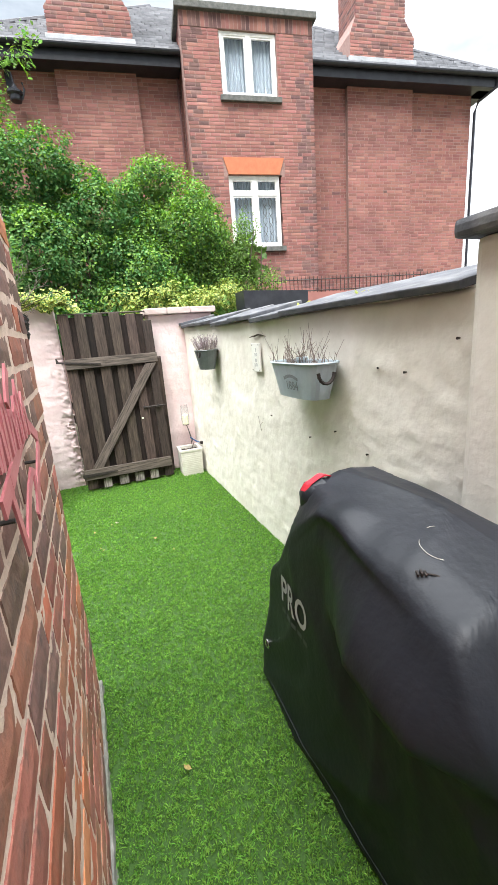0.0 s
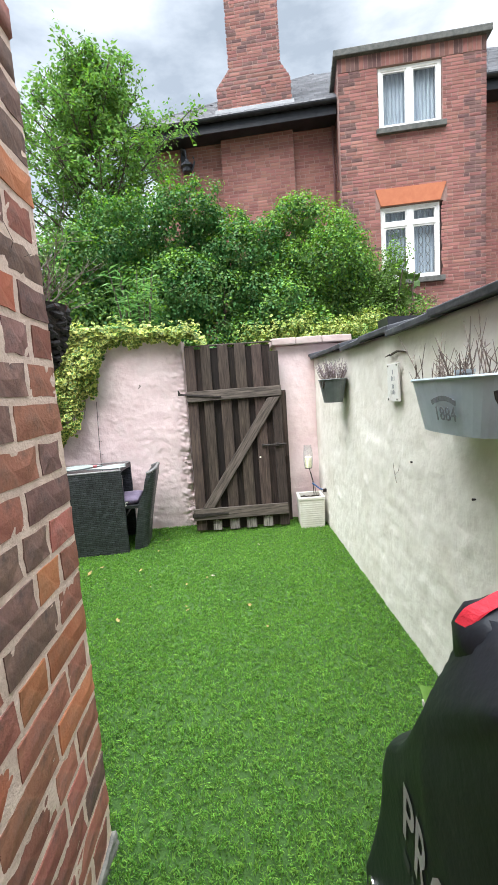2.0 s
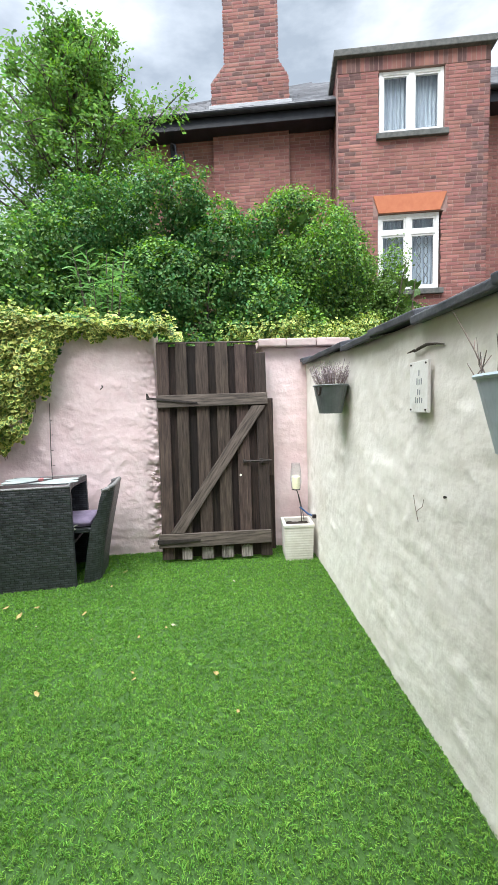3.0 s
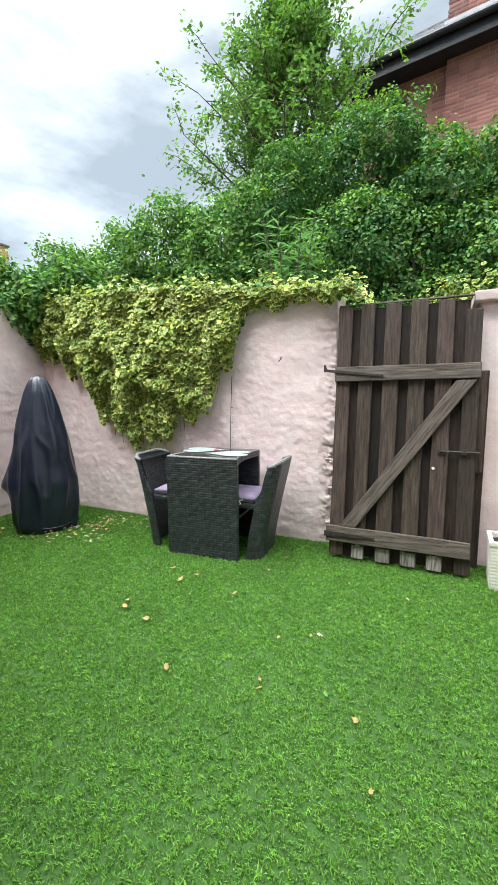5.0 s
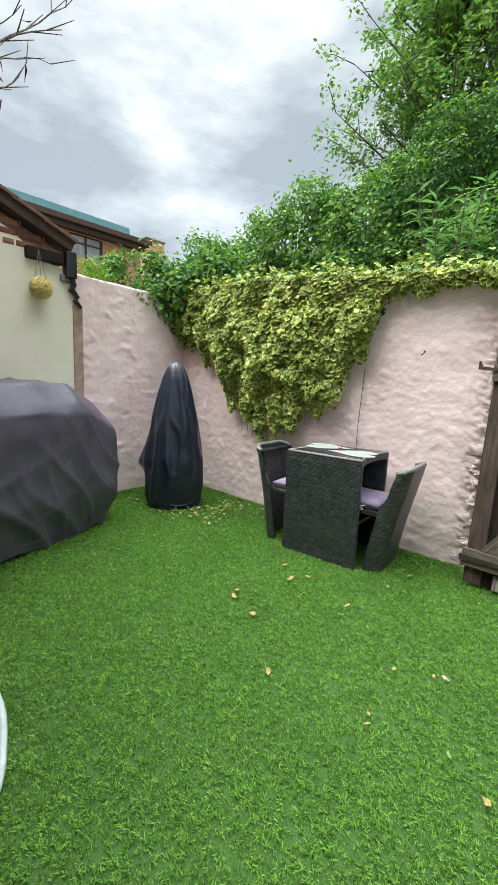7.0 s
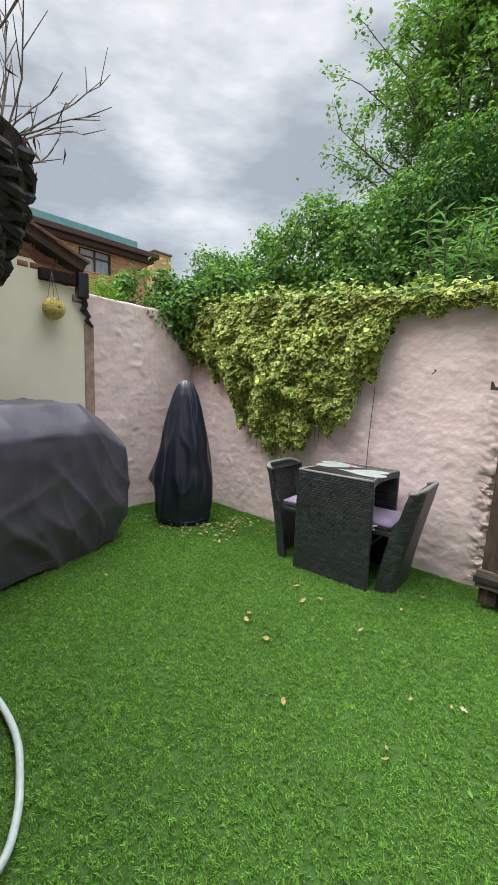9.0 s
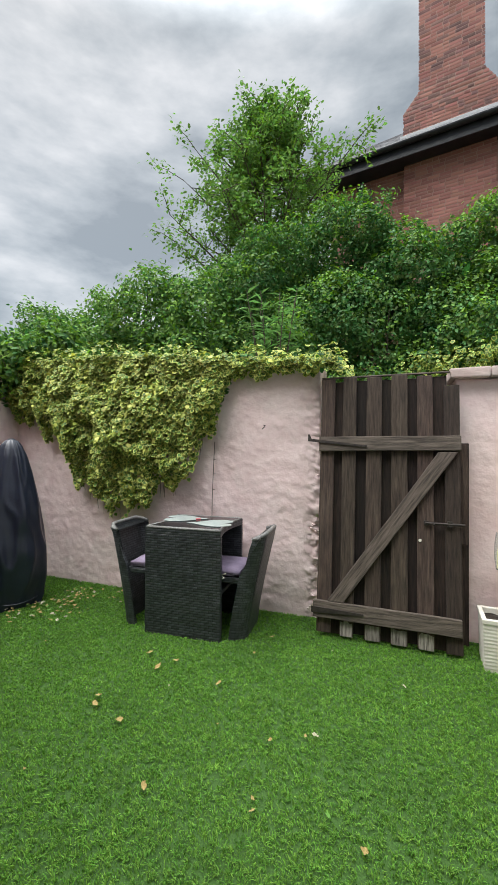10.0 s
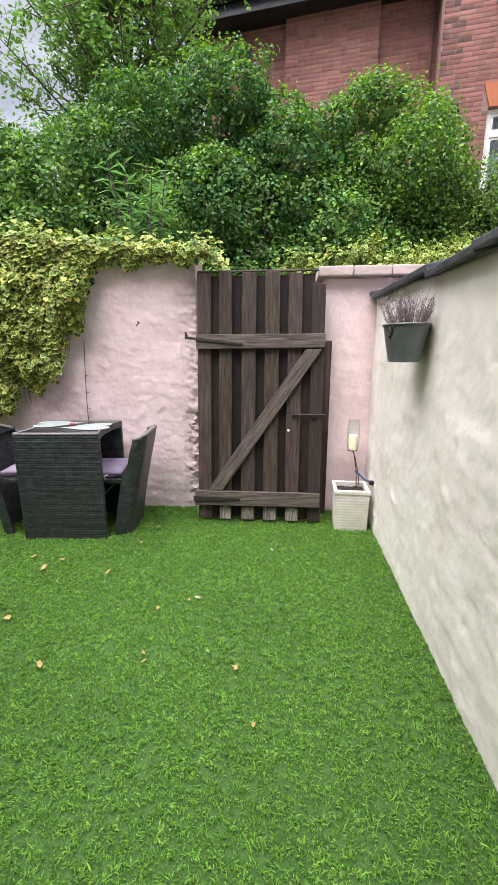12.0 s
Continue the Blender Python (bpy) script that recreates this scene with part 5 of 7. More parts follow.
def build_buddleia():
    th = thing("buddleia", "upright buddleia with long pale green leaves growing behind the ivy", "shrub", pose(-0.5, 4.98, 1.6))
    r2 = random.Random(14)
    pos, tip = [], []
    for k in range(15):
        az, ln = r2.uniform(0, 6.28), r2.uniform(0.7, 1.15)
        d = Vector((math.cos(az) * 0.17, math.sin(az) * 0.15, 1)).normalized()
        st = Vector((math.cos(az) * 0.05, math.sin(az) * 0.05, 0))
        bm = bmesh.new()
        tube(bm, [st, st + d * ln * 0.5, st + d * ln + Vector((0, 0, 0.03))], [0.008, 0.006, 0.003], 5)
        part("stem", bm, M["bark"], th)
        for j in range(9):
            p = st + d * ln * (0.5 + 0.5 * j / 8)
            for sgn in (0, 1):
                a2 = j * 1.57 + sgn * math.pi + r2.uniform(-0.3, 0.3)
                pos.append(tuple(p))
                tip.append((math.cos(a2), math.sin(a2), 0.6 + 1.3 * j / 8))
    pos, tip = np.array(pos), np.array(tip)
    r = np.random.default_rng(15)
    scatter("foliage", LANCE, pos, np.array([0, 0, 1.0]) + r.normal(size=pos.shape) * 0.3, tip, r.uniform(0.10, 0.17, len(pos)), [M["leaf_lance"]], th)


build_buddleia()


def build_ivy():
    th = thing("ivy", "variegated green and yellow ivy hanging over the pink wall", "ivy", pose(-1.6, WALL_B, 1.9))
    low = [(-3.3, 1.80), (-3.05, 1.58), (-2.6, 1.40), (-2.35, 1.05), (-2.05, 0.80), (-1.75, 0.76), (-1.4, 0.92), (-1.08, 1.12), (-0.93, 1.40), (-0.82, 1.72), (-0.74, 1.86), (0.1, 1.90)]
    r = np.random.default_rng(16)
    n = 16000
    x = r.uniform(-3.3, 0.12, n * 2)
    u = r.random(n * 2)
    bottom = np.interp(x, [a for a, _ in low], [b for _, b in low]) + np.where(x > -0.8, 0.35, 1.0) * (0.06 * np.sin(x * 17) + 0.05 * np.sin(x * 31 + 1))
    top = np.interp(x, [-3.3, -1.8, -0.75, 0.12], [2.17, 2.15, 2.04, 1.99])
    z = bottom + (top - bottom) * u ** 0.9
    area = (top - bottom) / 1.3
    keep = r.random(n * 2) < area
    x, z, bottom, top = x[keep], z[keep], bottom[keep], top[keep]
    t = (z - bottom) / np.maximum(top - bottom, 0.05)
    thick = 0.05 + 0.20 * np.sin(np.clip(t, 0, 1) * math.pi * 0.85 + 0.15) * np.clip((top - bottom) / 0.9, 0.25, 1)
    lump = np.array([noise.noise(Vector((a * 4, b * 4, 0))) + 0.5 * noise.noise(Vector((a * 9, b * 9, 2))) for a, b in zip(x, z)])
    y = WALL_B - 0.03 - thick * (0.78 + 0.42 * lump) * r.uniform(0.55, 1.05, len(x))
    front = np.column_stack([x, y, z])
    nf = np.column_stack([r.normal(0, 0.55, len(x)), -1 + r.normal(0, 0.35, len(x)), 0.6 + r.normal(0, 0.55, len(x)) + t * 0.4])
    m = 1500
    xt = r.uniform(-3.3, 0.14, m)
    topt = np.column_stack([xt, r.uniform(WALL_B - 0.22, WALL_B + 0.4, m), np.interp(xt, [-3.3, -1.8, -0.75, 0.12], [2.19, 2.17, 2.06, 2.0]) + r.normal(0, 0.03, m) + 0.03 * np.sin(xt * 9)])
    nt = np.column_stack([r.normal(0, 0.4, m), -0.3 + r.normal(0, 0.4, m), np.ones(m)])
    g = 90
    gx = r.uniform(0.0, 0.2, g)
    spill = np.column_stack([gx, r.uniform(WALL_B - 0.12, WALL_B + 0.2, g), 2.0 - gx * 0.6 + r.normal(0, 0.03, g)])
    ng = np.column_stack([0.4 + r.normal(0, 0.3, g), -0.7 + r.normal(0, 0.3, g), np.ones(g)])
    trail = np.column_stack([-1.73 + r.normal(0, 0.05, 22), np.full(22, WALL_B - 0.06), r.uniform(0.42, 0.85, 22)])
    ntr = np.column_stack([r.normal(0, 0.3, 22), -np.ones(22), np.full(22, 0.5)])
    pos, nrm = np.concatenate([front, topt, spill, trail]), np.concatenate([nf, nt, ng, ntr])
    pos = pos - np.array([-1.6, WALL_B, 1.9])
    tip = np.column_stack([r.normal(0, 0.6, len(pos)), np.full(len(pos), -0.3), -1 + r.normal(0, 0.35, len(pos))])
    size = r.uniform(0.024, 0.048, len(pos))
    k = r.random(len(pos)) < 0.87
    scatter("foliage", IVY, pos[k], nrm[k], tip[k], size[k], [M["ivy_green"], M["ivy_yellow"]], th)
    scatter("foliage", IVY, pos[~k], nrm[~k], tip[~k], size[~k], [M["ivy_yellow"], M["ivy_yellow"]], th, "all-yellow young leaves")
    # darker plain green leaves close to the wall
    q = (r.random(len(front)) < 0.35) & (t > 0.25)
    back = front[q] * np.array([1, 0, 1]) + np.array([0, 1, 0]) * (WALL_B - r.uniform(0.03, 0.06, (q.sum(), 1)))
    scatter("inner_foliage", HEX, back - np.array([-1.6, WALL_B, 1.9]), nf[q], r.normal(size=back.shape), 0.065, [M["leaf_hedge"]], th, "dark green inner leaves")
    r2 = random.Random(17)
    bm = bmesh.new()
    for i in range(40):
        x0 = r2.uniform(-3.1, -0.85)
        zb = float(np.interp(x0, [a for a, _ in low], [b for _, b in low])) - r2.uniform(-0.05, 0.12)
        pts = [Vector((x0 + r2.uniform(-.1, .1), WALL_B - 0.07, 2.05)), Vector((x0 + r2.uniform(-.08, .08), WALL_B - 0.09, (2.05 + zb) / 2)), Vector((x0, WALL_B - 0.05, zb))]
        tube(bm, [p - Vector((-1.6, WALL_B, 1.9)) for p in pts], [0.006, 0.004, 0.002], 4)
    part("stem", bm, M["bark"], th)


build_ivy()


# ---- the gate ----
def build_gate():
    g = thing("plank_gate", "weathered dark brown ledged and braced plank gate leaning against the wall", "gate", pose(0.0, 4.448, 0.022, -6.28))
    r2 = random.Random(20)
    fronts = [(0.0, 0.098), (0.158, 0.250), (0.322, 0.425), (0.487, 0.592), (0.652, 0.752), (0.818, 0.912)]

    def board(x0, x1, y0, y1, z0, z1, name="board", material=M["wood"], label=""):
        bm = boxed(x0, x1, y0, y1, z0, z1)
        bmesh.ops.subdivide_edges(bm, edges=[e for e in bm.edges if abs(e.verts[0].co.z - e.verts[1].co.z) > 0.5], cuts=10)
        for v in bm.verts:
            v.co.x += 0.0035 * noise.noise(Vector((x0 * 9, v.co.z * 2.5, v.co.x * 30)))
            v.co.y += 0.003 * noise.noise(Vector((x0 * 9 + 4, v.co.z * 2, v.co.x * 20)))
        bmesh.ops.bevel(bm, geom=bm.edges[:], offset=0.0025, segments=1, affect="EDGES")
        return part(name, bm, material, g, label)

    for i, (a, b) in enumerate(fronts):
        board(a, b, 0.0, 0.022, r2.uniform(0.0, 0.012), 1.80 + r2.uniform(-0.012, 0.006) - (0.09 if i == 5 else 0))
    # back boards: the shade between the front boards is put into their colour
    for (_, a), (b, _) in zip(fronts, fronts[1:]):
        board(a - 0.02, b + 0.02, 0.034, 0.052, r2.uniform(0.0, 0.02), 1.79 + r2.uniform(-0.01, 0.006), material=M["wood_shade_lintel"])
    for i, (a, b) in enumerate(fronts):
        if 0 < i < 5:
            bm = boxed(a + 0.006, b - 0.006, -0.003, 0.006, 0.006, 0.10)
            bmesh.ops.subdivide_edges(bm, edges=bm.edges[:], cuts=4, use_grid_fill=True)
            for v in bm.verts:
                if v.co.z > 0.08:
                    v.co.z += 0.03 * noise.noise(Vector((v.co.x * 60, 0, i)))
            part("worn_end", bm, M["worn_wood"], g, "pale worn board end")
    board(0.0, 0.86, 0.012, 0.03, 1.806, 1.818, "top_lath", M["wood_rail"])

    def rail(pts, y0, y1, name, label):
        bm = prism(pts, y1 - y0)
        for v in bm.verts:
            v.co.y += y0
        bmesh.ops.subdivide_edges(bm, edges=[e for e in bm.edges if e.calc_length() > 0.5], cuts=8)
        for v in bm.verts:
            v.co.z += 0.004 * noise.noise(Vector((v.co.x * 6, y0 * 40, len(name))))
        bmesh.ops.bevel(bm, geom=bm.edges[:], offset=0.003, segments=1, affect="EDGES")
        slope = math.atan2(pts[2][1] - pts[1][1], pts[2][0] - pts[1][0]) if name == "brace" else 0.0
        turn = Matrix.Translation((pts[0][0], 0, pts[0][1])) @ Matrix.Rotation(-slope, 4, "Y")
        bm.transform(turn.inverted())
        part(name, bm, M["wood_rail"], g, label).matrix_local = turn

    rail([(-0.005, 1.265), (0.915, 1.275), (0.915, 1.372), (-0.005, 1.368)], -0.030, -0.001, "top_rail", "grey weathered ledge")
    rail([(-0.02, 0.115), (0.905, 0.118), (0.905, 0.222), (-0.02, 0.226)], -0.034, -0.001, "bottom_rail", "grey weathered ledge")
    rail([(0.075, 0.228), (0.185, 0.228), (0.895, 1.262), (0.780, 1.262)], -0.028, -0.001, "brace", "grey weathered diagonal brace")
    bm = bmesh.new()
    prism([(-0.085, 1.385), (-0.075, 1.385), (-0.06, 1.352), (0.33, 1.305), (0.33, 1.292), (-0.085, 1.335)], -0.008, bm=bm)
    hinge = part("hinge", bm, M["iron"], g, "black iron strap hinge")
    hinge.location = (0, -0.032, 0)
    bm = bmesh.new()
    prism([(-0.03, 0.185), (0.32, 0.178), (0.32, 0.165), (-0.03, 0.145)], -0.008, bm=bm)
    hinge = part("hinge", bm, M["iron"], g, "black iron strap hinge")
    hinge.location = (0, -0.036, 0)
    bm = bmesh.new()
    tube(bm, [(0.70, -0.016, 0.80), (0.93, -0.016, 0.80)], 0.008, 8)
    box(bm, 0.69, 0.72, -0.018, 0.001, 0.785, 0.815, 0.002), box(bm, 0.83, 0.86, -0.022, 0.001, 0.782, 0.818, 0.002)
    tube(bm, [(0.75, -0.016, 0.80), (0.75, -0.045, 0.79)], 0.005, 6)
    part("bolt", bm, M["iron"], g, "black iron sliding bolt")
    bm = bmesh.new()
    bmesh.ops.create_cone(bm, cap_ends=True, segments=12, radius1=0.010, radius2=0.009, depth=0.008, matrix=pose(0.668, -0.003, 0.685, 90))
    part("stud", bm, M["planter"], g, "pale round stud")
    post = thing("gate_post", "dark rotten timber door post behind the gate", "post", pose(0.93, 4.63, 0))
    part("post", boxed(-0.045, 0.04, 0.02, 0.10, -0.02, 1.34, 0.006), M["wood"], post)
    part("stop", boxed(-0.02, 0.025, -0.03, 0.02, 0.68, 1.33, 0.004), M["wood"], post)


build_gate()


# ---- garden furniture ----
def ring_path(xf, lean, w, t):
    """Half-round plan of a tub chair at one height: outer line, then the inner one back."""
    R = 0.09
    out = [(xf, -w)] + [(0.2 - R + R * math.sin(a), -w + R - R * math.cos(a)) for a in [math.pi / 2 * k / 6 for k in range(7)]]
    out += [(x, -y) for x, y in out[::-1]]
    r = R - t
    inn = [(xf, -w + t)] + [(0.2 - R + r * math.sin(a), -w + R - r * math.cos(a)) for a in [math.pi / 2 * k / 6 for k in range(7)]]
    inn += [(x, -y) for x, y in inn[::-1]]
    return [(x + lean, y) for x, y in out + inn[::-1]]


def build_chair(m, label):
    ch = thing("wicker_chair", label, "chair", m, group="chairs at the wicker table")
    rings = []
    for z in [0.0, 0.1, 0.2, 0.3, 0.4, 0.44, 0.5, 0.56, 0.62, 0.68, 0.70]:
        xf = 0.085 if z <= 0.44 else 0.085 + (z - 0.44) * 0.30
        lean = 0.145 * (z / 0.72) ** 1.25
        rings.append([(x, y, z + (0.045 * (x - lean - xf) / 0.12 if z >= 0.68 else 0)) for x, y in ring_path(xf, lean, 0.215, 0.026)])
    bm = bmesh.new()
    loft(bm, rings, cap_lo=True)
    part("back", bm, M["rattan"], ch)
    top = rings[-1]
    n = len(top) // 2
    mid = [((a[0] + b[0]) / 2, (a[1] + b[1]) / 2, a[2] + 0.004) for a, b in zip(top[:n], top[::-1][:n])]
    bm = bmesh.new()
    tube(bm, mid, 0.015, 8)
    part("rim", bm, M["rim"], ch, "paler worn wicker rim", smooth=True)
    part("seat", boxed(-0.24, 0.17, -0.186, 0.186, 0.375, 0.415, 0.01), M["rattan"], ch)
    for y in (-0.165, 0.165):
        part("leg", boxed(-0.235, -0.195, y - 0.02, y + 0.02, 0.0, 0.375, 0.005), M["rattan"], ch)
    bm = boxed(-0.235, 0.15, -0.18, 0.18, 0.417, 0.475)
    bmesh.ops.subdivide_edges(bm, edges=bm.edges[:], cuts=6, use_grid_fill=True)
    for v in bm.verts:
        e = max(abs(v.co.x + 0.04) / 0.195, abs(v.co.y) / 0.18)
        v.co.z -= 0.018 * max(0, e - 0.55) ** 2 * 5 * (1 if v.co.z > 0.44 else -0.6)
        v.co.z += 0.005 * noise.noise(v.co * 14)
    part("cushion", bm, M["purple"], ch, "faded purple seat cushion", smooth=True)
    bm = bmesh.new()
    tube(bm, [(0.06, -0.187, 0.44), (0.03, -0.20, 0.432), (0.05, -0.205, 0.415), (0.02, -0.20, 0.40)], 0.005, 5)
    part("tie", bm, M["planter"], ch, "white cushion tie")
    return ch


def build_table():
    m = pose(-0.875, 4.327, 0, 0, 0, 5)
    tb = thing("wicker_table", "black woven wicker bistro table with a glass top", "table", m)
    for y, nm in ((-0.253, "side_panel"), (0.225, "side_panel")):
        bm = boxed(-0.283, 0.283, y, y + 0.03, 0.0, 0.70, 0.004)
        part(nm, bm, M["rattan"], tb)
    pts = lambda o: [(-0.285 + o, -0.255 + o), (0.285 - o, -0.255 + o), (0.255 - o, -0.10), (0.248 - o, 0.0), (0.255 - o, 0.10), (0.285 - o, 0.255 - o), (-0.285 + o, 0.255 - o), (-0.255 + o, 0.10), (-0.248 + o, 0.0), (-0.255 + o, -0.10)]
    bm = prism(pts(0.003), 0.045, "z")
    for v in bm.verts:
        v.co.z += 0.698
    part("tabletop", bm, M["rattan"], tb)
    bm = bmesh.new()
    loop = pts(0.012)
    tube(bm, [(x, y, 0.742) for x, y in loop + loop[:1]], 0.011, 6)
    part("rim", bm, M["rim"], tb, "pale worn wicker edge", smooth=True)
    bm = prism(pts(0.024), 0.006, "z")
    for v in bm.verts:
        v.co.z += 0.7435
    part("glass", bm, M["tableglass"], tb, "black glass top")
    part("shelf", boxed(-0.27, 0.27, -0.222, 0.224, 0.30, 0.325, 0.004), M["rattan"], tb)
    up = Vector((0, 0, 0.7505))

    def heart(n=36):
        out = []
        for k in range(n):
            a = 2 * math.pi * k / n
            out.append((0.0118 * 16 * math.sin(a) ** 3 * 0.66, 0.0118 * (13 * math.cos(a) - 5 * math.cos(2 * a) - 2 * math.cos(3 * a) - math.cos(4 * a))))
        return out

    for (x, y), rz in (((-0.140, 0.075), 100), ((0.150, -0.045), -78)):
        bm = prism(heart(), 0.005, "z")
        bmesh.ops.bevel(bm, geom=[e for e in bm.edges if abs(e.verts[0].co.z - e.verts[1].co.z) < 1e-4], offset=0.0012, segments=1, affect="EDGES")
        pm = thing("placemat", "pale sage heart-shaped placemat lying on the wicker table", "placemat", m @ pose(x, y, 0.7505, 0, 0, rz), group="placemats")
        part("mat", bm, M["pale"], pm)
    tl = thing("tealight", "small dark red tealight holder between the placemats", "candle", m @ pose(0.0, 0.03, 0.7505))
    bm = bmesh.new()
    loft(bm, [[(r * math.cos(t), r * math.sin(t), z) for t in [2 * math.pi * q / 14 for q in range(14)]] for r, z in ((0.017, 0), (0.02, 0.016), (0.017, 0.018), (0.013, 0.012))], cap_lo=True)
    part("holder", bm, M["sign"], tl)
    build_chair(m @ pose(0.235, 0.015, 0, 0, 0, 0), "black wicker tub chair with a purple cushion beside the table")
    build_chair(m @ pose(-0.31, 0.03, 0, 0, 0, 178), "black wicker tub chair with a faded cushion near the ivy")


build_table()


# ---- covered barbecues and parasol ----
def rounded(x0, x1, y0, y1, r, n):
    """n points round a rectangle with round corners, from its middle right side, anticlockwise."""
    pts = []
    for cx, cy, a0 in ((x1 - r, y1 - r, 0), (x0 + r, y1 - r, 90), (x0 + r, y0 + r, 180), (x1 - r, y0 + r, 270)):
        pts += [(cx + r * math.cos(radians(a0 + 90 * k / 7)), cy + r * math.sin(radians(a0 + 90 * k / 7))) for k in range(8)]
    pts.append(pts[0])
    d = [0.0]
    for a, b in zip(pts, pts[1:]):
        d.append(d[-1] + math.hypot(b[0] - a[0], b[1] - a[1]))
    s = np.linspace(0, d[-1], n, endpoint=False)
    return list(zip(np.interp(s, d, [p[0] for p in pts]), np.interp(s, d, [p[1] for p in pts])))


def ridge(a, b, c):
    """A sharp crest along the zero line of a noise, 0 to 1."""
    return max(0.0, 1 - 3.2 * abs(noise.noise(Vector((a, b, c))))) ** 2


def creases(x, y, z, seed):
    """Long diagonal creases of stiff cloth, with broad slack between them."""
    u = x + y
    u += 0.30 * noise.noise(Vector((u * 1.1, z * 1.6, seed + 40)))
    f = 0.5 * noise.noise(Vector((u * 1.8, z * 1.2, seed)))
    f += 0.62 * ridge(u * 1.9 + z * 1.5, z * 0.5 - u * 0.3, seed + 5) + 0.16 * ridge(u * 1.5 - z * 1.9, z * 0.5 + u * 0.4, seed + 20)
    f += 0.20 * ridge(u * 4.5 + z * 1.9, z * 0.6, seed + 31) - 0.35
    return f + 0.04 * noise.noise(Vector((u * 16, z * 10, seed + 2)))


def cover_mesh(foot, height, center, folds, seed, hem=0.0, levels=44, inner=22, flare=0.03, n=150, round_r=0.09):
    """A cloth cover: a draped skirt from the hem up to height(x, y), then the top drawn in to its middle."""
    bm = bmesh.new()
    rings = []
    per = rounded(*foot, round_r, n)
    for j in range(levels + 1):
        t = j / levels
        ring = []
        for i, (x, y) in enumerate(per):
            h = height(x, y)
            z = hem + 0.018 * math.sin(i * 0.11 + seed) * (1 - t) + (h - hem) * t
            d = Vector((x - center[0], (y - center[1]) * 0.6)).normalized()
            o = flare * (1 - t) ** 1.5 + folds * creases(x, y, z, seed) * (0.45 + 0.55 * math.sin(math.pi * min(1, t + 0.12))) - 0.010 * max(0, t - 0.9) * 10
            ring.append((x + d.x * o, y + d.y * o, max(z, 0.004)))
        rings.append(ring)
    for j in range(1, inner):
        t = j / inner
        ring = []
        for x, y in per:
            px, py = x + (center[0] - x) * t, y + (center[1] - y) * t
            z = height(px, py) + 0.014 * min(1, t * 8) + folds * 0.5 * (ridge(px * 2 + py * 1.6, py * 0.8 - px, seed + 8) + 0.7 * ridge(px * 2 - py * 2.4, py * 0.5 + px * 0.5, seed + 12) - 0.4) * 0.6 * min(1, t * 6)
            ring.append((px, py, z))
        rings.append(ring)
    loft(bm, rings)
    bmesh.ops.recalc_face_normals(bm, faces=bm.faces[:])
    return bm


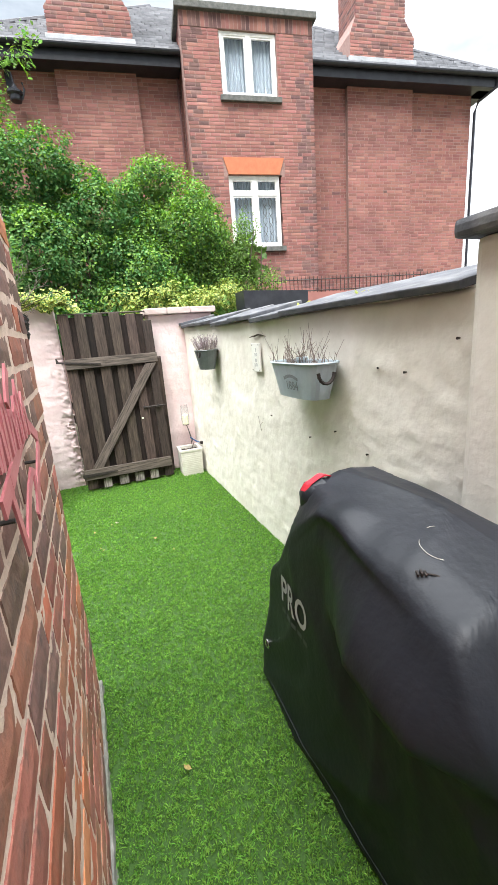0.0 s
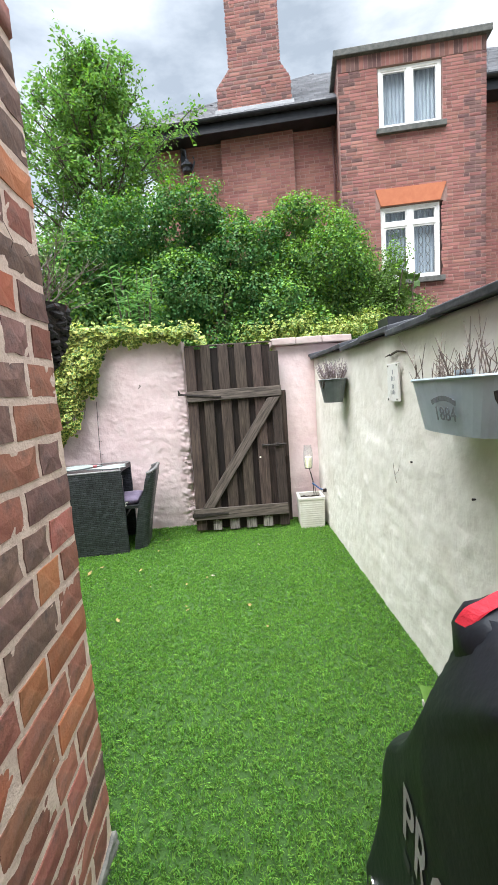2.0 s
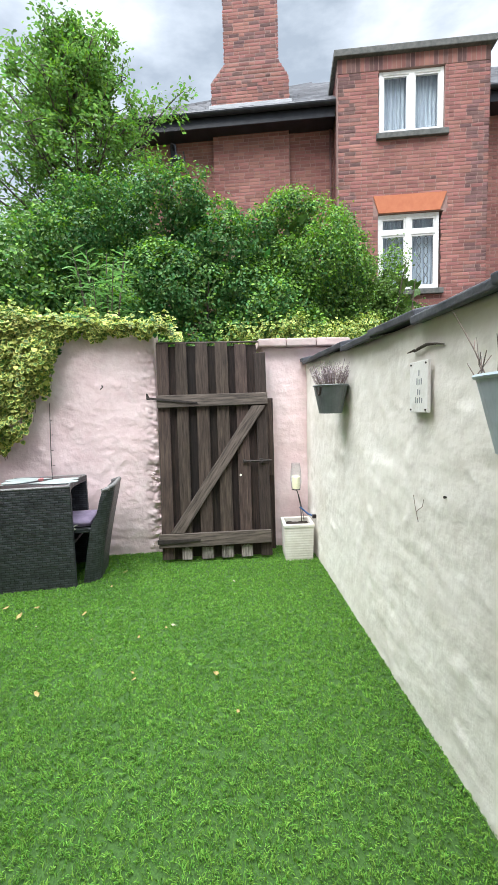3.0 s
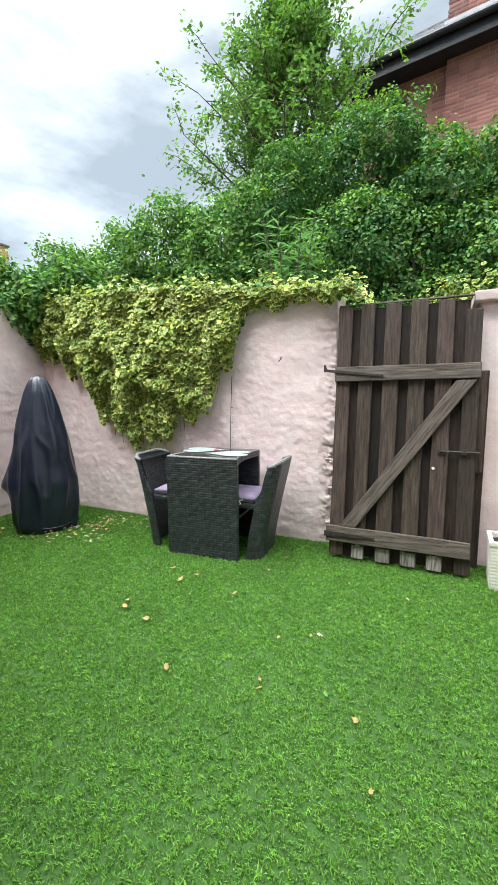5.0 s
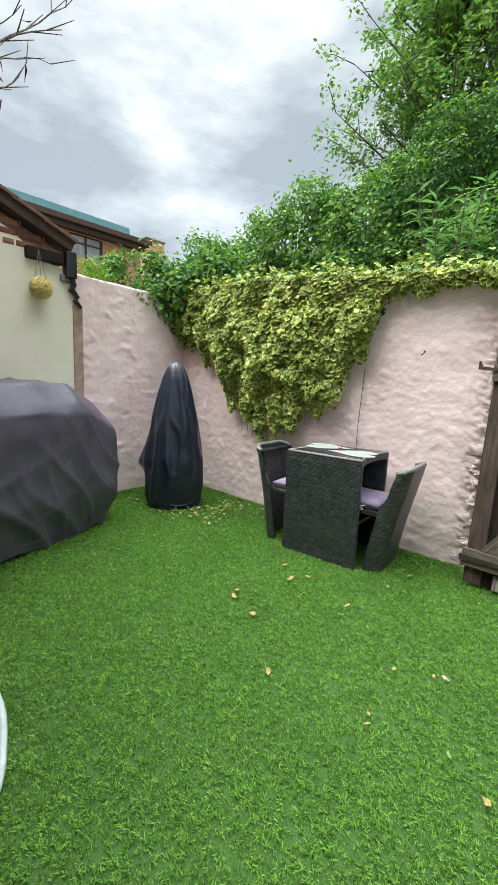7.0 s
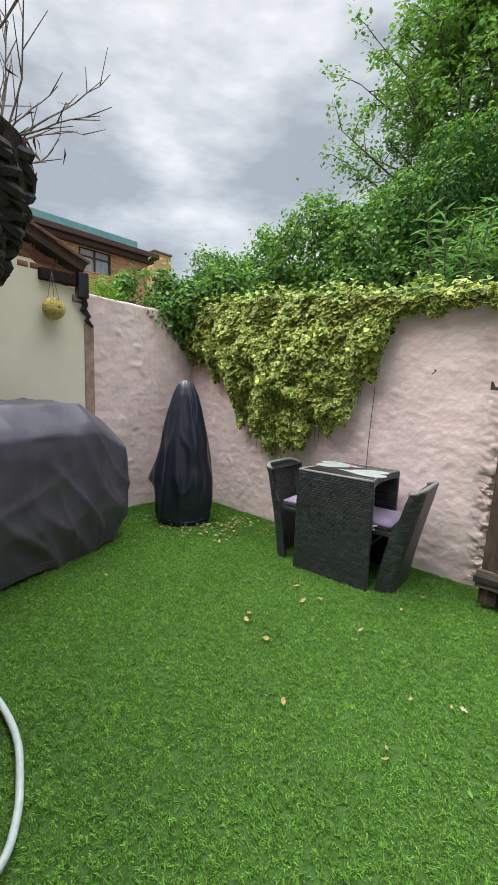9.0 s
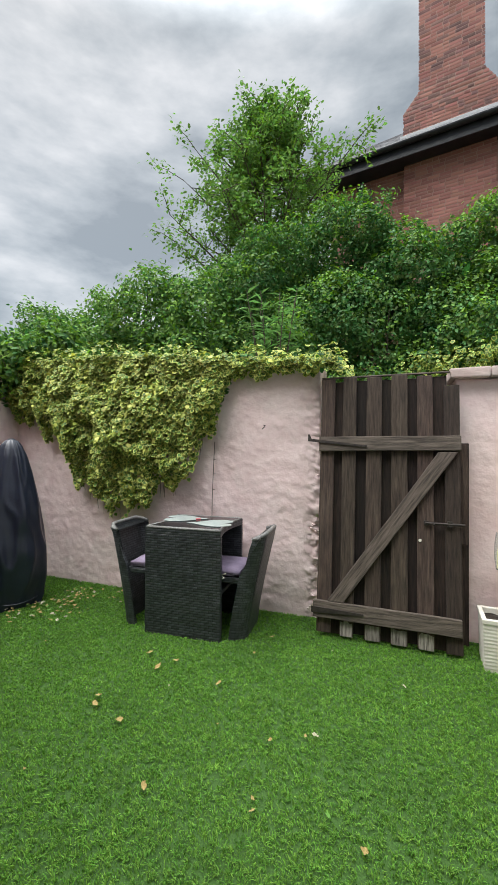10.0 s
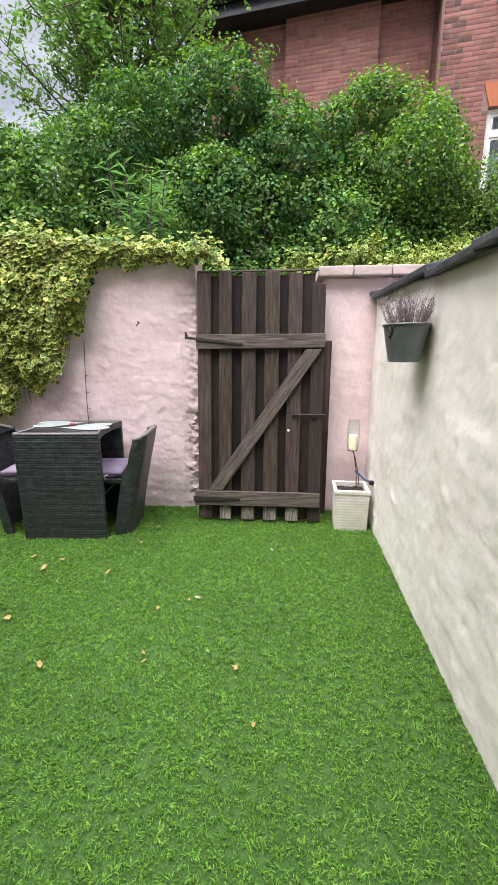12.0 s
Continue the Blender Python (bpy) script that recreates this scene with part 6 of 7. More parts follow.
def build_barbecue_near():
    th = thing("covered_barbecue", "gas barbecue under a black fabric cover with grey lettering", "barbecue", pose(0.95, 0.85, 0))
    ox, oy = 0.95, 0.85

    def height(x, y):
        X, Y = x + ox, y + oy
        edge = float(np.interp(X, [0.69, 0.80], [0.0, 1.0]))
        far = (1 - edge) * float(np.interp(Y, [1.02, 1.20, 1.38, 1.46], [0.99, 0.80, 0.61, 0.55])) + edge * float(np.interp(Y, [1.18, 1.25, 1.32, 1.46], [0.985, 0.93, 0.63, 0.56]))
        near = float(np.interp(Y, [0.22, 0.34, 0.42, 0.52], [0.55, 0.60, 0.82, 0.965]))
        # the hood is rounded and falls away towards the wall, and sinks a little towards its near end
        lid = float(np.interp(X, [0.70, 0.80, 0.95, 1.05, 1.13, 1.24], [-0.03, 0.0, 0.025, 0.01, -0.04, -0.16])) - 0.075 * max(0.0, 1.0 - Y)
        knob = 0.02 * math.exp(-((X - 0.75) ** 2 + (Y - 0.95) ** 2) / 0.004)
        return min(far, near) + lid + knob - 0.04 * max(0.0, 0.45 - abs(Y - 0.62)) * (1 - edge)

    bm = cover_mesh((0.70 - ox, 1.235 - ox, 0.22 - oy, 1.45 - oy), height, (0.0, -0.02), 0.042, 3.0, hem=0.01, n=260, round_r=0.05, flare=0.055)
    for v in bm.verts:
        # the hood stands out over the cabinet below
        z, y = v.co.z, v.co.y + oy
        if v.co.x < -0.1 and y < 1.0:
            v.co.x -= 0.11 * math.exp(-((z - 0.70) / (0.17 if z > 0.70 else 0.05)) ** 2) * min(1.0, (1.0 - y) / 0.25) * max(0.0, min(1.0, (y - 0.38) / 0.15))
    skin = bvhtree.BVHTree.FromBMesh(bm)
    part("cover", bm, M["cover"], th, smooth=True)

    def on_side(y, z, out=0.002):
        """The point of the cover's long side at this height."""
        hit = skin.ray_cast(Vector((-1.0, y - oy, z)), Vector((1, 0, 0)))[0]
        return Vector(((hit.x if hit else -0.25) - out, y - oy, z))

    # the rolled cloth over the lid's corner, with its strap
    bm = bmesh.new()
    bmesh.ops.create_uvsphere(bm, u_segments=28, v_segments=18, radius=1.0)
    for v in bm.verts:
        k = 1 + 0.10 * noise.noise(v.co * 1.6) + 0.08 * ridge(v.co.x * 1.5 + v.co.z, v.co.y * 1.2, 4.0)
        v.co = Vector((v.co.x * 0.068, v.co.y * 0.078, v.co.z * 0.072)) * k
    bulge = part("corner_bulge", bm, M["cover"], th, smooth=True)
    bulge.location = (0.830 - ox, 1.205 - oy, 0.915)
    bm = bmesh.new()
    rows = []
    for i in range(15):
        a = radians(-66 + 7.6 * i)
        p = Vector((0.066 * math.sin(a), 0.030 - 0.004 * i, 0.074 * math.cos(a)))
        rows.append([p + Vector((0.004, w, 0.003 * math.sin(i * 0.9))) for w in (-0.013, -0.004, 0.005, 0.013)] + [p + Vector((0.002, w, -0.003)) for w in (0.013, -0.013)])
    loft(bm, rows, cap_lo=True)
    tab = part("pull_tab", bm, M["red"], th, "red webbing pull tab")
    tab.matrix_local = pose(0.830 - ox, 1.205 - oy, 0.925, 0, 0, 24)

    def lettering(text, y, z, size, material, name, squeeze=0.72):
        cu = bpy.data.curves.new(name, "FONT")
        cu.body, cu.size, cu.resolution_u, cu.offset = text, size, 3, 0.0022
        ob = new("tmp_text", cu)
        me = bpy.data.meshes.new_from_object(ob.evaluated_get(bpy.context.evaluated_depsgraph_get()))
        bpy.data.objects.remove(ob)
        bm = bmesh.new()
        bm.from_mesh(me)
        for _ in range(2):
            bmesh.ops.triangulate(bm, faces=bm.faces[:])
            bmesh.ops.subdivide_edges(bm, edges=[e for e in bm.edges if e.calc_length() > 0.012], cuts=1)
        bmesh.ops.triangulate(bm, faces=bm.faces[:])
        for v in bm.verts:
            yy = y - v.co.x * squeeze
            v.co = on_side(yy, z + v.co.y + (yy - y) * 0.08, 0.0025)
        part(name, bm, material, th)

    lettering("PRO", 1.292, 0.505, 0.148, M["print_grey"], "lettering")
    for k in range(5):
        bm = bmesh.new()
        bmesh.ops.create_grid(bm, x_segments=4, y_segments=2, size=0.5)
        for v in bm.verts:
            v.co = on_side(1.265 - k * 0.042 - v.co.x * 0.030, 0.468 - k * 0.004 + v.co.y * 0.018)
        part("lettering", bm, M["print_dim"], th, "dim grey print too faint to read")
    bm = bmesh.new()
    tube(bm, [on_side(1.405 + 0.014 * math.cos(a), 0.215 + 0.017 * math.sin(a), 0.003) for a in [2 * math.pi * k / 16 for k in range(17)]], 0.0045, 6, cap=False)
    part("eyelet", bm, M["steel"], th, "bright metal eyelet")
    bm = bmesh.new()
    for k in range(3):
        box(bm, -0.018 + k * 0.012, -0.010 + k * 0.012, -0.012, 0.012, 0, 0.008 + 0.004 * (k % 2), 0.002)
    tube(bm, [(0.01, 0, 0.004), (0.03, -0.008, 0.005), (0.05, -0.012, 0.001)], 0.003, 5)
    bk = part("buckle", bm, M["iron"], th, "black plastic strap buckle")

    def on_top(x, y):
        hit = skin.ray_cast(Vector((x - ox, y - oy, 2.0)), Vector((0, 0, -1)))[0]
        return Vector((x - ox, y - oy, (hit.z if hit else 1.0) + 0.002))

    bk.matrix_local = Matrix.Translation(on_top(0.745, 0.665)) @ pose(0, 0, 0, 0, 0, -30) @ Matrix.Scale(0.7, 4)
    bm = bmesh.new()
    tube(bm, [on_top(0.84 + 0.05 * math.cos(a), 0.70 + 0.05 * math.sin(a)) for a in [2.2 + 0.22 * k for k in range(9)]], 0.0007, 4)
    part("thread", bm, M["planter"], th, "loose white thread")
    bm = bmesh.new()
    tube(bm, [on_top(0.86 + 0.02 * math.cos(a), 0.745 + 0.02 * math.sin(a)) for a in (0.6, 1.1, 1.6)], 0.0008, 4)
    part("thread", bm, M["planter"], th, "loose white thread")
    bm = bmesh.new()
    tube(bm, [on_side(0.26 + 0.012 * k, 0.045, 0.0) for k in range(96)], 0.0018, 5)
    part("hem_seam", bm, M["cover"], th, "stitched hem")


def build_barbecue_far():
    th = thing("covered_barbecue", "large barbecue under a faded black crumpled cover against the cream wall", "barbecue", pose(-2.58, 2.56, 0, 0, 0, 19))

    def height(x, y):
        a = float(np.interp(y, [-0.82, -0.65, -0.45, 0.44, 0.82], [0.75, 0.95, 1.13, 1.145, 0.90]))
        b = float(np.interp(x, [-0.30, -0.05, 0.26, 0.48], [0.99, 1.0, 0.985, 0.80]))
        return a * b

    bm = cover_mesh((-0.27, 0.46, -0.80, 0.80), height, (0.05, 0), 0.062, 11.0, hem=0.02, n=320, flare=0.0, round_r=0.10, levels=56, inner=30)
    for v in bm.verts:
        # the lower cloth is gathered inwards to the hem
        if v.co.z < 0.34 and v.co.x > 0.1:
            v.co.x -= 0.20 * (0.34 - v.co.z)
        if v.co.z < 0.30 and v.co.y > 0.5:
            v.co.y -= 0.25 * (0.30 - v.co.z)
    skin = bvhtree.BVHTree.FromBMesh(bm)
    part("cover", bm, M["plum"], th, smooth=True)

    def on_front(y, z):
        hit = skin.ray_cast(Vector((1.5, y, z)), Vector((-1, 0, 0)))[0]
        return Vector(((hit.x if hit else 0.4) + 0.001, y, z))

    bm = bmesh.new()
    tube(bm, [on_front(-0.66 + 0.016 * k, 0.085) for k in range(56)], 0.002, 5)
    part("hem_seam", bm, M["plum"], th, "stitched hem with a drawcord")


def build_parasol():
    th = thing("covered_parasol", "folded parasol under a shiny navy black cover", "parasol", pose(-2.51, 4.095, 0))
    bm = bmesh.new()
    rings = []
    n = 96
    prof = [(0.0, 0.235), (0.06, 0.25), (0.2, 0.268), (0.38, 0.272), (0.46, 0.268), (0.55, 0.252), (0.75, 0.225), (0.95, 0.188), (1.1, 0.155), (1.22, 0.118), (1.31, 0.078), (1.355, 0.045), (1.37, 0.012)]
    zs = [p[0] for p in prof]
    for j in range(56):
        z = 1.37 * (j / 55) ** 0.92
        r = float(np.interp(z, zs, [p[1] for p in prof]))
        ring = []
        for i in range(n):
            a = 2 * math.pi * i / n
            low = min(1.0, r / 0.25)
            sway = 0.5 * noise.noise(Vector((z * 1.3, 0, 1)))
            fold = 0.010 * math.sin(a * 3 + sway) + 0.030 * ridge(math.cos(a + sway) * 1.5, math.sin(a + sway) * 1.5, 3.3 + z * 0.25) + 0.014 * ridge(math.cos(a) * 2.2 + z * 1.6, math.sin(a) * 2.2 - z * 1.1, 9.0 + z) + 0.008 * noise.noise(Vector((math.cos(a) * 3, math.sin(a) * 3, z * 6)))
            # the gathered flap of cloth at the draw line
            da = math.atan2(math.sin(a - radians(232)), math.cos(a - radians(232)))
            flap = 0.060 * math.exp(-(da / 0.30) ** 2) * math.exp(-((z - 0.42) / (0.22 if z > 0.42 else 0.05)) ** 2)
            rr = r + (fold - 0.012) * low + flap
            ring.append((rr * math.cos(a), rr * math.sin(a), max(0.004, z + 0.012 * math.sin(a * 3) * (1 - z / 1.37))))
        rings.append(ring)
    loft(bm, rings)
    bmesh.ops.recalc_face_normals(bm, faces=bm.faces[:])
    part("cover", bm, M["navy"], th, smooth=True)
    bm = bmesh.new()
    tube(bm, [(0.0, 0.0, 0.0), (0.0, 0.0, 1.30)], 0.022, 8)
    part("pole", bm, M["iron"], th)
    bm = bmesh.new()
    tube(bm, [(0.25 * math.cos(a), 0.25 * math.sin(a), 0.06 + 0.006 * math.sin(a * 4)) for a in [2 * math.pi * k / 40 for k in range(41)]], 0.004, 5, cap=False)
    part("drawcord", bm, M["navy"], th)


build_barbecue_near()
build_barbecue_far()
build_parasol()


# ---- things on the cream wall ----
def wall_x(y):
    return 1.25 + 0.035 * (y + 3) / 7.7


def oval_ring(rx, ry, z, n=28, flat=0.0, p=3.0):
    out = []
    for k in range(n):
        a = 2 * math.pi * k / n
        c, s = math.cos(a), math.sin(a)
        out.append((rx * math.copysign(abs(c) ** (2 / p), c), ry * math.copysign(abs(s) ** (2 / p), s), z))
    return out


def build_trough():
    """A zinc wall trough with dead stems."""
    cy, zb, zt = 1.885, 1.160, 1.332
    x = wall_x(cy) - 0.105
    th = thing("wall_trough", "blue-grey zinc wall planter printed 1884 with dead stems", "planter", pose(x, cy, zb))
    h = zt - zb
    bm = bmesh.new()
    loft(bm, [oval_ring(0.070, 0.19, 0), oval_ring(0.098, 0.246, h), oval_ring(0.092, 0.240, h), oval_ring(0.072, 0.20, 0.03)], cap_lo=True, cap_hi=False)
    part("body", bm, M["zinc"], th, smooth=False)
    bm = bmesh.new()
    rim = oval_ring(0.099, 0.247, h)
    tube(bm, rim + rim[:1], 0.006, 6, cap=False)
    part("rim", bm, M["zinc"], th)
    bm = bmesh.new()
    loft(bm, [oval_ring(0.088, 0.234, h - 0.035), oval_ring(0.04, 0.17, h - 0.022)], cap_hi=True)
    part("soil", bm, M["soil"], th)
    r2 = random.Random(22)
    for k in range(64):
        bm = bmesh.new()
        y0, x0 = r2.uniform(-0.22, 0.22), r2.uniform(-0.06, 0.06)
        p = Vector((x0, y0, h - 0.03))
        d = Vector((r2.uniform(-0.5, 0.3), r2.uniform(-0.7, 0.7), r2.uniform(0.8, 1.4)))
        ln = r2.uniform(0.05, 0.15)
        q = p + d * ln * 0.55
        e = q + (d + Vector((r2.uniform(-.5, .5), r2.uniform(-.5, .5), 0.2))) * ln * 0.5
        tube(bm, [p, q, e], [0.0018, 0.0014, 0.0007], 4)
        tube(bm, [q, q + Vector((r2.uniform(-.03, .03), r2.uniform(-.04, .04), r2.uniform(0.01, 0.05)))], [0.0018, 0.0008], 4)
        part("stem", bm, M["twig"], th)
    for sy in (-1,):
        bm = bmesh.new()
        tube(bm, [(-0.02 + 0.035 * math.cos(a) * 1.2, sy * 0.248, h - 0.03 - 0.05 * abs(math.sin(a)) - 0.01) for a in [math.pi * k / 8 for k in range(9)]], 0.008, 6)
        part("rope_handle", bm, M["iron"], th, "dark rope handle")

    def letters(body, y, z, size):
        cu = bpy.data.curves.new("lettering", "FONT")
        cu.body, cu.size, cu.extrude, cu.align_x, cu.resolution_u = body, size, 0.0008, "CENTER", 2
        ob = new("tmp_text", cu)
        me = bpy.data.meshes.new_from_object(ob.evaluated_get(bpy.context.evaluated_depsgraph_get()))
        bpy.data.objects.remove(ob)
        me.materials.append(M["ink"])
        lt = new("lettering", me)
        lt.parent = th
        lt.matrix_local = pose(-0.0855, y, z) @ Euler((radians(90 + 8.5), 0, radians(-90))).to_matrix().to_4x4()

    letters("1884", -0.045, 0.045, 0.062)
    for k in range(9):
        t = (k - 4) / 4
        lt = part("lettering", boxed(-0.001, 0.001, -0.0065, 0.0065, -0.008, 0.008), M["ink"], th)
        lt.matrix_local = pose(-0.0950, -0.045 - t * 0.062, 0.113 - 0.012 * t * t, 14 * t, -9, 0)


def build_nested_pot():
    th = thing("small_pot", "small blue-grey pot standing inside the zinc wall planter", "pot", pose(wall_x(1.88) - 0.105, 1.885, 1.300))
    bm = bmesh.new()
    loft(bm, [oval_ring(0.020, 0.020, 0, p=2), oval_ring(0.027, 0.027, 0.045, p=2), oval_ring(0.030, 0.030, 0.045, p=2), oval_ring(0.030, 0.030, 0.056, p=2), oval_ring(0.026, 0.026, 0.056, p=2), oval_ring(0.022, 0.022, 0.025, p=2)], cap_lo=True)
    part("body", bm, M["zinc"], th)


def build_pot():
    cy = 3.60
    x = wall_x(cy) - 0.10
    th = thing("wall_pot", "small dark grey wall pot holding faded lavender", "planter", pose(x, cy, 1.222))
    bm = bmesh.new()
    loft(bm, [oval_ring(0.065, 0.09, 0, p=2.3), oval_ring(0.095, 0.135, 0.165, p=2.3), oval_ring(0.089, 0.129, 0.165, p=2.3), oval_ring(0.065, 0.09, 0.03, p=2.3)], cap_lo=True, cap_hi=False)
    part("body", bm, M["dkpot"], th)
    bm = bmesh.new()
    rim = oval_ring(0.096, 0.136, 0.165, p=2.3)
    tube(bm, rim + rim[:1], 0.005, 6, cap=False)
    part("rim", bm, M["dkpot"], th)
    bm = bmesh.new()
    loft(bm, [oval_ring(0.086, 0.125, 0.14, p=2.3), oval_ring(0.03, 0.05, 0.15, p=2.3)])
    part("soil", bm, M["soil"], th)
    bm = bmesh.new()
    tube(bm, [(-0.088, -0.075 + 0.04 * math.cos(a), 0.155 - 0.045 * math.sin(a)) for a in [math.pi * k / 8 for k in range(9)]], 0.007, 6)
    part("rope_handle", bm, M["iron"], th, "dark rope handle")
    r2 = random.Random(23)
    bm = bmesh.new()
    pos, tip = [], []
    for k in range(130):
        a, rr = r2.uniform(0, 6.28), r2.random() ** 0.5
        p = Vector((rr * 0.07 * math.cos(a), rr * 0.11 * math.sin(a), 0.145))
        d = Vector((math.cos(a) * rr * 0.5, math.sin(a) * rr * 0.75 + 0.18, 1)).normalized()
        e = p + d * r2.uniform(0.09, 0.16)
        tube(bm, [p, p.lerp(e, 0.5) + Vector((r2.uniform(-.006, .006), r2.uniform(-.006, .006), 0)), e], [0.0016, 0.0013, 0.0008], 3)
        for j in range(8):
            pos.append(tuple(p.lerp(e, 0.35 + 0.65 * j / 7)))
            tip.append((r2.uniform(-1, 1), r2.uniform(-1, 1), 0.9))
    part("dried_plant", bm, M["twig"], th)["kind"] = "stuff"
    pos, tip = np.array(pos), np.array(tip)
    scatter("foliage", LANCE, pos, np.random.default_rng(3).normal(size=pos.shape), tip, 0.022, [M["lavender"]], th, "faded lavender leaves")


def build_plaque():
    y, z = 2.655, 1.333
    th = thing("wall_plaque", "small white painted wooden plaque with faint grey writing", "plaque", pose(wall_x(y) - 0.022, y, z))
    part("board", boxed(-0.006, 0.006, -0.068, 0.068, -0.095, 0.095, 0.003), M["plaque"], th)
    r2 = random.Random(24)
    for k, (zz, w) in enumerate(((0.05, 0.014), (0.018, 0.05), (-0.02, 0.03), (-0.05, 0.06))):
        for j in range(max(1, int(w / 0.013))):
            bm = boxed(-0.0072, -0.0062, -w / 2 + j * 0.016, -w / 2 + j * 0.016 + 0.005, zz - 0.010, zz + r2.uniform(0.008, 0.014))
            part("writing", bm, M["ink"], th)
    for yy, zz in ((-0.055, 0.084), (0.055, 0.084), (-0.055, -0.084), (0.055, -0.084)):
        bm = bmesh.new()
        bmesh.ops.create_cone(bm, cap_ends=True, segments=8, radius1=0.004, radius2=0.003, depth=0.004, matrix=pose(-0.007, yy, zz, 0, 90, 0))
        part("screw", bm, M["iron"], th)


build_trough()
build_nested_pot()
build_pot()
build_plaque()


def ribbed_planter(name, label, w, d, h, m, rim=0.022, wall=0.016):
    th = thing(name, label, "planter", m)
    bm = bmesh.new()
    rings = []
    k = 13
    for i in range(k * 2 + 1):
        z = (h - 0.03) * i / (k * 2)
        s = 0.93 + 0.07 * z / h
        o = 0.0014 if i % 2 else 0.0
        rings.append([(sx * (w / 2 * s - o), sy * (d / 2 * s - o), z) for sx, sy in ((1, 1), (-1, 1), (-1, -1), (1, -1))])
    for off, z in ((0.0, h - 0.028), (-0.004, h - 0.024), (-0.004, h - 0.003), (0.0, h), (rim - 0.004, h), (rim, h - 0.004), (rim, h - 0.09)):
        rings.append([(sx * (w / 2 - off), sy * (d / 2 - off), z) for sx, sy in ((1, 1), (-1, 1), (-1, -1), (1, -1))])
    loft(bm, rings, cap_lo=True, cap_hi=False)
    part("body", bm, M["planter"], th)
    bm = bmesh.new()
    bmesh.ops.create_grid(bm, x_segments=10, y_segments=10, size=0.5, matrix=Matrix.Translation((0, 0, h - 0.035)) @ Matrix.Diagonal((w - 2 * rim + 0.004, d - 2 * rim + 0.004, 1, 1)))
    for v in bm.verts:
        v.co.z += 0.012 * noise.noise(v.co * 30)
    part("soil", bm, M["soil"], th)
    return th


ribbed_planter("square_planter", "square white ribbed planter with bare soil beside the gate", 0.245, 0.235, 0.305, pose(1.128, 4.475, 0.0, 0, 0, -2))


def build_leafy_planter():
    th = ribbed_planter("trough_planter", "white planter with broad green leaves beside the covered barbecue", 0.245, 0.32, 0.28, pose(1.122, 1.685, 0.0, 0, 0, 0), rim=0.016)
    pos = np.array([(-0.07, 0.11, 0.25), (-0.04, 0.08, 0.25), (0.03, 0.10, 0.26), (0.06, 0.03, 0.26), (-0.03, 0.02, 0.25), (0.02, -0.03, 0.25), (0.07, 0.12, 0.26)])
    tip = np.array([(-0.55, 0.35, 0.75), (-0.1, 0.1, -0.4), (-0.25, 0.25, 0.85), (0.35, 0.2, 0.8), (-0.5, -0.3, 0.7), (0.3, -0.3, 0.8), (0.4, 0.4, 0.7)])
    nrm = np.array([(0.3, -0.8, 0.6)] * 7) + np.random.default_rng(5).normal(size=(7, 3)) * 0.25
    scatter("leaf", BROAD, pos, nrm, tip, np.array([0.115, 0.08, 0.125, 0.115, 0.09, 0.10, 0.11]), [M["broad"]], th, "broad light green leaves")


build_leafy_planter()


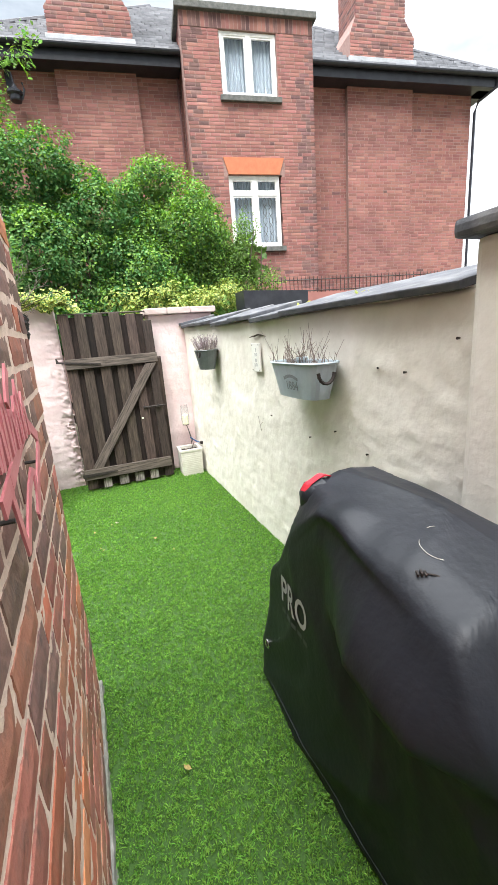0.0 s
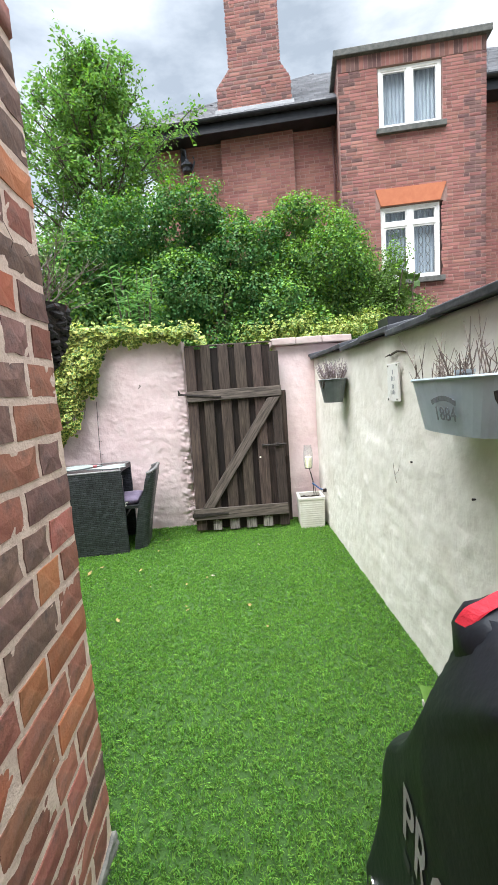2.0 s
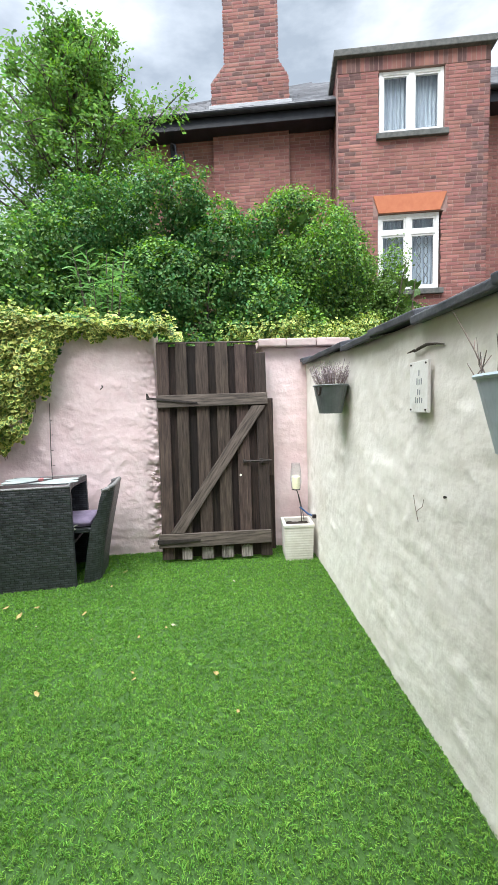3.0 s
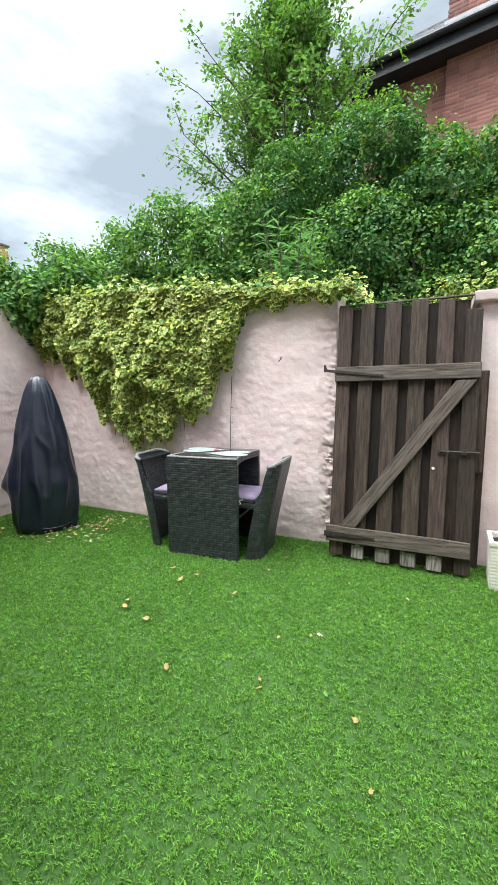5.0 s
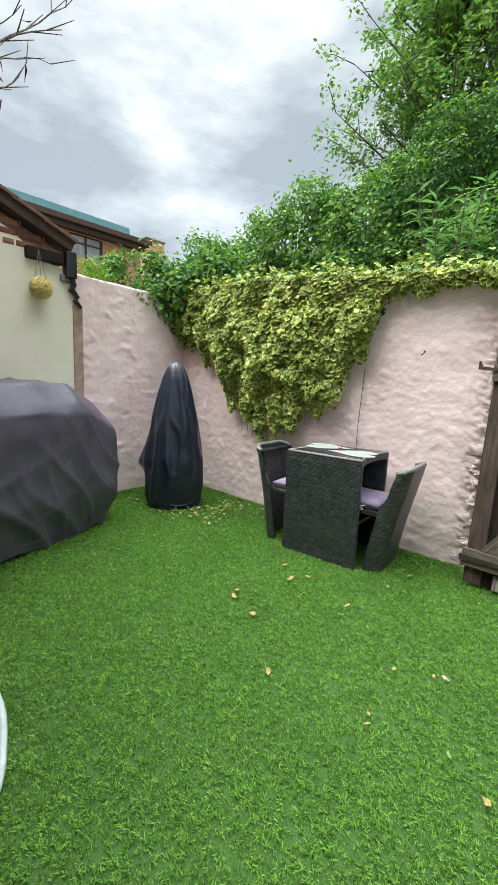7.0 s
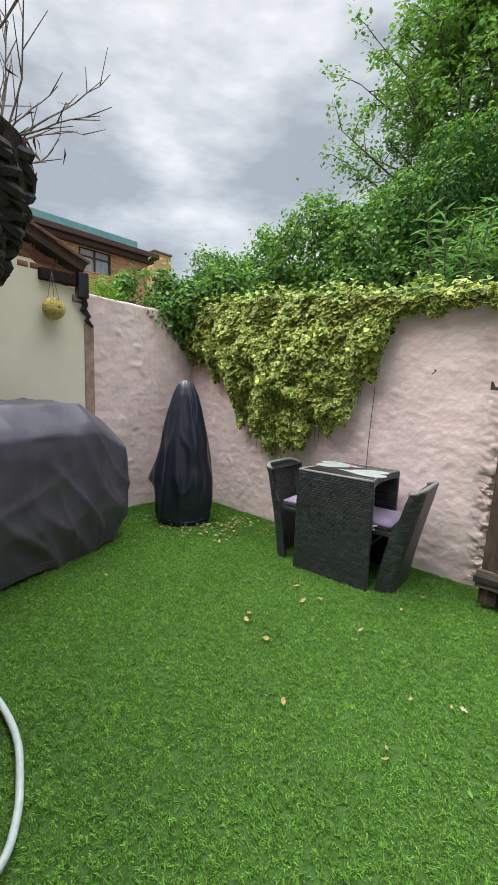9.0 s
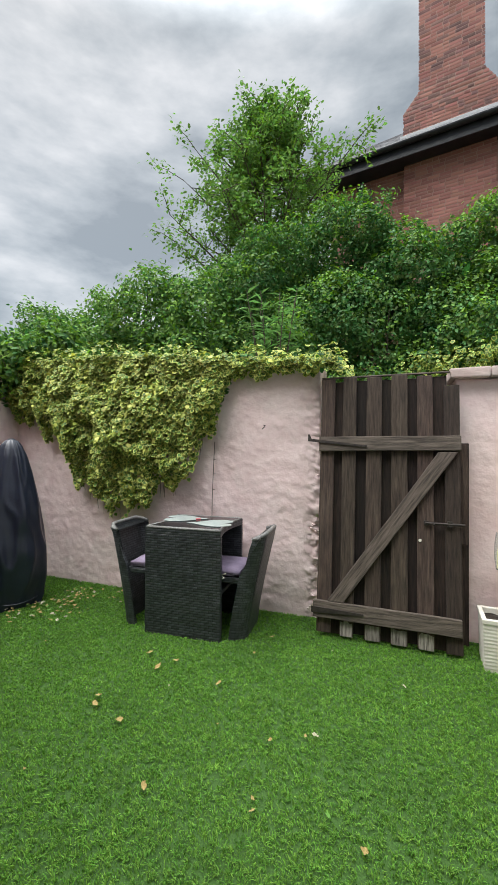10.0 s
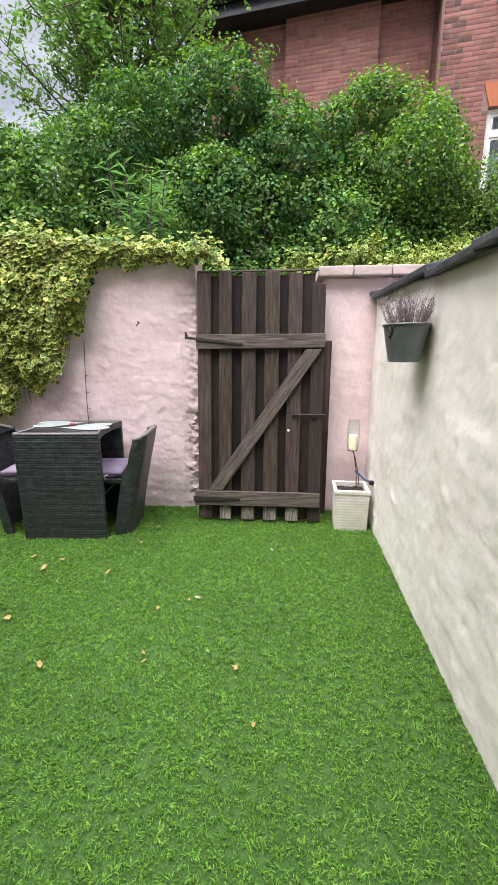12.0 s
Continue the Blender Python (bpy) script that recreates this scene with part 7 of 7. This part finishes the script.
def build_small_fixings():
    # candle lantern on a twisted stake by the gate
    th = thing("candle_holder", "glass candle holder with an ivory candle on a thin rusty stake", "candle", pose(1.150, 4.60, 0.0))
    bm = bmesh.new()
    tube(bm, [(0.03, -0.08, 0.22), (0.028, -0.05, 0.40), (0.012, 0, 0.52), (0.0, 0, 0.545)], 0.004, 6)
    tube(bm, [(0.06, -0.06, 0.22), (0.05, -0.02, 0.36), (0.02, 0, 0.5)], 0.003, 6)
    tube(bm, [(0.035 * math.cos(a), 0.035 * math.sin(a), 0.545) for a in [2 * math.pi * k / 12 for k in range(13)]], 0.003, 5, cap=False)
    part("stake", bm, M["iron"], th)
    circ = lambda r, z: [(r * math.cos(2 * math.pi * q / 20), r * math.sin(2 * math.pi * q / 20), z) for q in range(20)]
    bm = bmesh.new()
    loft(bm, [circ(0.033, 0.552), circ(0.033, 0.655), circ(0.028, 0.660), circ(0.01, 0.658)], cap_lo=True)
    part("candle", bm, M["wax"], th, "ivory pillar candle")
    bm = bmesh.new()
    loft(bm, [circ(0.038, 0.548), circ(0.048, 0.62), circ(0.046, 0.70), circ(0.036, 0.775), circ(0.034, 0.775), circ(0.044, 0.70), circ(0.046, 0.62), circ(0.036, 0.551)], cap_lo=False, cap_hi=False)
    gl = part("glass", bm, M["glass"], th, "clear glass chimney")
    gl.visible_shadow = False
    # blue cord tied to a bracket on the cream wall
    th = thing("blue_cord", "short blue cord tied from the stake to a wall bracket", "cord", pose(1.20, 4.55, 0.38))
    bm = bmesh.new()
    tube(bm, [(-0.03, 0.0, 0.02), (0.0, -0.02, -0.005), (0.03, -0.05, -0.03), (0.07, -0.10, -0.04)], 0.007, 6)
    part("cord", bm, M["cord"], th)
    bm = bmesh.new()
    box(bm, 0.055, 0.09, -0.115, -0.085, -0.055, -0.025, 0.003)
    part("bracket", bm, M["iron"], th)
    # nails, holes, broken root on the cream wall
    r2 = random.Random(30)
    for y, z in ((1.28, 1.30), (1.43, 1.31), (1.75, 0.98), (1.50, 0.92), (1.05, 1.42), (0.98, 1.38), (2.5, 0.95), (2.0, 0.9)):
        bm = bmesh.new()
        bmesh.ops.create_cone(bm, cap_ends=True, segments=8, radius1=0.005, radius2=0.003, depth=0.014, matrix=pose(0, 0, 0, 0, 90, 0))
        nl = part("nail", bm, M["iron"], None)
        nl.location = (wall_x(y) - 0.005, y, z)
        tagged(nl, "rusty nail stub in the cream wall", "nail", "nails in the wall")
    th = thing("root_stub", "broken grey root lying in a crack of the cream wall", "root", pose(wall_x(2.62) - 0.012, 2.62, 1.475))
    bm = bmesh.new()
    tube(bm, [(0.005, 0.11, -0.004), (-0.006, 0.06, 0.0), (-0.004, 0.0, 0.008), (0.0, -0.06, 0.002), (0.004, -0.10, -0.006)], [0.003, 0.006, 0.006, 0.004, 0.002], 6)
    tube(bm, [(-0.004, 0.09, 0), (-0.018, 0.12, -0.008)], [0.005, 0.002], 5)
    part("root", bm, M["bark"], th)
    th = thing("ivy_remnant", "dried ivy tendril clinging to the cream wall", "root", pose(wall_x(2.68) - 0.010, 2.68, 0.86))
    bm = bmesh.new()
    tube(bm, [(0, 0.0, -0.05), (-0.004, 0.01, -0.01), (0, 0.03, 0.015), (0, 0.04, 0.05)], 0.0014, 5)
    tube(bm, [(-0.004, 0.01, -0.01), (0, -0.03, 0.02), (0, -0.04, 0.05)], 0.0011, 5)
    part("tendril", bm, M["twig"], th)
    # thin cable down the pink wall
    th = thing("wall_cable", "thin dark wire hanging down the pink wall behind the table", "cable", pose(-0.93, WALL_B - 0.02, 0.0))
    bm = bmesh.new()
    tube(bm, [(0.02, 0, 1.35), (0.01, -0.004, 1.1), (0.0, 0, 0.9), (-0.005, 0, 0.5)], 0.003, 5)
    for z in (1.2, 1.08, 0.95, 0.82):
        tube(bm, [(0.008, -0.002, z), (0.03, -0.004, z + 0.003)], 0.002, 4)
    part("wire", bm, M["iron"], th)
    th = thing("wall_hook", "small bent iron hook in the pink wall", "hook", pose(-0.47, WALL_B - 0.02, 1.47))
    bm = bmesh.new()
    tube(bm, [(0, 0.02, 0.01), (0, -0.02, 0.012), (0.012, -0.03, 0.0), (-0.012, -0.03, -0.02)], 0.004, 5)
    part("hook", bm, M["iron"], th)
    # weeds on the coping
    for x, y, z, n in ((1.40, 1.75, 1.605, 22), (1.46, 2.35, 1.625, 7)):
        th = thing("coping_weed", "small yellow-green weed growing from the slate coping", "weeds", pose(x, y, z), group="weeds on the coping")
        r = np.random.default_rng(int(y * 10))
        pos = r.normal(0, 0.022, (n, 3)) * np.array([1, 1.6, 0.2])
        scatter("foliage", OVAL, pos, r.normal(size=(n, 3)), np.column_stack([r.normal(0, 0.9, n), r.normal(0, 0.9, n), np.ones(n)]), r.uniform(0.025, 0.055, n), [M["ivy_yellow"]], th)
    # a garden hose on the grass by the wing
    th = thing("garden_hose", "pale blue-grey garden hose looping over the artificial grass", "hose", pose(-0.84, 2.03, 0.0))
    pts = [(-0.9, -0.2, 0.03), (-0.62, 0.0, 0.03), (-0.42, 0.075, 0.035), (-0.25, 0.095, 0.04), (-0.05, 0.085, 0.04), (0.12, 0.04, 0.035), (0.22, 0.0, 0.03), (0.31, -0.06, 0.03), (0.36, -0.16, 0.03), (0.34, -0.26, 0.03)]
    P = [Vector(p) for p in pts]
    sm = []
    for i in range(len(P) - 1):
        p0, p1, p2, p3 = P[max(i - 1, 0)], P[i], P[i + 1], P[min(i + 2, len(P) - 1)]
        for k in range(8):
            t = k / 8
            sm.append(0.5 * ((2 * p1) + (p2 - p0) * t + (2 * p0 - 5 * p1 + 4 * p2 - p3) * t * t + (3 * p1 - p0 - 3 * p2 + p3) * t ** 3))
    bm = bmesh.new()
    tube(bm, sm + [P[-1]], 0.0125, 10)
    part("hose", bm, M["hose"], th, smooth=True)


build_small_fixings()


# ---- rosy steel sign on the brick wall ----
def build_sign():
    x = WING_X + 0.028
    th = thing("steel_sign", "rosy powder-coated cut steel sign fixed to the brick wall", "sign", pose(x, 0.85, 1.30))

    layer = [0]

    def stroke(pts, w):
        bm = bmesh.new()
        layer[0] += 1
        P = [Vector((0.0011 * layer[0], y - 0.85, z - 1.30)) for y, z in pts]
        n = len(P)
        L, R = [], []
        for i, p in enumerate(P):
            d = (P[min(i + 1, n - 1)] - P[max(i - 1, 0)]).normalized()
            s = Vector((0, -d.z, d.y)) * w * 0.8
            L.append(p + s), R.append(p - s)
        for i in range(n - 1):
            vs = [bm.verts.new(q + Vector((dx + 0.0003 * (i % 2), 0, 0))) for dx in (-0.002, 0.002) for q in (L[i], L[i + 1], R[i + 1], R[i])]
            for f in ((0, 1, 2, 3), (7, 6, 5, 4), (0, 4, 5, 1), (1, 5, 6, 2), (2, 6, 7, 3), (3, 7, 4, 0)):
                bm.faces.new([vs[k] for k in f])
        bmesh.ops.recalc_face_normals(bm, faces=bm.faces[:])
        part("cut_steel", bm, M["sign"], th)

    stroke([(0.93, 1.388), (1.04, 1.335), (1.17, 1.276), (1.16, 1.262), (1.05, 1.215), (0.94, 1.158)], 0.017)
    stroke([(0.94, 1.158), (0.975, 1.195), (0.99, 1.238), (0.96, 1.246), (0.90, 1.232), (0.83, 1.20), (0.766, 1.166)], 0.013)
    stroke([(0.766, 1.166), (0.750, 1.215), (0.735, 1.265), (0.745, 1.30)], 0.014)
    stroke([(0.66, 1.278), (0.74, 1.292), (0.82, 1.308), (0.90, 1.322), (0.985, 1.332)], 0.018)
    for k, y in enumerate((0.62, 0.67, 0.72, 0.77, 0.82, 0.865, 0.905, 0.945)):
        top = 1.40 if k % 3 else 1.425
        stroke([(y - 0.018, 1.315 + 0.002 * k), (y - 0.008, top - 0.02), (y + 0.004, top), (y + 0.014, top - 0.03), (y + 0.018, 1.322)], 0.010)
    stroke([(0.79, 1.40), (0.815, 1.43), (0.845, 1.455)], 0.012)
    for y, z in ((0.96, 1.35), (1.09, 1.235), (0.72, 1.24)):
        bm = bmesh.new()
        tube(bm, [(-0.03, y - 0.85, z - 1.30), (0.003, y - 0.85, z - 1.30)], 0.004, 6)
        part("fixing", bm, M["iron"], th)


build_sign()


# ---- hanging basket on the end of the wing ----
def build_basket():
    cx, cy, zb = -0.14, 1.855, 1.445
    th = thing("hanging_basket", "blackened wicker wall basket with bare dead branches", "basket", pose(cx, cy, zb))
    for k in range(13):
        z = k * 0.013
        r = 0.052 + 0.060 * math.sin(min(1.0, k / 12 * 0.9 + 0.1) * math.pi / 2)
        bm = bmesh.new()
        tube(bm, [((r + 0.008 * math.sin(a * 9 + k)) * math.cos(a), (r + 0.008 * math.sin(a * 9 + k)) * math.sin(a) * 0.85, z + 0.006 * math.sin(a * 9 + k * 3)) for a in [2 * math.pi * q / 40 for q in range(41)]], 0.009, 6, cap=False)
        part("strand", bm, M["dark_wicker"], th)
    bm = bmesh.new()
    loft(bm, [oval_ring(0.05, 0.045, 0.0, p=2), oval_ring(0.11, 0.095, 0.10, p=2), oval_ring(0.12, 0.10, 0.17, p=2)], cap_lo=True)
    part("soil", bm, M["soil"], th)
    r2 = random.Random(31)
    pos, tip = [], []
    for k in range(26):
        a = r2.uniform(-1.3, 1.9)
        d = Vector((math.cos(a) * 0.9, math.sin(a) * 0.7, r2.uniform(0.1, 1.3))).normalized()
        p = Vector((0.05 * math.cos(a), 0.05 * math.sin(a), 0.16))
        ln = r2.uniform(0.14, 0.30)
        bm = bmesh.new()
        pts, twigs = [p], []
        bend = Vector((r2.uniform(-.3, .3), r2.uniform(-.3, .3), r2.uniform(-.15, .3)))
        for j in range(9):
            d = (d + bend * 0.5 + Vector((r2.uniform(-.22, .22), r2.uniform(-.22, .22), r2.uniform(-.2, .22)))).normalized()
            pts.append(pts[-1] + d * ln / 9)
            if j > 1 and r2.random() < 0.7:
                e = pts[-1] + (d + Vector((r2.uniform(-.9, .9), r2.uniform(-.9, .9), r2.uniform(-.3, .9)))).normalized() * ln * 0.22
                twigs.append((pts[-1], e))
        tube(bm, pts, [0.0018 - 0.00014 * q for q in range(10)], 5)
        branch = part("branch", bm, M["twig"], th)
        for a0, a1 in twigs:
            part("twig", tube(bmesh.new(), [a0, a1], [0.0010, 0.0005], 4), M["twig"], branch)
        if k % 2 == 0:
            for j in range(9):
                pos.append(tuple(pts[1 + j % 5] + Vector((r2.uniform(-.02, .02), r2.uniform(-.02, .02), r2.uniform(-.03, .01)))))
                tip.append((r2.uniform(-.5, .5), r2.uniform(-.5, .5), -1))
    pos, tip = np.array(pos), np.array(tip)
    scatter("dead_foliage", LANCE, pos, np.random.default_rng(6).normal(size=pos.shape), tip, 0.022, [M["withered"]], th, "shrivelled brown leaves")
    bm = bmesh.new()
    tube(bm, [(-0.03, -0.138, 0.22), (-0.03, -0.08, 0.22), (-0.02, 0.0, 0.17)], 0.006, 6)
    part("bracket", bm, M["iron"], th)


build_basket()


# ---- cream outhouse at the side ----
def build_outhouse():
    th = thing("outhouse", "cream-painted outhouse gable with a dark roof edge and bare bricks", "outhouse", pose(WALL_L, 3.45, 0), kind="structure")
    X = -0.005
    slope = math.tan(radians(23))
    top = lambda y: 2.27 - slope * y
    bm = prism([(-3.4, -0.03), (0.0, -0.03), (0.0, 2.10), (-0.25, 2.16), (-0.5, 2.34), (-3.4, top(-3.4) - 0.12)], -0.24, "x")
    for v in bm.verts:
        v.co.x += 0.012
    part("gable_wall", bm, M["smooth_cream"], th)
    part("bare_strip", boxed(-0.05, 0.027, -0.012, 0.075, 0.0, 1.84, 0.006), M["bare"], th, "bare brown edge of the wall")
    lay = []
    for k in range(16):
        z = 2.0 + k * 0.075
        yt = (2.27 - z - 0.07) / slope if z > 2.22 else -0.04
        a, b = -3.2, yt
        if z > 2.22:
            lay += courses(max(a, b - 0.5), b, z, z + 0.065, seed=80 + k)
        elif z > 2.13:
            lay += courses(-0.40 + (z - 2.13) * -0.8, 0.0, z, z + 0.065, seed=80 + k)
    v, f, i = brick_mesh(lay, lambda u, z, d: (X + 0.008 + d, u, z))
    raw_mesh("bare_brickwork", v, f, [M["brick_j"]], th, i)["kind"] = "stuff"
    bm = prism([(-3.4, top(-3.4) - 0.05), (-0.15, 2.27 - slope * -0.15 - 0.05), (-0.15, 2.05), (-3.4, 2.05)], -0.15, "x")
    part("backing", bm, M["brick_dark_j"], th)
    L = 3.6 / math.cos(radians(24))
    bm = boxed(-0.16, 0.09, -L, 0.0, -0.03, 0.055, 0.006)
    vb = part("verge_board", bm, M["brownwood"], th, "dark brown timber verge board")
    vb.matrix_local = pose(0, -0.03, 2.30, -23)
    for k in range(14):
        bm = boxed(-2.2, 0.12, -0.30, 0.0, 0.0, 0.028, 0.006)
        tl = part("roof_tile", bm, M["clay"], th)
        tl.matrix_local = pose(0, 0.0 - k * 0.25 * math.cos(radians(23)), 2.345 + k * 0.25 * math.sin(radians(23)), -21)
    part("lintel_end", boxed(-0.02, 0.07, -0.40, -0.10, 2.15, 2.245, 0.012), M["wood_shade_lintel"], th, "dark rotten timber lintel end")
    part("corbel", boxed(-0.02, 0.05, -0.12, 0.0, 2.02, 2.08, 0.012), M["concrete"], th, "pale stone corbel")
    bm = bmesh.new()
    box(bm, 0.0, 0.10, -0.09, 0.0, 2.05, 2.27, 0.01)
    tube(bm, [(0.05, -0.04, 2.08), (0.045, -0.01, 2.00), (0.04, -0.03, 1.96), (0.05, 0.02, 1.90), (0.04, 0.0, 1.87), (0.03, 0.06, 1.82)], [0.03, 0.025, 0.032, 0.02, 0.026, 0.012], 7)
    part("gutter_end", bm, M["black"], th, "broken black gutter end")
    part("roof", boxed(-3.0, -0.2, -3.4, 0.0, -0.03, 2.0), M["brick_dark_j"], th)
    # hanging wicker ball
    b = thing("wicker_ball", "yellow wicker ball hung on strings against the outhouse", "ornament", pose(WALL_L + 0.11, 3.135, 1.915))
    r2 = random.Random(33)
    bm = bmesh.new()
    for k in range(26):
        q = Euler((r2.uniform(0, 6.28), r2.uniform(0, 6.28), r2.uniform(0, 6.28))).to_matrix()
        tube(bm, [q @ Vector((0.085 * math.cos(a), 0.085 * math.sin(a), 0.012 * math.sin(a * 3 + k))) for a in [2 * math.pi * t / 24 for t in range(25)]], 0.006, 5, cap=False)
    part("ball", bm, M["wicker"], b)
    bm = bmesh.new()
    for a in (0.6, 2.7, 4.8):
        tube(bm, [(0.05 * math.cos(a), 0.05 * math.sin(a), 0.07), (0.0, -0.01, 0.30)], 0.0025, 4)
    part("string", bm, M["twig"], b)


build_outhouse()


# ---- building far off beyond the side wall ----
def build_far_building():
    th = thing("brick_building", "low orange brick building with brown eaves and a teal flat roof", "building", pose(-14, 6.0, 0))
    W0, W1, Z0, Z1, ZT = 2.25, 3.45, 5.22, 5.98, 6.02
    v, f, i = brick_mesh(courses(-4, 5.0, 3.6, ZT, [(W0, W1, Z0, Z1)], seed=90), lambda u, z, d: (d, u, z))
    bm = bmesh.new()
    box(bm, -6, 0.004, -4, W0, 0, ZT), box(bm, -6, 0.004, W1, 5.0, 0, ZT), box(bm, -0.3, 0.003, W0, W1, 0, Z0), box(bm, -6, -1.0, W0, W1, 0, ZT)
    part("wall", bm, M["mortar_far"], th)
    raw_mesh("brickwork", v, f, [M["brick_pale"]], th, i)["kind"] = "stuff"
    part("fascia", boxed(-6.2, 0.25, -4.2, 5.15, ZT, ZT + 0.17, 0.02), M["brownwood"], th, "dark brown fascia")
    part("fascia", boxed(-6.2, 0.40, -4.2, 5.3, ZT + 0.174, ZT + 0.36, 0.02), M["brownwood"], th, "dark brown fascia")
    part("flat_roof", boxed(-6.2, -0.3, -4.2, 4.75, ZT + 0.364, 6.86, 0.02), M["teal"], th, "teal metal roof edge")
    w = part("window", boxed(-0.12, -0.04, W0 + 0.01, W0 + 0.07, Z0 + 0.01, Z1 - 0.01), M["brownwood"], th)
    for y0, y1 in ((W1 - 0.07, W1 - 0.01), ((W0 + W1) / 2 - 0.03, (W0 + W1) / 2 + 0.03)):
        part("mullion", boxed(-0.12, -0.04, y0, y1, Z0 + 0.01, Z1 - 0.01), M["brownwood"], w)
    part("transom", boxed(-0.12, -0.042, W0 + 0.07, W1 - 0.07, 5.70, 5.75), M["brownwood"], w)
    # opaque pane; its pale colour stands for the sky's reflection
    part("pane", boxed(-0.09, -0.08, W0 + 0.07, W1 - 0.07, Z0 + 0.02, Z1 - 0.02), M["net_sky"], w, "pane coloured pale like reflected sky")
    c = thing("brick_chimney", "stubby tan brick chimney beyond the flat roof", "chimney", pose(-15.5, 12.5, 0))
    part("stack", boxed(-0.35, 0.35, -0.45, 0.45, 0, 7.0, 0.02), M["brick_pale"], c)
    part("cap", boxed(-0.42, 0.42, -0.5, 0.5, 7.0, 7.08, 0.03), M["concrete"], c)


build_far_building()


# ---- fallen leaves and litter on the grass ----
def build_litter():
    r2 = random.Random(40)
    spots = [(-0.91, 3.79), (-0.77, 3.67), (-0.71, 3.77), (-0.87, 3.27), (-0.9, 3.33), (-0.68, 3.22), (-0.26, 4.27), (-0.37, 3.65), (0.16, 3.43), (0.2, 3.45), (0.32, 3.08), (-1.88, 2.96), (0.57, 3.99), (0.54, 2.75), (-0.3, 4.02), (0.02, 3.35), (-0.35, 3.55), (0.05, 3.05), (0.25, 1.2), (-0.35, 2.95), (0.45, 3.0)]
    for _ in range(150):
        a, rr = r2.uniform(-2.2, 0.9), r2.uniform(0.26, 0.85)
        spots.append((-2.42 + rr * math.cos(a), 4.30 + rr * 0.7 * math.sin(a)))
    for _ in range(22):
        spots.append((r2.uniform(-2.8, 1.1), r2.uniform(2.7, 4.5)))
    kinds = []
    for k in range(5):
        bm = bmesh.new()
        n = 14
        vs = [bm.verts.new(((1.0 if i % 2 else 0.84) * (0.8 + 0.7 * noise.noise(Vector((k * 3.1, i * 1.7, 0)))) * math.cos(2 * math.pi * i / n), (1.0 if i % 2 else 0.84) * (0.5 + 0.5 * noise.noise(Vector((k, i * 1.3, 5)))) * math.sin(2 * math.pi * i / n), 0.3 * noise.noise(Vector((i * 0.6, k * 2.3, 2))) + (0.10 if i % 2 else 0.0))) for i in range(n)]
        c = bm.verts.new((0, 0, -0.12))
        for i in range(n):
            bm.faces.new((vs[i], vs[(i + 1) % n], c))
        me = bpy.data.meshes.new("fallen_leaf")
        bm.to_mesh(me)
        bm.free()
        me.materials.append(M["dead_leaf"] if k < 3 else M["pale_leaf"] if k == 3 else M["broad"])
        kinds.append(me)
    for i, (x, y) in enumerate(spots):
        if not (-3.1 < x < 1.2 and y < 4.68):
            continue
        k = (0, 1, 2)[i % 3] if i < 9 else r2.choice((0, 1, 2, 3, 4))
        s = r2.uniform(0.022, 0.032) if i < 8 else r2.uniform(0.012, 0.02) if i < 15 else r2.uniform(0.013, 0.024) if i < 173 else r2.uniform(0.007, 0.013)
        ob = new("fallen_leaf", kinds[k])
        ob.matrix_world = pose(x, y, 0.028, r2.uniform(-20, 20), r2.uniform(-20, 20), r2.uniform(0, 360)) @ Matrix.Diagonal((s, s, s, 1))
        tagged(ob, "dry brown leaf fallen on the artificial grass" if k < 3 else "pale scrap of leaf on the artificial grass", "leaf", "fallen leaves")


M["pale_leaf"] = mat("pale_dry_leaf", (0.28, 0.27, 0.17), (0.42, 0.40, 0.28), scale=30, rough=0.8, bump=0)
build_litter()
